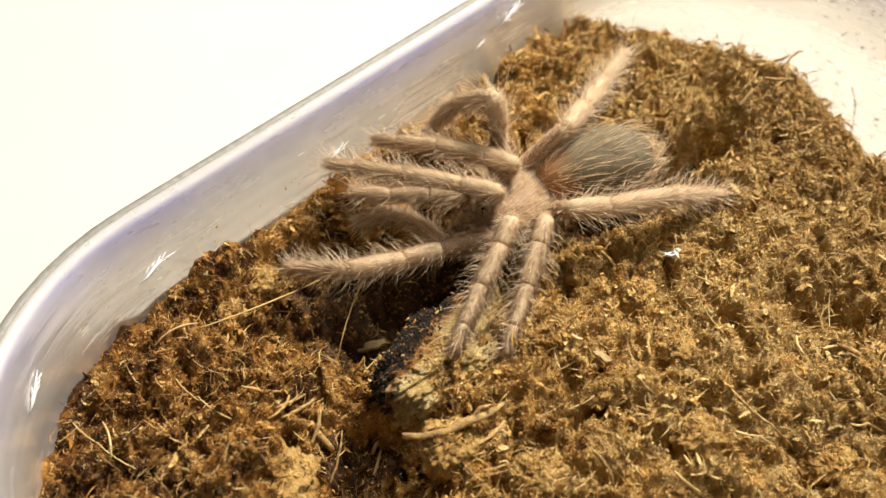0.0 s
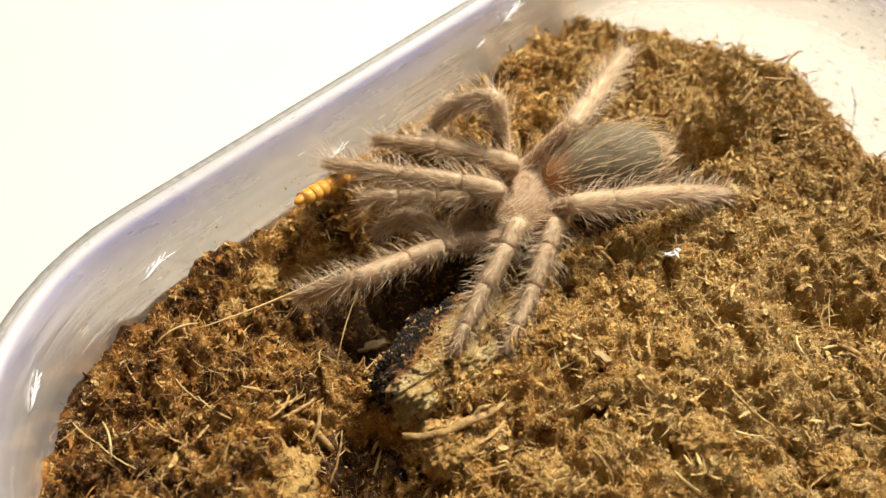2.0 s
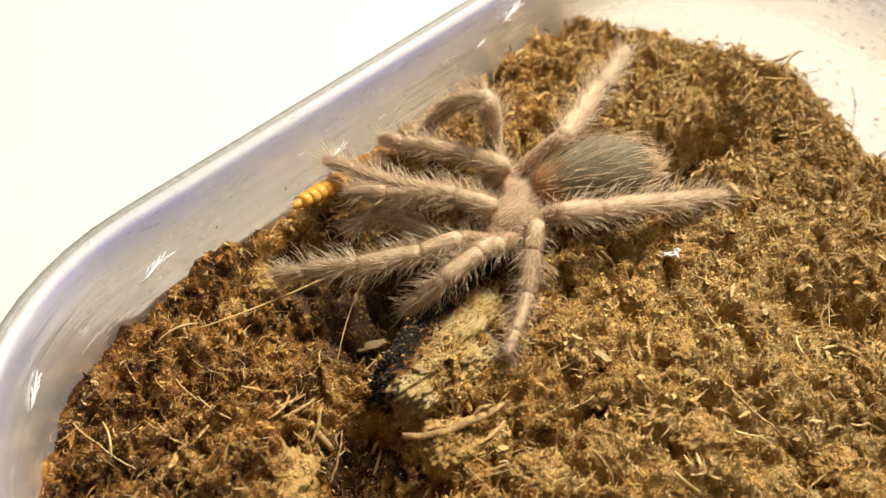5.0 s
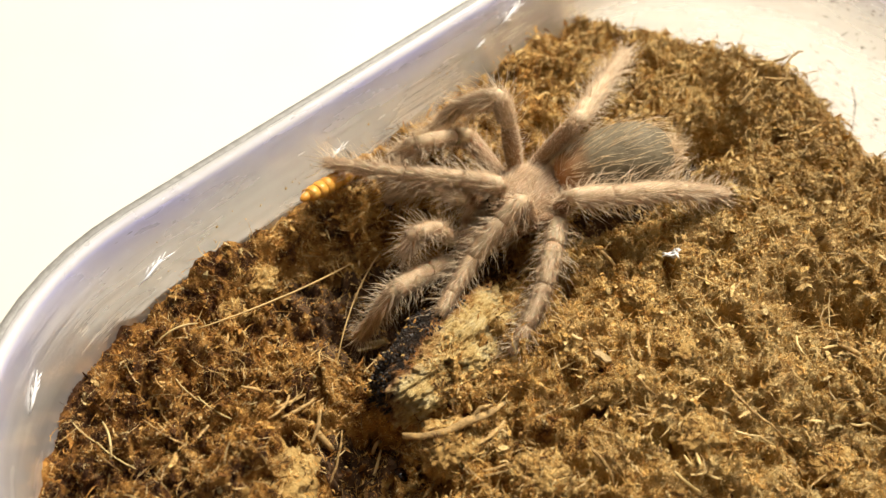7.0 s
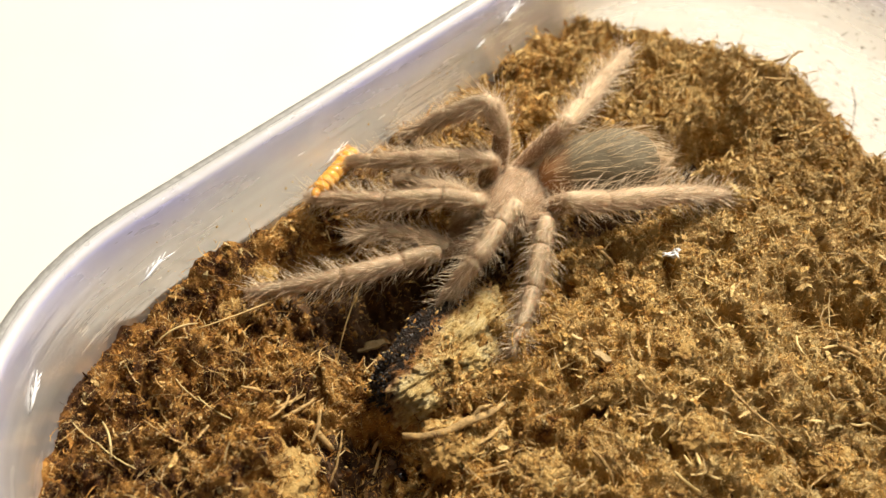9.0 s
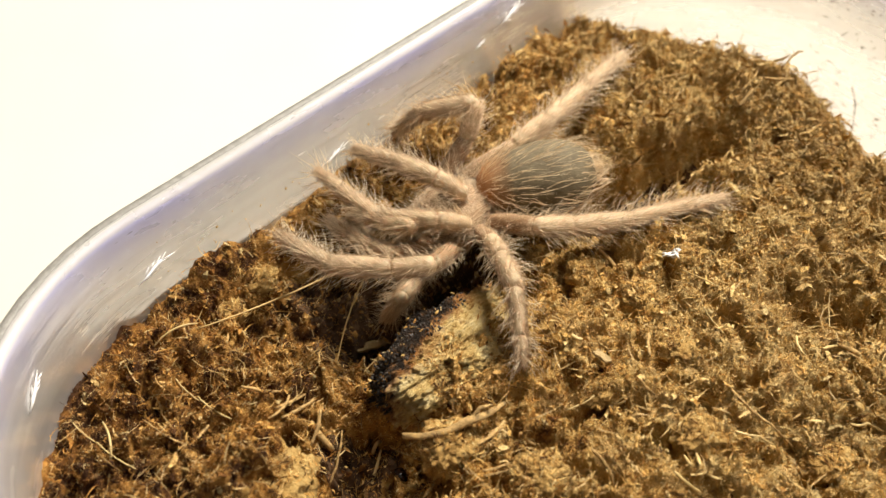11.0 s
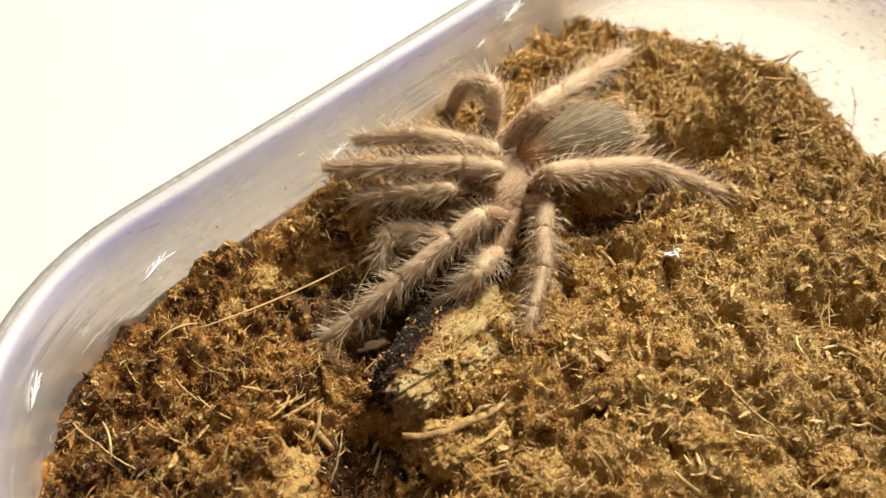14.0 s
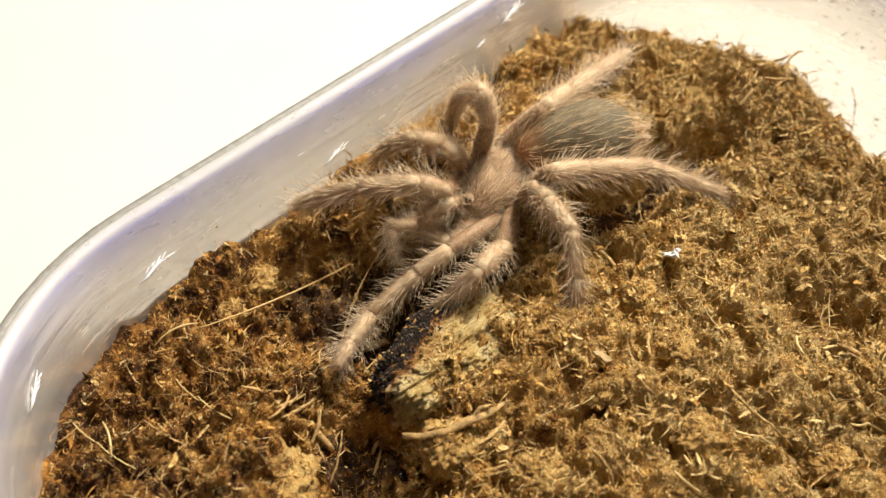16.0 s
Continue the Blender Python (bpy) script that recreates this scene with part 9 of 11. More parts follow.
    walk(leg_joints["left 3"][1], [
        (0, pose(.00016, .00918, .00545, -2.9, 7.1, 38.6)), (.5, pose(-.00049, .0094, .00541, -2.7, 5.9, 40.6)), (1, pose(-.00129, .01003, .00498, -3, 4, 39)),
        (1.5, pose(-.00121, .01005, .00497, -2.9, 4.1, 39.4)), (2, pose(-.0011, .01006, .00496, -2.9, 4.3, 39.9)), (2.5, pose(-.00101, .01007, .00495, -2.8, 4.6, 40.3)),
        (3, pose(-.00026, .00979, .0051, -2.6, 9, 40.9)), (3.2, pose(.00028, .00925, .00537, -2.3, 9, 43.6)), (3.5, pose(.00031, .00898, .00554, -2.3, 6.5, 46.7)),
        (4, pose(-.00014, .00877, .00574, -2.3, 10.1, 44)), (6.3, pose(-.00048, .01005, .00492, -3.8, .5, 49.2)), (6.5, pose(-.00185, .0106, .00442, -5, -6.9, 52.5)),
        (7, pose(-.00219, .01034, .00463, -6.1, -7.7, 56.5)), (8.5, pose(-.0021, .01033, .00465, -6, -7.5, 55.7)), (9, pose(-.00053, .00972, .00519, -5.2, 3.5, 44.9)),
        (9.2, pose(-.00075, .00907, .00564, -4.3, 8.9, 50)), (10.25, pose(.00071, .01027, .00444, -5.9, -7.6, 58.4)),
        (11.3, pose(.00163, .01026, .00404, -9.9, -21.4, 69.6)), (12, pose(.00086, .01087, .00375, -10.3, -21.8, 70.7)),
        (12.5, pose(.00134, .01015, .0043, -9.9, -9.3, 69.7)), (13, pose(.00372, .00859, .00386, -11.5, -27.4, 74.2)),
        (13.2, pose(.0041, .00927, .00282, -12.8, -9.9, 83.2)), (13.3, pose(.00184, .01039, .00377, -11.8, -6, 72.8)),
        (13.4, pose(-.00078, .01087, .00415, -11.6, -1.8, 62.6)), (13.5, pose(-.0004, .01125, .00365, -11.3, -4.6, 57.7)),
        (13.7, pose(.00128, .01085, .00356, -12.2, 1.8, 40.8)), (14, pose(.0007, .01042, .00431, -12, -1.9, 36.2)),
        (14.5, pose(-.00107, .01021, .00482, -14.2, -8.5, 49.5)), (15, pose(.00019, .00916, .00545, -18.9, -24.5, 61.9)),
        (15.5, pose(-.0011, .00902, .00569, -24.1, -22.8, 74.2)), (16, pose(-.00235, .00868, .00578, -27.9, -18.5, 84.7)),])
    walk(leg_joints["left 3"][2], [
        (0, pose(.00334, .01172, .00494, -2.5, 12.8, 37.6)), (.5, pose(.00261, .01206, .00499, -2.2, 11.7, 39.4)), (1, pose(.00189, .0126, .00469, -2.5, 10, 37.7)),
        (1.5, pose(.00195, .01264, .00467, -2.4, 10.3, 38.1)), (2, pose(.00204, .01268, .00465, -2.3, 10.6, 38.5)), (2.5, pose(.00211, .01271, .00462, -2.4, 10.9, 38.9)),
        (3, pose(.0028, .01244, .00446, -2, 12.8, 40.6)), (3.2, pose(.00321, .01205, .00473, -1.6, 13.3, 42.6)), (3.5, pose(.0031, .01194, .00508, -.8, 12.6, 46.8)),
        (4, pose(.00276, .01157, .00502, 0, 16.4, 49)), (6.3, pose(.0022, .01315, .00489, -.2, 6.1, 46.5)), (6.5, pose(.00063, .01382, .00492, -.7, .2, 49.4)),
        (7, pose(.00005, .01372, .00518, -1.3, .8, 52.8)), (8.5, pose(.00019, .01369, .00518, -1.3, 1.1, 52.6)), (9, pose(.00237, .0126, .00493, -2.6, 9.4, 44)), (9.2, pose(.00185, .01217, .005, -1.2, 13.8, 49)),
        (10.25, pose(.00284, .01374, .00499, -1, 2.6, 57.1)), (11.3, pose(.00297, .01384, .00553, -2.5, -10.1, 65.9)),
        (12, pose(.00212, .01446, .00527, -2.8, -8.7, 67.6)), (12.5, pose(.00275, .01395, .00496, -2.7, 1, 66.5)),
        (13, pose(.00471, .0121, .00575, -1.8, -17.6, 63.8)), (13.2, pose(.00458, .01328, .00352, -2, -1.7, 71.8)),
        (13.3, pose(.00305, .01429, .0042, -2, -.1, 67.5)), (13.4, pose(.0011, .01451, .00428, -2.1, 1.5, 63.2)),
        (13.5, pose(.00179, .0147, .00398, -2.2, 1.2, 58.5)), (13.7, pose(.00438, .01353, .00343, -3.8, 5.1, 42.4)),
        (14, pose(.00401, .01284, .00445, -3.8, .9, 38.3)), (14.5, pose(.00156, .0133, .00543, -4.4, -2.7, 49.9)),
        (15, pose(.00195, .01245, .00715, -6.6, -13.4, 59.3)), (15.5, pose(-.00007, .01266, .00727, -8.8, -12, 69.4)),
        (16, pose(-.00199, .01255, .00708, -10.2, -8.7, 77.8)),])
    walk(leg_joints["left 3"][3], [
        (0, pose(.00815, .01543, .00356, -2.1, 6.3, 37.7)), (.5, pose(.00732, .01593, .00373, -2.2, 5.8, 39.6)), (1, pose(.00674, .01636, .00361, -2.2, 4.9, 38.5)),
        (1.5, pose(.00677, .01643, .00356, -2.3, 5.3, 37.8)), (2, pose(.00683, .01649, .00351, -2.3, 5.8, 37.1)),
        (2.5, pose(.00687, .01654, .00344, -2.3, 6.2, 36.4)), (3, pose(.00742, .01639, .00308, -2.3, -2.3, 38.7)), (3.2, pose(.00767, .01615, .0033, -2.1, -.7, 37.8)),
        (3.5, pose(.00726, .01638, .00372, -2.4, -.3, 39.7)), (4, pose(.00668, .01609, .00327, -3.4, -5.5, 42.6)),
        (6.3, pose(.00646, .01765, .00423, -2.5, -.8, 37.7)), (6.5, pose(.00469, .01855, .0049, -2.6, .1, 39.9)), (7, pose(.00382, .01869, .00509, -2.4, 2.6, 41)),
        (8.5, pose(.00397, .01863, .00506, -2.4, 2.8, 40.8)), (9, pose(.00679, .01687, .00391, -2.7, 1.4, 40.3)),
        (9.2, pose(.00583, .01674, .00352, -4.5, -3.6, 46.6)), (10.25, pose(.00622, .01896, .00471, -4.1, 2.9, 49.7)),
        (11.3, pose(.00547, .01944, .00663, -2.8, 21.2, 52.9)), (12, pose(.00447, .02016, .00622, -2.5, 10.6, 54.1)),
        (12.5, pose(.00523, .01967, .00485, -2.7, 4.4, 52.1)), (13, pose(.00732, .01743, .00764, 4.5, 23.4, 69.5)),
        (13.2, pose(.00652, .0192, .00371, 5.3, -7.8, 58.7)), (13.3, pose(.00543, .02005, .00421, 5.3, .9, 58.2)),
        (13.4, pose(.00391, .02007, .00412, 5.1, 9.6, 57.7)), (13.5, pose(.00504, .02002, .00385, 4.7, 4.8, 53)),
        (13.7, pose(.00897, .01771, .00288, 5.3, -2.7, 41.8)), (14, pose(.00889, .0167, .00435, 5.6, -.5, 27)), (14.5, pose(.00557, .01806, .00572, 8.4, 9.2, 43.4)),
        (15, pose(.00504, .01766, .0086, 8.1, 28.9, 43.8)), (15.5, pose(.00208, .01836, .00857, 8.8, 28.9, 45.2)),
        (16, pose(-.00068, .01857, .00802, 8.5, 27.1, 44.6)),])
    walk(leg_joints["left 3"][4], [
        (0, pose(.01316, .01931, .00287, -2.4, 4, 38)), (.5, pose(.01222, .01997, .00309, -2.4, 3.5, 40)), (1, pose(.01172, .02032, .00307, -2.4, 2.9, 39.1)),
        (1.5, pose(.0118, .02032, .00298, -2.4, 3.3, 38.3)), (2, pose(.0119, .02032, .00286, -2.4, 3.8, 37.4)), (2.5, pose(.01198, .02031, .00275, -2.5, 4.2, 36.5)),
        (3, pose(.01239, .02038, .00333, -2.5, -4.9, 38.5)), (3.2, pose(.01271, .02006, .00338, -2.3, -5.9, 37.3)),
        (3.5, pose(.01217, .02045, .00375, -2.7, -8, 38.9)), (4, pose(.01136, .02039, .00388, -3.9, -16.3, 41.4)),
        (6.3, pose(.01151, .02155, .00432, -2.9, -5, 37.1)), (6.5, pose(.00958, .02264, .00489, -2.9, -1.5, 39.3)),
        (7, pose(.00863, .02287, .00479, -2.8, 1.9, 39.8)), (8.5, pose(.00879, .0228, .00474, -2.8, 2, 39.7)),
        (9, pose(.01165, .021, .00376, -3.2, -3.9, 40.6)), (9.2, pose(.0102, .02136, .00392, -5.2, -13.5, 46.7)),
        (10.25, pose(.01034, .02383, .00439, -4.7, 2.3, 48)), (11.3, pose(.00906, .02419, .00432, -3.6, 23.5, 49.9)),
        (12, pose(.00815, .02523, .00504, -3.8, 11.7, 48.9)), (12.5, pose(.00913, .02469, .00436, -3.8, 4.2, 48.4)),
        (13, pose(.00938, .02292, .0051, 7.8, 27.7, 71.9)), (13.2, pose(.0098, .0246, .00458, 8.3, -6.7, 57.2)), (13.3, pose(.00879, .02547, .00411, 8.2, 1.4, 57.2)),
        (13.4, pose(.00728, .02539, .00306, 8.1, 9.6, 57.1)), (13.5, pose(.00887, .02509, .00332, 7.7, 4.3, 53)),
        (13.7, pose(.01372, .02196, .00318, 8.2, -2.1, 41.8)), (14, pose(.01458, .0196, .00441, 8.8, -1, 26.2)), (14.5, pose(.01015, .02239, .0047, 11.9, 9.1, 43.7)),
        (15, pose(.00907, .02153, .00551, 10, 33.5, 42.1)), (15.5, pose(.00601, .02232, .00548, 9.7, 31.2, 41.4)), (16, pose(.00336, .02256, .00512, 9.5, 28, 41.1)),])
    walk(leg_joints["left 4"][0], [
        (0, pose(-.0033, .0044, -.001, -50, -52.6, 81.6)), (.5, pose(-.0033, .0044, -.001, -58.1, -55.1, 91.6)), (1.5, pose(-.0033, .0044, -.001, -58, -55.3, 91.4)),
        (2, pose(-.0033, .0044, -.001, -56.9, -55.3, 90)), (2.5, pose(-.0033, .0044, -.001, -55.9, -55.3, 88.9)), (3, pose(-.0033, .0044, -.001, -53.9, -51.8, 86.4)),
        (3.2, pose(-.0033, .0044, -.001, -51, -52.1, 82.7)), (3.5, pose(-.0033, .0044, -.001, -50.8, -52.4, 82.5)),
        (4, pose(-.0033, .0044, -.001, -52.9, -52.7, 85.1)), (6.3, pose(-.0033, .0044, -.001, -59.3, -60.3, 93.1)),
        (6.5, pose(-.0033, .0044, -.001, -70.3, -58.7, 105.6)), (7, pose(-.0033, .0044, -.001, -70.9, -57.1, 106.4)),
        (8.5, pose(-.0033, .0044, -.001, -70.1, -57.3, 105.4)), (9, pose(-.0033, .0044, -.001, -59.8, -56.3, 93)),
        (9.2, pose(-.0033, .0044, -.001, -64, -49.3, 98.3)), (11.3, pose(-.0033, .0044, -.001, -59.8, -34.9, 93.5)),
        (12, pose(-.0033, .0044, -.001, -58.8, -37.5, 91.9)), (12.5, pose(-.0033, .0044, -.001, -56.1, -37.4, 87.3)),
        (13, pose(-.0033, .0044, -.001, -51.4, -42.2, 79.8)), (13.2, pose(-.0033, .0044, -.001, -52.9, -36.1, 82.3)),
        (13.4, pose(-.0033, .0044, -.001, -68.7, -44.7, 106.1)), (13.5, pose(-.0033, .0044, -.001, -66.2, -51.4, 102.7)),
        (13.7, pose(-.0033, .0044, -.001, -46, -61.2, 77.7)), (14, pose(-.0033, .0044, -.001, -42.2, -62.6, 73.3)),
        (14.5, pose(-.0033, .0044, -.001, -48.9, -59, 81)), (15, pose(-.0033, .0044, -.001, -39.4, -60, 69.8)),
        (15.5, pose(-.0033, .0044, -.001, -57.7, -59.5, 90.3)), (16, pose(-.0033, .0044, -.001, -73.8, -56.1, 108.8)),])
    walk(leg_joints["left 4"][1], [
        (0, pose(-.00235, .01088, .00757, -2.8, 7.8, 151.9)), (.5, pose(-.00347, .01057, .00784, -2.1, 7.7, 157.6)),
        (1, pose(-.00357, .01053, .00786, -1.9, 8.5, 159.2)), (1.5, pose(-.00345, .01053, .00787, -1.9, 7.8, 158.9)), (2, pose(-.0033, .01054, .00787, -2, 7, 158.5)),
        (2.5, pose(-.00318, .01054, .00786, -2, 6.4, 158.2)), (3, pose(-.00288, .01106, .00747, -1.8, 11.5, 158.9)),
        (3.2, pose(-.00246, .01096, .00751, -2.5, 15.2, 156.2)), (3.5, pose(-.00244, .01092, .00754, -1.8, 17.1, 158.6)),
        (4, pose(-.00274, .01091, .00758, -.2, 17.8, 163.9)), (6.3, pose(-.00359, .00974, .00836, -3.6, 17.9, 153.1)),
        (6.5, pose(-.00481, .00979, .00822, -1.9, 25.4, 157)), (7, pose(-.00495, .01002, .00805, 1.8, 22.1, 166.8)),
        (8, pose(-.00493, .01002, .00806, 1.8, 22, 166.8)), (8.5, pose(-.00485, .01001, .00808, 1.7, 21.7, 166.6)),
        (9, pose(-.00362, .01038, .00797, -2.2, 16.7, 153)), (9.2, pose(-.00431, .01135, .00718, .7, 17.9, 162.5)),
        (11.3, pose(-.00384, .01323, .00516, -3.1, 21.8, 152.3)), (12, pose(-.00358, .01295, .00556, -2.9, 25.6, 152.7)),
        (12.5, pose(-.0029, .01296, .00555, -3.9, 24.2, 150.4)), (13, pose(-.00189, .01227, .00624, -6.9, 18.6, 141)),
        (13.2, pose(-.00213, .01303, .00536, -8.4, 20, 136.8)), (13.4, pose(-.00542, .01176, .00659, -4.7, 18.3, 148.9)),
        (13.5, pose(-.00478, .01097, .00742, -3.6, 23.6, 151.6)), (13.7, pose(-.00219, .00947, .00845, -3, 20.2, 153.2)),
        (14, pose(-.00188, .00916, .00857, -4.7, 18.9, 147.9)), (14.5, pose(-.00243, .00988, .00824, -3.9, 22.3, 150.2)),
        (15, pose(-.00144, .00946, .00834, -5.5, 19.8, 145.3)), (15.5, pose(-.00333, .00988, .00829, -3, 27.5, 150.7)),
        (16, pose(-.00524, .01009, .00795, -.4, 36.5, 155.1)),])
    walk(leg_joints["left 4"][2], [
        (0, pose(-.00722, .01348, .00681, 1.8, 6.1, 160.2)), (.5, pose(-.00857, .01268, .00709, 1.8, 10, 160.1)),
        (1, pose(-.00873, .01249, .00704, 2.1, 10.8, 161.7)), (1.5, pose(-.0086, .01252, .00711, 2, 10.1, 161.4)), (2, pose(-.00845, .01256, .00719, 2, 9.3, 161)),
        (2.5, pose(-.00832, .0126, .00724, 2, 8.8, 160.8)), (3, pose(-.00798, .01303, .00636, 2.3, 11.4, 162.4)),
        (3.2, pose(-.00738, .01313, .00606, 2.2, 12.4, 162.1)), (3.5, pose(-.0074, .01286, .00591, 2.4, 15.5, 163)),
        (4, pose(-.00784, .01238, .00588, 3.3, 15.1, 166.1)), (6.3, pose(-.00832, .01214, .00665, 1.8, 18.1, 161.4)),
        (6.5, pose(-.00944, .01176, .00583, 4, 24.7, 166.7)), (7, pose(-.00998, .0112, .00596, 5.4, 23.5, 170.2)),
        (8, pose(-.00996, .0112, .00597, 5.4, 23.4, 170.2)), (8.5, pose(-.00988, .01121, .00601, 5.3, 23.1, 169.9)),
        (9, pose(-.00837, .0128, .00636, 3.1, 13.5, 160.4)), (9.2, pose(-.00936, .01295, .00546, 5.1, 16.7, 167.4)),
        (11.3, pose(-.00842, .01563, .0031, 1.8, 11.9, 151.2)), (12, pose(-.00804, .01526, .00315, 3.2, 15.5, 156.2)),
        (12.5, pose(-.00732, .01547, .00326, 2.6, 14.2, 154.1)), (13, pose(-.00599, .01559, .00446, -.3, 11.4, 139)),
        (13.2, pose(-.00595, .01661, .00346, -1.1, 12.2, 135.2)), (13.4, pose(-.00995, .01449, .00484, 2.7, 15.1, 149.9)),
        (13.5, pose(-.00927, .0134, .00519, 3.1, 17, 151.2)), (13.7, pose(-.00686, .01182, .00653, 1.8, 20.6, 147.4)),
        (14, pose(-.00634, .01196, .00677, 1.3, 17.1, 145.7)), (14.5, pose(-.0069, .01245, .00613, 2.1, 20.1, 148)),
        (15, pose(-.00576, .01244, .00646, .7, 17.7, 143.5)), (15.5, pose(-.00764, .01229, .00571, 2.5, 25.4, 147.8)),
        (16, pose(-.0093, .01198, .00464, 4.1, 34, 150.7)),])
    walk(leg_joints["left 4"][3], [
        (0, pose(-.01613, .01668, .0058, 12, 36.7, -179.3)), (.5, pose(-.01739, .01587, .00543, 15.6, 40.1, -173.8)),
        (1, pose(-.01761, .01542, .00525, 16.5, 40.5, -172.3)), (1.5, pose(-.01749, .01551, .00544, 16.4, 40, -172.6)),
        (2, pose(-.01733, .01562, .00565, 16.2, 39.4, -172.9)), (2.5, pose(-.0172, .01569, .00578, 16.1, 39, -173.1)),
        (3, pose(-.01688, .01585, .00448, 12.2, 36.1, -179.7)), (3.2, pose(-.01623, .01599, .00401, 9.9, 33.1, 176)),
        (3.5, pose(-.01617, .01555, .00335, 10.2, 28.8, 176.8)), (4, pose(-.01676, .01458, .0034, 10.6, 28.6, 177.6)),
        (6.3, pose(-.0169, .01503, .0037, 15.7, 47.6, -174.7)), (6.5, pose(-.01786, .01374, .00184, 22.6, 52.5, -166)),
        (7, pose(-.01859, .01268, .00216, 24.2, 51.1, -163.9)), (8, pose(-.01857, .01268, .00218, 24.2, 51, -164)),
        (8.5, pose(-.0185, .01275, .00228, 23.8, 50.7, -164.4)), (9, pose(-.0171, .0159, .00415, 14.7, 41.6, -177.7)),
        (9.2, pose(-.01827, .01495, .00273, 12.2, 35.4, 178)), (11.3, pose(-.01659, .02011, .00112, 9.1, 4.5, 155.3)),
        (12, pose(-.01644, .01896, .0006, 9.9, 12, 159.5)), (12.5, pose(-.01562, .01951, .00093, 9.5, 10.9, 157.4)),
        (13, pose(-.01304, .02171, .00257, 7.7, 7.1, 140.1)), (13.2, pose(-.01255, .02317, .00145, 6.3, 10.4, 132.6)),
        (13.4, pose(-.0179, .0191, .00236, 9.4, 16.4, 143.2)), (13.5, pose(-.01725, .01778, .00241, 8.6, 19.5, 140.7)),
        (13.7, pose(-.01436, .01663, .00317, 5.4, 23, 132.4)), (14, pose(-.01386, .01709, .00396, 4.4, 33.9, 130.8)),
        (14.5, pose(-.01448, .01719, .00285, 5.3, 37.2, 132.3)), (15, pose(-.01305, .01784, .00356, 2.9, 35.6, 128.2)),
        (15.5, pose(-.01492, .01688, .00163, 4.6, 40.3, 130.7)), (16, pose(-.01619, .01584, -.00069, 5.3, 46.1, 131.8)),])
    walk(leg_joints["left 4"][4], [
        (0, pose(-.02391, .01659, .00001, 11.3, 37.7, 179.1)), (.5, pose(-.02477, .01507, -.00082, 15.3, 40.9, -174.8)),
        (1, pose(-.02492, .01444, -.00105, 16.3, 41.3, -173.2)), (1.5, pose(-.02485, .01455, -.0008, 16.2, 40.8, -173.5)),
        (2, pose(-.02477, .01469, -.00052, 16, 40.3, -173.7)), (2.5, pose(-.02469, .01478, -.00033, 15.8, 39.6, -174.1)),
        (3, pose(-.02472, .01581, -.00123, 11.4, 36.3, 178.5)), (3.2, pose(-.02434, .01655, -.00129, 9.1, 33.3, 174.3)),
        (3.5, pose(-.02466, .01602, -.00132, 9.4, 28.7, 175.1)), (4, pose(-.02528, .01494, -.00125, 9.8, 28.4, 175.9)),
        (6.3, pose(-.02341, .01443, -.00346, 15.4, 48, -175.8)), (6.5, pose(-.02359, .01232, -.00586, 22.2, 52.9, -167.4)),
        (7, pose(-.02444, .01099, -.00539, 23.9, 51.5, -165.1)), (8, pose(-.02444, .011, -.00536, 23.8, 51.4, -165.2)),
        (8.5, pose(-.02443, .0111, -.00523, 23.4, 50.9, -165.7)), (9, pose(-.02434, .01561, -.0023, 14, 41.7, -179.6)),
        (9.2, pose(-.02617, .01522, -.0029, 11.5, 35.7, 176.2)), (11.3, pose(-.02538, .02416, .00036, 8.4, 4.6, 154.3)),
        (12, pose(-.02533, .02228, -.00142, 9.2, 11.9, 158.3)), (12.5, pose(-.02442, .02317, -.0009, 8.8, 11.1, 156.3)),
        (13, pose(-.02043, .02788, .00137, 7.1, 6.6, 139.3)), (13.2, pose(-.01901, .0302, -.0003, 6.1, 8.4, 132)),
        (13.4, pose(-.02536, .02468, -.00038, 9.1, 16.4, 142.7)), (13.5, pose(-.02433, .02358, -.00082, 8.2, 18.9, 139.6)),
        (13.7, pose(-.02039, .02322, -.00062, 5.2, 22.3, 131.8)), (14, pose(-.01913, .02318, -.00145, 3.1, 32.3, 128)),
        (14.5, pose(-.01968, .02291, -.00301, 3.4, 35.6, 128.4)), (15, pose(-.01793, .02404, -.00208, 1, 34.1, 124.2)),
        (15.5, pose(-.01975, .02248, -.00465, 3.2, 38.8, 127.7)), (16, pose(-.02067, .02086, -.00768, 4.4, 44.5, 129.4)),])
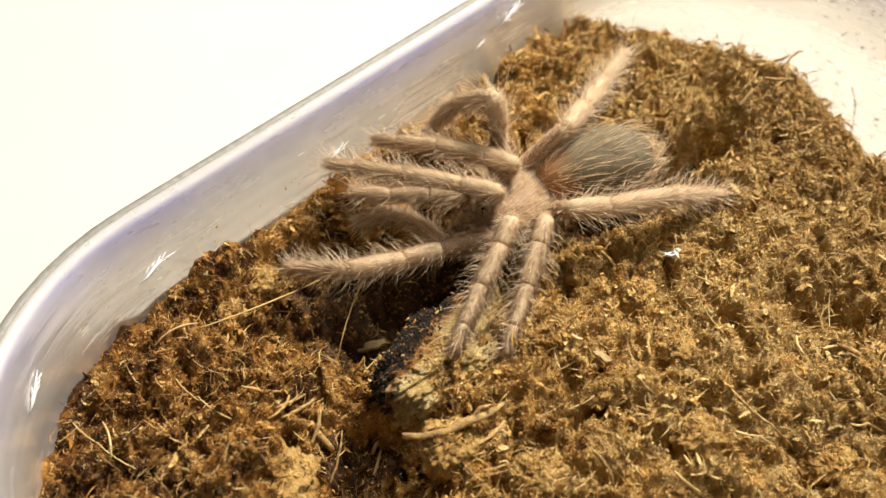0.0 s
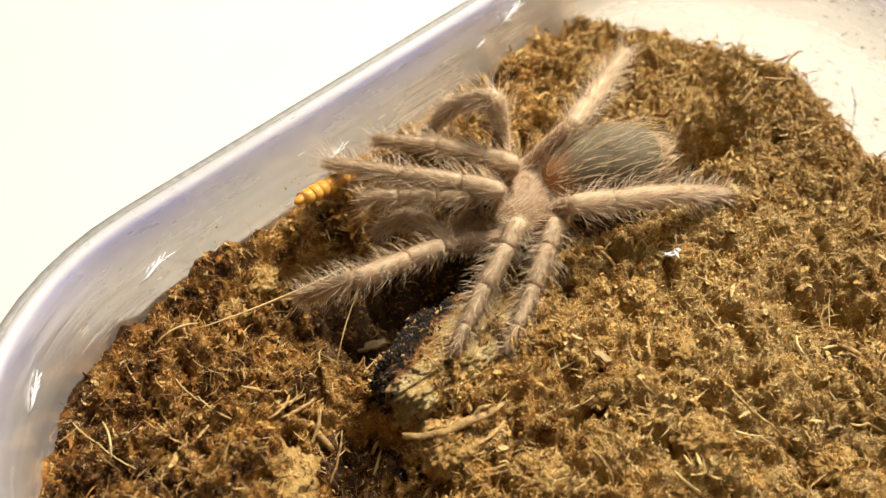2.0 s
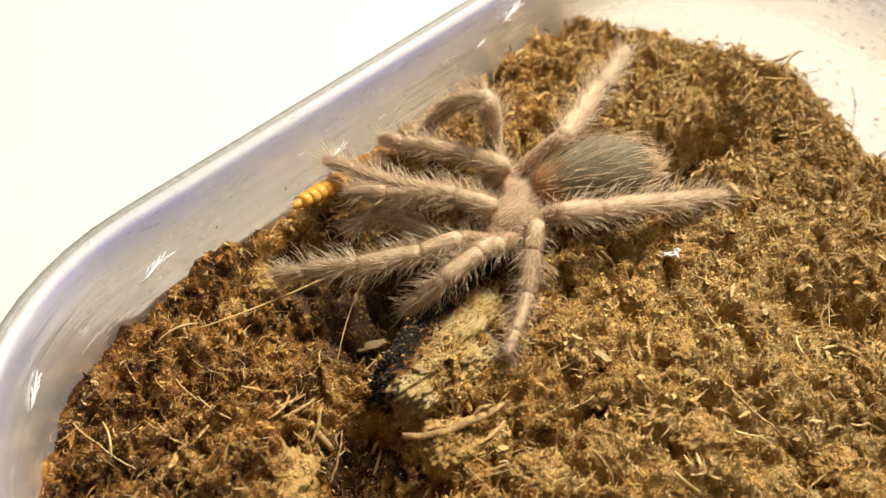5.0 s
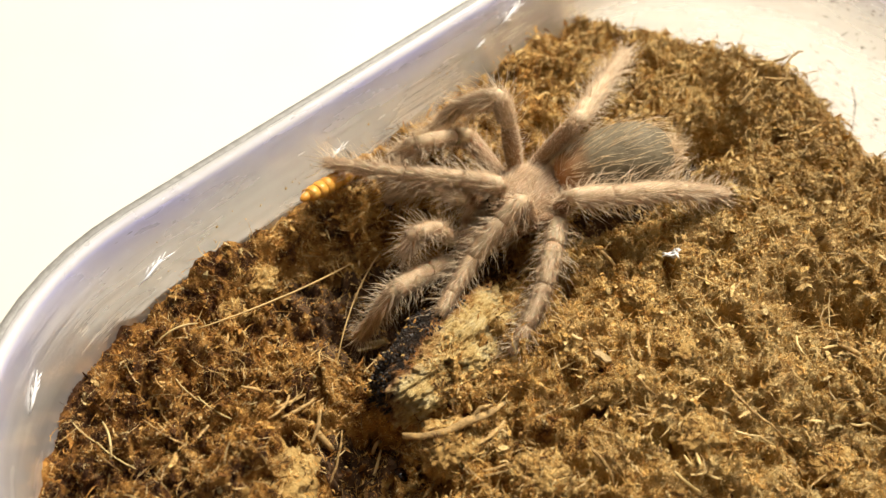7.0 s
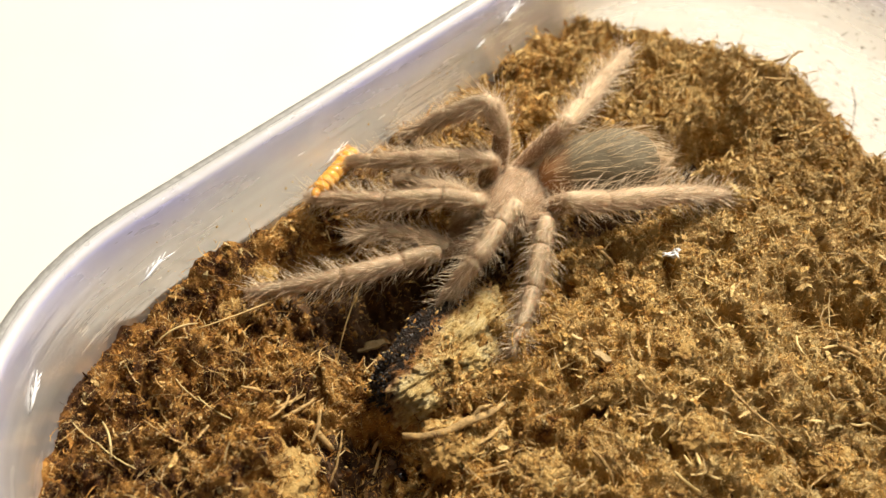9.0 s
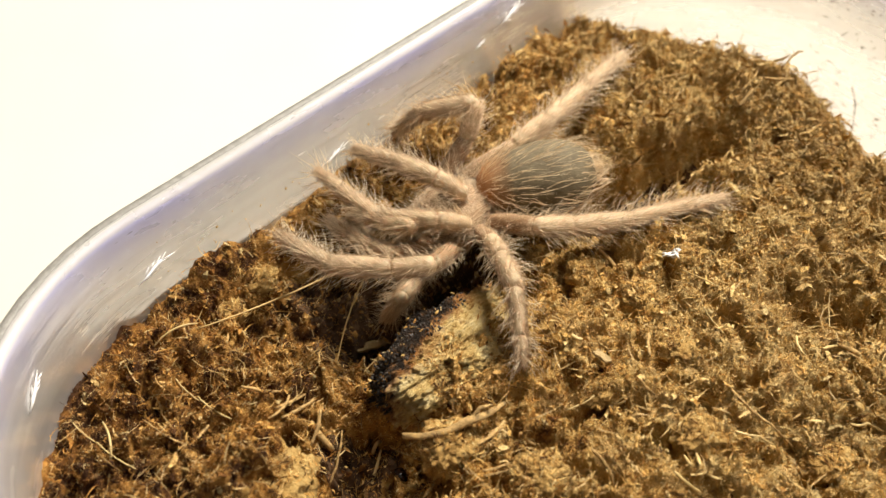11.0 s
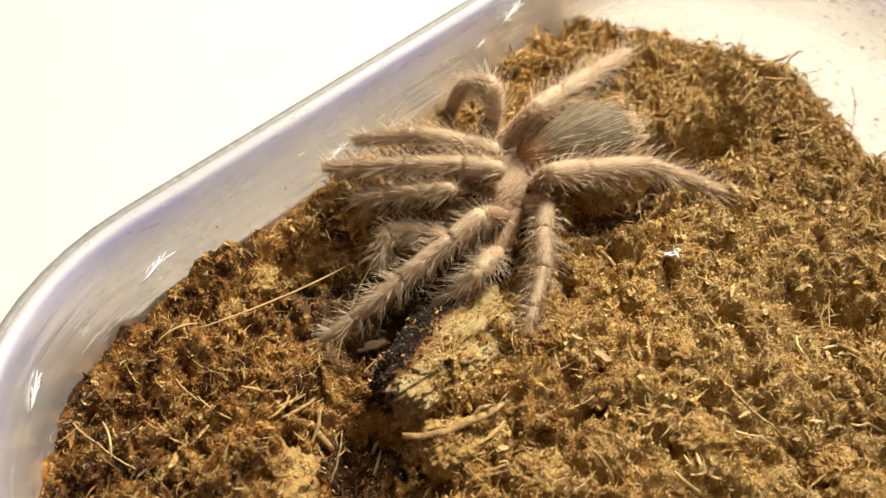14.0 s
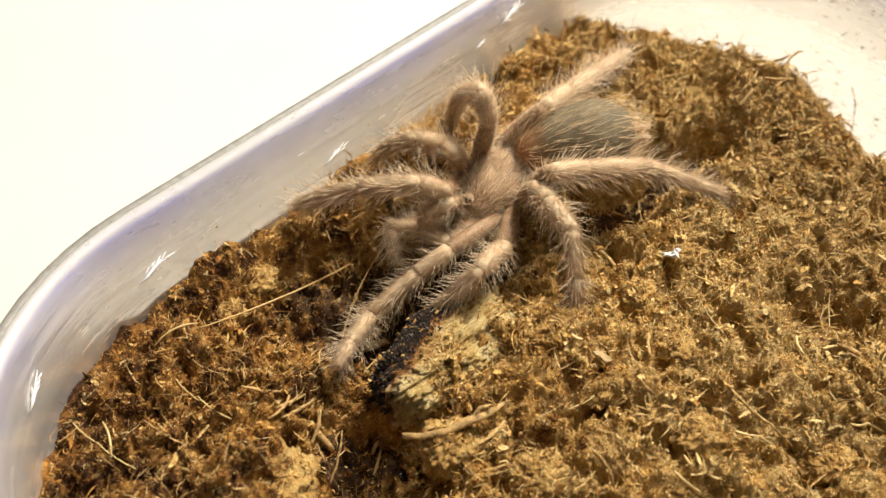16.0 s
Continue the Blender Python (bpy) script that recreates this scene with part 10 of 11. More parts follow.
    walk(leg_joints["right palp"][0], [
        (0, pose(.0049, -.0024, -.001, 73.9, -67.9, 35.2)), (.5, pose(.0049, -.0024, -.001, 56.2, -66.7, 54.4)), (1, pose(.0049, -.0024, -.001, 56.7, -65.9, 53.9)),
        (1.5, pose(.0049, -.0024, -.001, 57.6, -65.4, 52.9)), (2, pose(.0049, -.0024, -.001, 58.7, -64.8, 51.8)),
        (2.5, pose(.0049, -.0024, -.001, 59.5, -64.3, 50.9)), (3, pose(.0049, -.0024, -.001, 56.7, -72.2, 53.7)),
        (3.2, pose(.0049, -.0024, -.001, 61.2, -74.7, 48.8)), (3.5, pose(.0049, -.0024, -.001, 44.1, -74.9, 66.7)),
        (4, pose(.0049, -.0024, -.001, 28.5, -80.5, 82.5)), (6.3, pose(.0049, -.0024, -.001, 83.8, -63.6, 26.4)),
        (6.5, pose(.0049, -.0024, -.001, 74.9, -61.9, 36.5)), (7, pose(.0049, -.0024, -.001, 68.4, -62.2, 43.8)), (8.5, pose(.0049, -.0024, -.001, 69.1, -61.8, 43)),
        (8.75, pose(.0049, -.0024, -.001, 69.3, -66.6, 42.7)), (9, pose(.0049, -.0024, -.001, 69.7, -71.3, 42.2)),
        (9.2, pose(.0049, -.0024, -.001, 25.3, -71.1, 89.9)), (11.3, pose(.0049, -.0024, -.001, 61, -48.7, 49.3)),
        (12, pose(.0049, -.0024, -.001, 60.8, -46.4, 49.5)), (12.5, pose(.0049, -.0024, -.001, 63.8, -46, 45.4)), (13, pose(.0049, -.0024, -.001, 63, -51.5, 46.3)),
        (13.2, pose(.0049, -.0024, -.001, 55.5, -46, 56.2)), (13.4, pose(.0049, -.0024, -.001, 49.3, -45.1, 65)), (13.5, pose(.0049, -.0024, -.001, 57.7, -54, 53.7)),
        (13.7, pose(.0049, -.0024, -.001, 68.3, -56.7, 40.9)), (14, pose(.0049, -.0024, -.001, 79.1, -67.6, 28)),
        (14.5, pose(.0049, -.0024, -.001, 62.7, -47.7, 44.6)), (14.75, pose(.0049, -.0024, -.001, 67.3, -48.6, 38.5)),
        (15, pose(.0049, -.0024, -.001, 72.1, -49.2, 32.2)), (15.5, pose(.0049, -.0024, -.001, 61.2, -53.4, 46.6)),
        (15.75, pose(.0049, -.0024, -.001, 54.8, -57, 54.6)), (16, pose(.0049, -.0024, -.001, 46.9, -59.9, 64)),])
    walk(leg_joints["right palp"][1], [
        (0, pose(.00733, -.00069, .00631, -4.3, -4.4, -38.6)), (.5, pose(.00671, .00013, .00625, -4.3, -2.2, -36.5)),
        (1, pose(.0068, .0002, .0062, -4.4, -2.8, -35.2)), (1.5, pose(.00688, .00022, .00617, -4.4, -2.3, -35.6)), (2, pose(.00698, .00024, .00614, -4.4, -1.8, -36)),
        (2.5, pose(.00706, .00025, .00611, -4.4, -1.6, -36.3)), (3, pose(.00633, -.00045, .00651, -4, -7.3, -39.1)),
        (3.2, pose(.00627, -.00083, .00661, -3.7, -6, -42.2)), (3.5, pose(.00572, -.00051, .00662, -4, -5.4, -39.3)),
        (4, pose(.00507, -.00111, .00678, -4, -5.3, -38.5)), (6.3, pose(.00804, -.00084, .00607, -3.1, -6.1, -48.1)),
        (6.5, pose(.00789, -.00019, .00596, -3.6, -14.6, -45.9)), (7, pose(.00756, .00015, .00598, -4.3, -18, -43.6)),
        (7.5, pose(.00757, .00016, .00597, -3.7, -16.8, -45.7)), (8, pose(.00758, .00016, .00597, -3.3, -16, -47.2)),
        (8.5, pose(.00763, .00014, .00596, -2.7, -14.1, -49.3)), (8.75, pose(.00721, -.00027, .00624, -2.4, -2.3, -55.4)),
        (9, pose(.00677, -.0007, .00648, -3.4, 9.5, -61.4)), (9.2, pose(.00491, .00015, .00647, -3.3, 5.5, -60.3)),
        (11.3, pose(.00829, .00155, .00493, -4.3, 14.9, -64.3)), (12, pose(.00843, .00174, .00472, -3.3, 6.5, -56)),
        (12.5, pose(.00875, .0015, .00468, -3.5, 7.8, -57.3)), (13, pose(.00829, .00115, .00518, 1.3, 19.5, -43.3)),
        (13.2, pose(.00796, .00216, .00467, 1.9, 3.1, -31.8)), (13.4, pose(.00726, .00265, .00459, .7, 5.6, -43.5)),
        (13.5, pose(.00765, .00134, .00538, .1, 4.1, -52.2)), (13.7, pose(.00817, .00044, .0056, .3, 2.3, -48.8)), (14, pose(.00756, -.00099, .0063, 0, 4.9, -51.4)),
        (14.5, pose(.00868, .00133, .00484, 0, -.6, -48.8)), (14.75, pose(.00898, .00085, .00492, -1.5, 6.4, -62.3)),
        (15, pose(.00926, .00035, .00497, -4.7, 13.1, -76.1)), (15.5, pose(.00813, .00102, .00534, -4, 7.7, -70.8)),
        (15.75, pose(.00739, .0011, .00562, -6.6, -4.8, -45.4)), (16, pose(.00664, .00115, .00583, -14.9, -16.4, -19.2)),])
    walk(leg_joints["right palp"][2], [
        (0, pose(.0109, -.00354, .00666, -3.3, 1.7, -37.4)), (.5, pose(.0104, -.00259, .00643, -3.2, 2.6, -36.4)), (1, pose(.01054, -.00244, .00643, -3.2, 2, -34.9)),
        (1.5, pose(.01061, -.00244, .00636, -3.2, 2.5, -35)), (2, pose(.01069, -.00245, .00628, -3.2, 3, -35.2)),
        (2.5, pose(.01076, -.00246, .00624, -3.2, 3.3, -35.3)), (3, pose(.00986, -.00332, .0071, -3.2, -.3, -39.1)),
        (3.2, pose(.00965, -.0039, .00709, -2.5, -15, -41.5)), (3.5, pose(.00925, -.0034, .00705, -2.4, -.2, -37.5)),
        (4, pose(.00865, -.00396, .0072, -2.4, -.3, -36.7)), (6.3, pose(.01109, -.00423, .00655, -2.8, 3.3, -43.5)),
        (6.5, pose(.01098, -.00338, .00712, -3.1, 4.3, -47.8)), (7, pose(.01072, -.00286, .0074, -4.9, 20.6, -53)),
        (7.5, pose(.01064, -.00299, .0073, -5.5, 20.5, -54.8)), (8, pose(.01057, -.00308, .00723, -5.7, 20, -55.4)),
        (8.5, pose(.01053, -.00323, .00708, -6.2, 19.4, -56.7)), (8.75, pose(.00981, -.00405, .00643, -9.1, 23.4, -64.2)),
        (9, pose(.00893, -.00468, .00572, -12.8, 27.1, -72)), (9.2, pose(.00717, -.00381, .00603, -14.7, 34.5, -75.6)),
        (11.3, pose(.01022, -.00245, .00375, -19.3, 30.9, -84.2)), (12, pose(.01098, -.00204, .0042, -20.9, 37.1, -87.2)),
        (12.5, pose(.0112, -.00232, .00406, -21.4, 37.7, -87.9)), (13, pose(.01144, -.00181, .00364, -18.5, 36, -83)),
        (13.2, pose(.01185, -.00026, .00443, -14.1, 33.1, -74.9)), (13.4, pose(.01057, -.00049, .00414, -10.2, 18, -63.7)),
        (13.5, pose(.01045, -.00228, .00505, -9.7, 12.7, -61.4)), (13.7, pose(.01119, -.00301, .00541, -9.9, 12.3, -62.4)),
        (14, pose(.01041, -.00456, .00591, -9.3, 16, -60.2)), (14.5, pose(.0117, -.00212, .00489, -28.5, 39.2, -89.9)),
        (14.75, pose(.0111, -.00319, .00441, -45.8, 53, -112.5)), (15, pose(.01034, -.00399, .00394, -76.8, 59.6, -148.5)),
        (15.5, pose(.00962, -.00328, .00473, -76.1, 73.7, -148.2)), (15.75, pose(.0106, -.00215, .006, -47.2, 83.4, -118.7)),
        (16, pose(.01079, -.00029, .00712, 50.1, 82, -20.8)),])
    walk(leg_joints["right palp"][3], [
        (0, pose(.01528, -.00689, .0065, -4.8, -5.5, -39.5)), (.5, pose(.01483, -.00586, .00618, -4.4, 4.6, -35.2)),
        (1, pose(.01506, -.00558, .00623, -4.3, 3.8, -33.5)), (1.5, pose(.01512, -.0056, .00612, -4.3, 4.3, -33.6)),
        (2, pose(.01519, -.00562, .00599, -4.4, 4.8, -33.8)), (2.5, pose(.01524, -.00564, .00593, -4.4, 5.3, -33.9)),
        (3, pose(.01414, -.00679, .00712, -3.3, -9.7, -39.4)), (3.2, pose(.01364, -.00742, .00851, -3.2, -.6, -42.6)),
        (3.5, pose(.01362, -.00675, .00708, -3.5, -5, -39)), (4, pose(.01306, -.00724, .00723, -3.6, -4.9, -38.3)),
        (6.3, pose(.01508, -.00802, .00624, -.8, 12.3, -25.5)), (6.5, pose(.01467, -.00744, .0067, 3.7, 21.7, -13.6)),
        (7, pose(.01382, -.00698, .00546, -5.9, 31.7, -31.5)), (7.5, pose(.01361, -.0072, .00536, -4, 30.6, -27.7)),
        (8, pose(.01351, -.00733, .00535, -2.8, 30.3, -25.5)), (8.5, pose(.01338, -.00758, .00525, -1.6, 30.5, -23.1)),
        (8.75, pose(.01201, -.0086, .00424, -17.9, 36.2, -49.2)), (9, pose(.01045, -.00934, .00321, -36.3, 35.8, -77.1)),
        (9.2, pose(.0083, -.00821, .00291, -41.1, 43.8, -84.6)), (11.3, pose(.0107, -.00715, .00092, -47.3, 45.3, -93.3)),
        (12, pose(.0112, -.00643, .00087, -32, 32.2, -66.6)), (12.5, pose(.01136, -.00667, .00069, -34.5, 32.4, -71.2)),
        (13, pose(.01198, -.00623, .0004, -44.7, 38.7, -87.5)), (13.2, pose(.01305, -.00471, .00142, -42.4, 41.3, -83.9)),
        (13.4, pose(.01289, -.00518, .00244, -34.2, 28.3, -69.3)), (13.5, pose(.01303, -.00699, .00384, -32.7, 18, -66.3)),
        (13.7, pose(.01368, -.00778, .00424, -33.5, 21, -68.7)), (14, pose(.01304, -.00916, .00439, -29.6, 22.3, -56.9)),
        (14.5, pose(.01171, -.00639, .00141, -44.7, 18.8, -88.9)), (14.75, pose(.00984, -.00625, .00001, -39.2, 15.7, -52.3)),
        (15, pose(.00796, -.00545, -.00081, -37.8, 6.9, -17.6)), (15.5, pose(.00831, -.00409, -.00056, -36.9, -6.7, -19.1)),
        (15.75, pose(.0103, -.00271, .00053, -39.6, 2.5, -47.4)), (16, pose(.01151, -.00057, .00167, -46.7, 11.1, -76.2)),])
    walk(leg_joints["left palp"][0], [
        (0, pose(.0049, .0024, -.001, 16.8, -6.3, -16.3)), (.5, pose(.0049, .0024, -.001, 16.1, -8, -10.5)), (1, pose(.0049, .0024, -.001, 14.7, -12.2, -3.6)),
        (1.5, pose(.0049, .0024, -.001, 13.6, -14.6, .8)), (2, pose(.0049, .0024, -.001, 12.5, -16.4, 4.8)), (2.5, pose(.0049, .0024, -.001, 11.5, -17.6, 8.1)),
        (2.75, pose(.0049, .0024, -.001, 15.5, -14.4, -6.2)), (3, pose(.0049, .0024, -.001, 18.5, -10.3, -20.1)), (3.2, pose(.0049, .0024, -.001, 20.2, -6.5, -31.4)),
        (3.35, pose(.0049, .0024, -.001, 20.2, -8.9, -31.7)), (3.5, pose(.0049, .0024, -.001, 20.3, -11.3, -32)), (4, pose(.0049, .0024, -.001, 21, -15, -35.1)),
        (5.15, pose(.0049, .0024, -.001, 16.8, -23.7, -24.2)), (6.3, pose(.0049, .0024, -.001, 10.5, -31.6, -11.7)),
        (6.4, pose(.0049, .0024, -.001, 9.3, -31.5, -9.4)), (6.5, pose(.0049, .0024, -.001, 6.3, -18.7, -1.9)), (6.75, pose(.0049, .0024, -.001, 5.9, -18.8, -.9)), (7, pose(.0049, .0024, -.001, 5.5, -19.1, .3)),
        (7.5, pose(.0049, .0024, -.001, 5.6, -18.8, 0)), (8, pose(.0049, .0024, -.001, 5.7, -18.5, -.3)), (8.5, pose(.0049, .0024, -.001, 5.8, -18.2, -.5)), (8.67, pose(.0049, .0024, -.001, 5.7, -19.8, 0)), (9, pose(.0049, .0024, -.001, 5.3, -18.9, 1)), (9.2, pose(.0049, .0024, -.001, 4.3, -39.2, 2)), (10.25, pose(.0049, .0024, -.001, 10.7, -27.2, -11.6)),
        (11.3, pose(.0049, .0024, -.001, 8.3, -27.2, -8.4)), (12, pose(.0049, .0024, -.001, 11.6, -16.1, -14.6)),
        (12.5, pose(.0049, .0024, -.001, 12.7, -11.2, -19.5)), (12.75, pose(.0049, .0024, -.001, 12.7, -23, -23.3)), (12.9, pose(.0049, .0024, -.001, 13.6, -26.7, -26.7)), (13, pose(.0049, .0024, -.001, 14.4, -32.6, -29.2)),
        (13.2, pose(.0049, .0024, -.001, -13.9, -46.4, 8.8)), (13.4, pose(.0049, .0024, -.001, -12.2, -31.9, 6.3)),
        (13.5, pose(.0049, .0024, -.001, -21.2, -39.3, 20.4)), (13.7, pose(.0049, .0024, -.001, -13.4, -17.9, -1.3)),
        (14, pose(.0049, .0024, -.001, -12.5, -19.3, -3.9)), (14.5, pose(.0049, .0024, -.001, -12.8, -7, .3)), (15, pose(.0049, .0024, -.001, -13, 0, -11.5)),
        (15.5, pose(.0049, .0024, -.001, -16, -15.8, .8)), (16, pose(.0049, .0024, -.001, -19.9, -28.9, 9.7)),])
    walk(leg_joints["left palp"][1], [
        (0, pose(.01199, .00033, -.00018, -143.7, -13.6, -79.6)), (.5, pose(.01214, .00106, .00003, -146.6, -13.8, -67.5)),
        (1, pose(.01215, .00195, .00057, -142.9, -10.2, -85.4)), (1.5, pose(.01209, .0025, .00088, -142.8, -7.4, -85.6)),
        (2, pose(.012, .003, .0011, -143, -5.7, -84.5)), (2.5, pose(.01191, .0034, .00125, -143.2, -5, -82)), (2.75, pose(.01206, .00162, .00085, -144.3, -10.6, -74)),
        (3, pose(.01177, -.00012, .00033, -146.2, -15.9, -65.8)), (3.2, pose(.0112, -.00145, -.00016, -146.9, -19, -63.2)),
        (3.35, pose(.01115, -.00146, .00015, -142.2, -17.8, -78.2)), (3.5, pose(.01108, -.00146, .00045, -137.9, -15.6, -92.9)),
        (4, pose(.01077, -.00173, .00093, -137.7, -12.2, -94.1)), (5.15, pose(.01111, -.00039, .00199, -144.9, -13.2, -62)),
        (6.3, pose(.0111, .00111, .00289, -151.6, -10.3, -30.1)), (6.4, pose(.01115, .00137, .00288, -151.1, -18.2, -32)),
        (6.5, pose(.01193, .00216, .00139, -170.1, -73.3, -8.6)), (6.75, pose(.01193, .00229, .0014, -172.4, -75.1, -6.2)), (7, pose(.01192, .00244, .00143, -174.8, -76.8, -3.7)),
        (7.5, pose(.01193, .0024, .0014, -174.7, -76.8, -3.8)), (8, pose(.01194, .00237, .00136, -174.6, -76.7, -3.9)),
        (8.5, pose(.01196, .00233, .00133, -174.5, -76.7, -4)), (8.67, pose(.01189, .00241, .00152, -156, -79.9, -22.9)),
        (8.83, pose(.01193, .00253, .00141, -127.2, -14.4, -55.7)), (9, pose(.01193, .00252, .00141, -127.5, -12.3, -54.6)),
        (9.2, pose(.01066, .0026, .00369, -127.8, .4, -51.7)), (10.25, pose(.01138, .00107, .00239, -126.7, -3.8, -88.2)),
        (11.3, pose(.01144, .00144, .00239, -122.1, 22.1, -60.5)), (12, pose(.01181, .00061, .00106, -128.9, -35.3, -11.5)),
        (12.5, pose(.01177, -.00004, .00045, -127.4, -33.1, -14.1)), (12.75, pose(.01118, -.00031, .0019, -119.9, -61.5, -24)), (12.9, pose(.01083, -.00058, .00234, -91.8, -71.4, -54.4)), (13, pose(.01036, -.00065, .00301, -43.3, 2.1, -119.3)),
        (13.2, pose(.00997, .00318, .00438, -41.5, 7.6, -98.5)), (13.4, pose(.01117, .00309, .00293, -39.6, 1.3, -74.5)),
        (13.5, pose(.01029, .00441, .00371, -39.3, 5.8, -62.2)), (13.7, pose(.01197, .00225, .00128, -37.9, -10.6, -66.8)),
        (14, pose(.0119, .00192, .00145, -37.2, -5.9, -71.9)), (14.5, pose(.01228, .00244, -.0001, -36.9, -16.6, -71.3)),
        (15, pose(.01218, .00091, -.001, -36.6, -18, -72.1)), (15.5, pose(.01205, .0025, .00102, -35.7, -15.8, -75.6)),
        (16, pose(.01131, .00349, .0026, -35.1, -15.9, -77.6)),])
    walk(leg_joints["left palp"][2], [
        (0, pose(.01275, -.0038, .00084, -11.7, -6.4, -63)), (.5, pose(.01374, -.00282, .00107, -13.1, -7, -52.8)),
        (1, pose(.01249, -.00229, .00134, -12.7, -2.7, -65.1)), (1.5, pose(.01242, -.00177, .00143, -12.7, .3, -65.1)),
        (2, pose(.01242, -.00128, .00152, -12.7, 2.3, -64.6)), (2.5, pose(.01251, -.00086, .00163, -12.7, 3.1, -64.1)),
        (2.75, pose(.01323, -.00247, .00164, -12.7, -4.3, -61.7)), (3, pose(.01347, -.00391, .00152, -13.1, -11.6, -59.3)),
        (3.2, pose(.01305, -.00509, .00125, -12.9, -15.5, -59.8)), (3.35, pose(.01199, -.00548, .00147, -11.5, -11.9, -67.2)),
        (3.5, pose(.01087, -.00562, .00161, -10.5, -8.1, -74.4)), (4, pose(.01047, -.00594, .00184, -10.4, -4.9, -75.2)),
        (5.15, pose(.01308, -.0041, .00298, -13.1, -2.7, -47.8)), (6.3, pose(.01478, -.00102, .00366, -14.6, .2, -20.6)),
        (6.4, pose(.01463, -.00081, .00423, -14.5, -6.1, -21.3)), (6.5, pose(.01316, .00198, .00552, -41.4, -47.9, 28.8)),
        (6.75, pose(.01304, .00217, .00558, -38.3, -46.4, 29.4)), (7, pose(.0129, .00237, .00564, -29.6, -44.8, 29.9)), (7.5, pose(.01292, .00234, .0056, -29.4, -44.7, 29.7)),
        (8, pose(.01293, .0023, .00557, -29, -44.6, 29.5)), (8.5, pose(.01295, .00226, .00553, -28.7, -44.5, 29.2)),
        (8.67, pose(.01259, .00211, .00577, -20.7, -39.5, 22.8)), (8.83, pose(.01429, -.00093, .00248, -10.4, -6.9, -44.4)),
        (9, pose(.01438, -.00092, .00233, -10.2, -5.4, -45.8)), (9.2, pose(.01334, -.00079, .00367, -10.1, 3.6, -45.5)),
        (10.25, pose(.01151, -.00324, .00268, -12.7, 1.9, -75.1)), (11.3, pose(.01341, -.00205, .00077, -10.9, 25.2, -89)),
        (12, pose(.01526, -.0001, .00356, -13.4, 25.8, -83.5)), (12.5, pose(.01528, -.00092, .00281, -13.6, 25.2, -84.7)),
        (12.75, pose(.01306, -.00115, .0057, -15.1, 21.8, -93.4)), (12.9, pose(.01163, -.00171, .00643, -15.2, 21, -97.4)), (13, pose(.00825, -.00442, .00285, -14.4, 11.6, -97.9)), (13.2, pose(.00933, -.00105, .00381, -9.7, 16.7, -79.3)),
        (13.4, pose(.01233, -.00107, .00283, -3.5, 13.4, -50)), (13.5, pose(.01229, .0006, .00327, -2.2, 16.7, -45.3)),
        (13.7, pose(.01365, -.00166, .00208, -2.5, 2.7, -53.2)), (14, pose(.01323, -.00217, .00189, -2.6, 5, -54.4)),
        (14.5, pose(.0136, -.00148, .00114, -2.8, -9.5, -52.8)), (15, pose(.01344, -.003, .00034, -2.4, -11.5, -54.9)),
        (15.5, pose(.01308, -.00153, .0022, -2.5, -9.5, -53.9)), (16, pose(.0122, -.00056, .00378, -2.8, -9.9, -52.5)),])
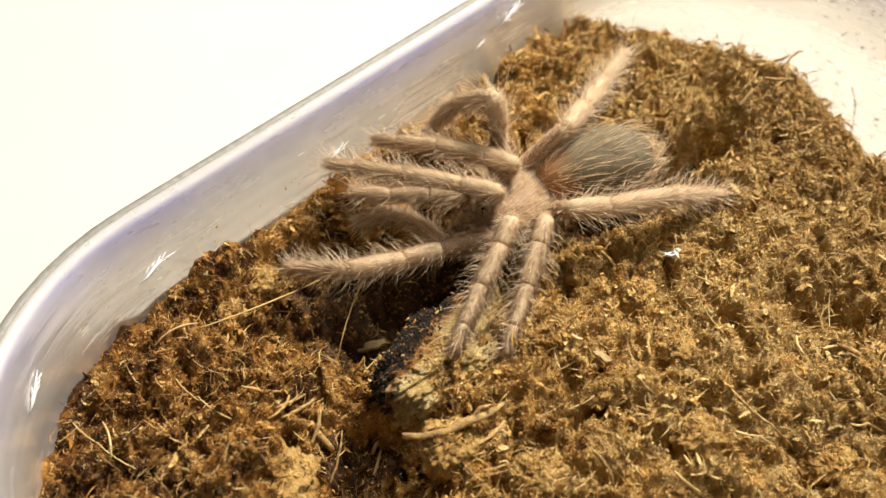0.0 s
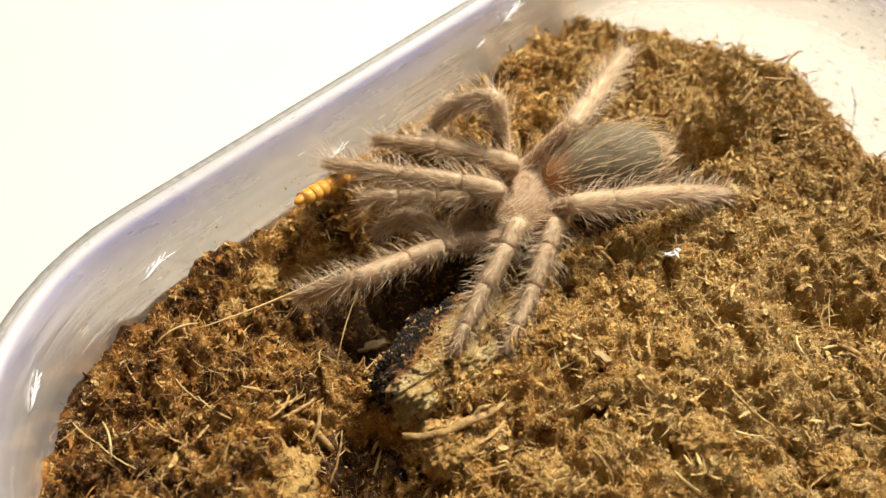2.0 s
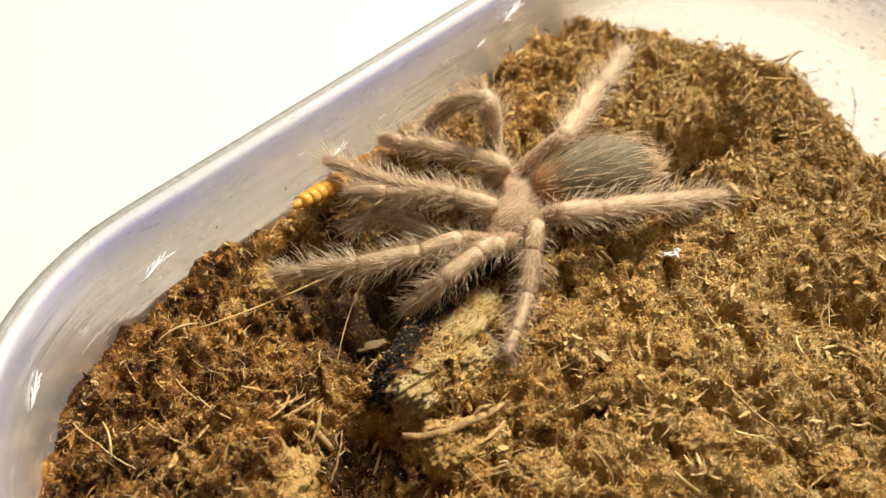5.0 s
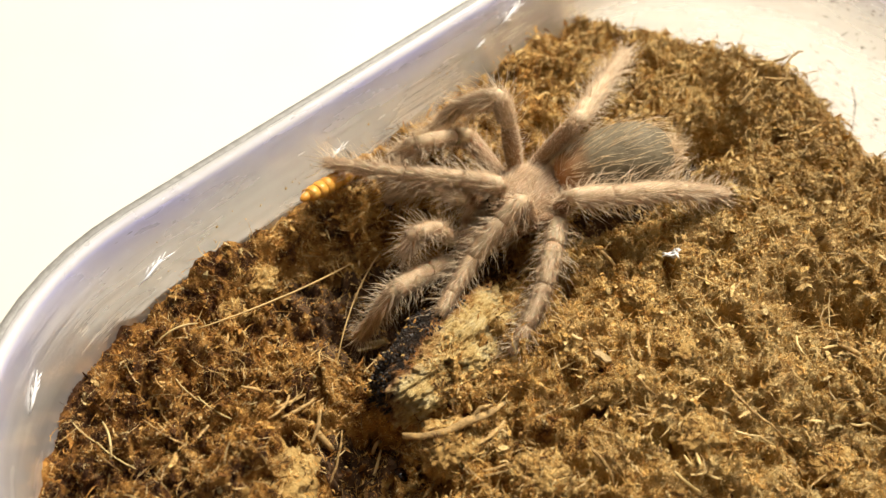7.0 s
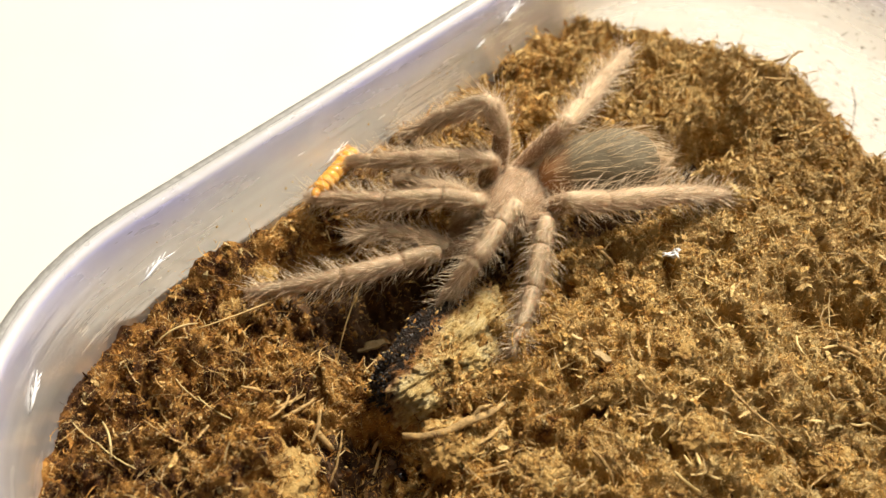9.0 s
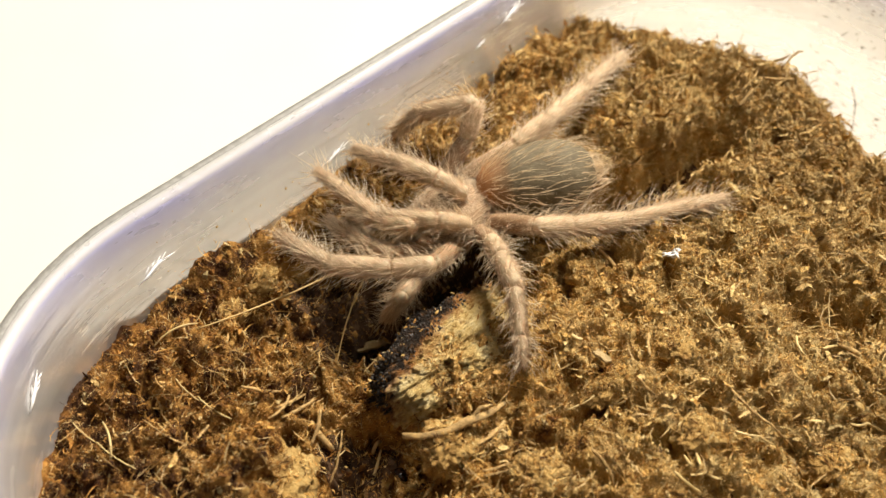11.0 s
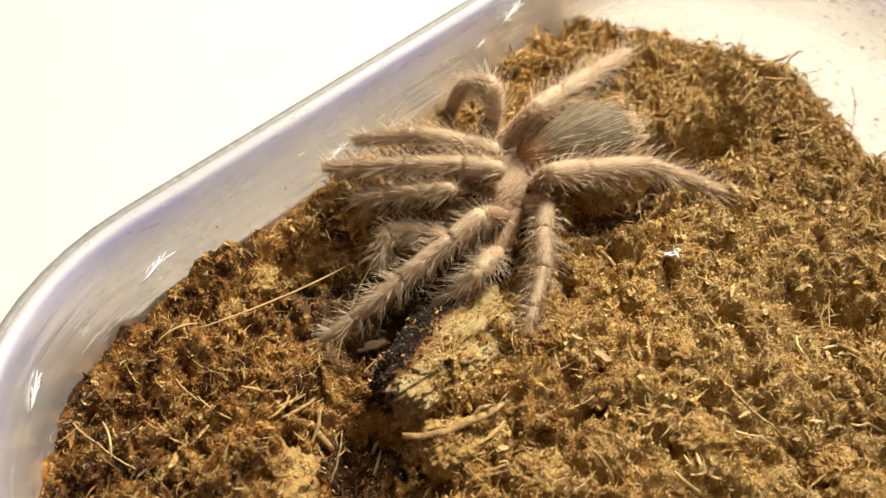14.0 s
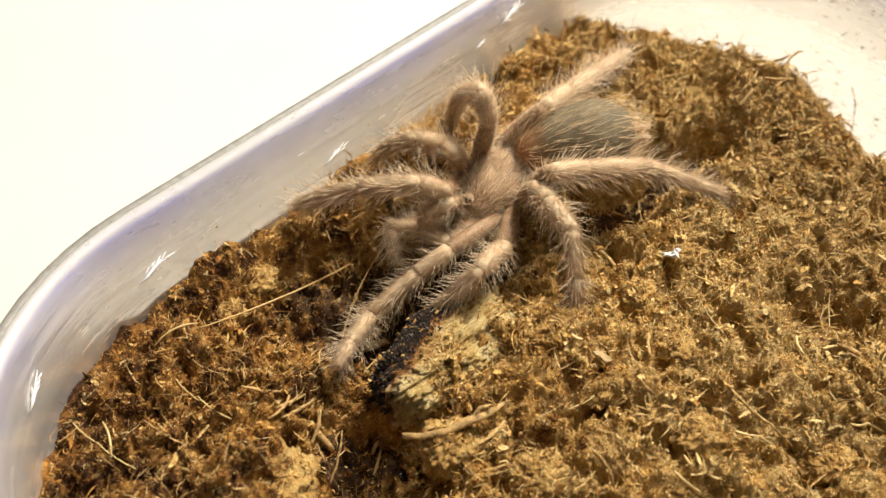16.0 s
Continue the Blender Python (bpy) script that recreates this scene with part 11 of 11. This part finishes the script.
    walk(leg_joints["left palp"][3], [
        (0, pose(.01509, -.00839, .00141, 13.2, 7.7, -19.8)), (.5, pose(.01685, -.00692, .0017, 13.3, 5.1, -18)), (1, pose(.01467, -.00699, .00158, 21.2, 13.3, 9.6)),
        (1.5, pose(.0146, -.00648, .0014, 19.8, 13.8, 3.1)), (2, pose(.01464, -.00596, .00132, 18.2, 15.2, -3.3)),
        (2.5, pose(.01477, -.00552, .00135, 16.6, 17.3, -9.1)), (2.75, pose(.01568, -.00702, .00203, 14.7, 6.1, -29.5)),
        (3, pose(.01607, -.00827, .00256, 17, -5.9, -49)), (3.2, pose(.01556, -.00941, .00263, 18.2, -12, -54.8)),
        (3.35, pose(.01395, -.01016, .00254, 18.2, -1.2, -34.2)), (3.5, pose(.01225, -.01056, .00235, 22.1, 9.7, -13.8)),
        (4, pose(.01179, -.01094, .00228, 21.6, 9.8, -16.7)), (5.15, pose(.01656, -.00794, .00322, 24.5, 15.1, -6)),
        (6.3, pose(.01963, -.00285, .00365, 28.5, 19.9, 5.2)), (6.4, pose(.01944, -.00268, .00478, 38.6, 31, 25)),
        (6.5, pose(.01621, .00365, .00938, -1.7, 57.2, -20.3)), (6.75, pose(.01615, .00393, .00933, 7.3, 58.2, -21)), (7, pose(.01609, .00421, .0093, 19.1, 59.2, -21.8)), (7.5, pose(.01612, .00416, .00926, 19.1, 59.3, -21.9)),
        (8, pose(.01615, .00412, .00921, 19, 59.5, -22.1)), (8.5, pose(.01618, .00407, .00917, 18.2, 59.6, -22.3)),
        (8.67, pose(.01628, .00366, .00907, 6.8, 63.6, -29.2)), (8.83, pose(.01797, -.00453, .00311, 49, 13, -6.4)),
        (9, pose(.01798, -.00463, .00281, 47.2, 4.9, -29.3)), (9.2, pose(.01697, -.00448, .00334, 46.7, 6.8, -36)),
        (10.25, pose(.01285, -.00825, .00251, 46, 8.4, -42.8)), (11.3, pose(.0135, -.00674, -.00144, 34.2, 10.8, -105.8)),
        (12, pose(.01579, -.00474, .0013, 39.4, 12.4, -100.1)), (12.5, pose(.01571, -.00559, .0006, 38.7, 12.1, -102.3)),
        (12.75, pose(.01278, -.00596, .00377, 34.5, 36.4, -76.6)), (12.9, pose(.01101, -.00651, .00458, 36.2, 40.8, -55.6)), (13, pose(.00755, -.00945, .00181, 50.6, 20.3, -13.8)), (13.2, pose(.01025, -.00593, .00232, 52.7, 24.9, -8.3)),
        (13.4, pose(.01557, -.00494, .00163, 67.6, 23.9, 20.6)), (13.5, pose(.01579, -.00293, .00179, 68, 33.7, 22.1)),
        (13.7, pose(.01675, -.00581, .00183, 80.4, 36.5, 42.9)), (14, pose(.01624, -.00637, .00144, 69.9, 27.3, 24.6)),
        (14.5, pose(.0167, -.00555, .002, 80.6, 15.4, 46.7)), (15, pose(.01636, -.00716, .00137, 80.8, 13.6, 47.7)),
        (15.5, pose(.01609, -.00567, .00306, 82.3, 15, 53.6)), (16, pose(.01532, -.00461, .00467, 83, 16.4, 56.5)),])
    walk(worm, [
        (0, pose(-.00601, .00664, .00143, 0, -13, 158.6)), (1, pose(-.00698, .01211, .00034, 0, -14.8, -165.4)),
        (1.5, pose(-.01263, .01338, .00254, 0, -9.9, -139.8)), (2, pose(-.01308, .01282, .00296, 0, -9, -139.8)),
        (2.5, pose(-.01309, .01517, .0011, 0, -8.3, -130.8)), (3, pose(-.01364, .01268, .00258, 0, -8.4, -138.8)),
        (3.2, pose(-.01264, .01301, .00174, 0, -10.2, -140.8)), (3.5, pose(-.01334, .01463, .00137, 0, -3.2, -128.7)),
        (4, pose(-.01456, .01249, .00196, 0, -7.8, -135)), (6.3, pose(-.01235, .01394, .00281, 0, -9.8, -138.1)),
        (6.5, pose(-.01247, .01565, .00147, 0, -10.3, -131.8)), (7, pose(-.01269, .01395, .00264, 0, -9.4, -137.5)),
        (7.5, pose(-.01313, .01566, .00132, 0, -4.7, -128.4)), (8, pose(-.01234, .01569, .00124, 0, -11.4, -131.2)),
        (8.5, pose(-.01196, .01403, .00262, 0, -10.8, -139.7)), (9, pose(-.01407, .01727, .00202, 0, -8.7, -119.9)),
        (9.2, pose(-.01334, .01976, .00088, 0, -8.2, -112.8)), (11.3, pose(-.00502, .00829, -.00213, 0, -17.3, 161.2)),
        (12.5, pose(-.00488, .00854, -.00251, 0, -17.9, 161.9)), (13.5, pose(-.0039, .01324, -.00503, 0, -20.7, -176)),
        (16, pose(-.00382, .01591, -.00785, 0, -26.6, -163.5)),])


motions()
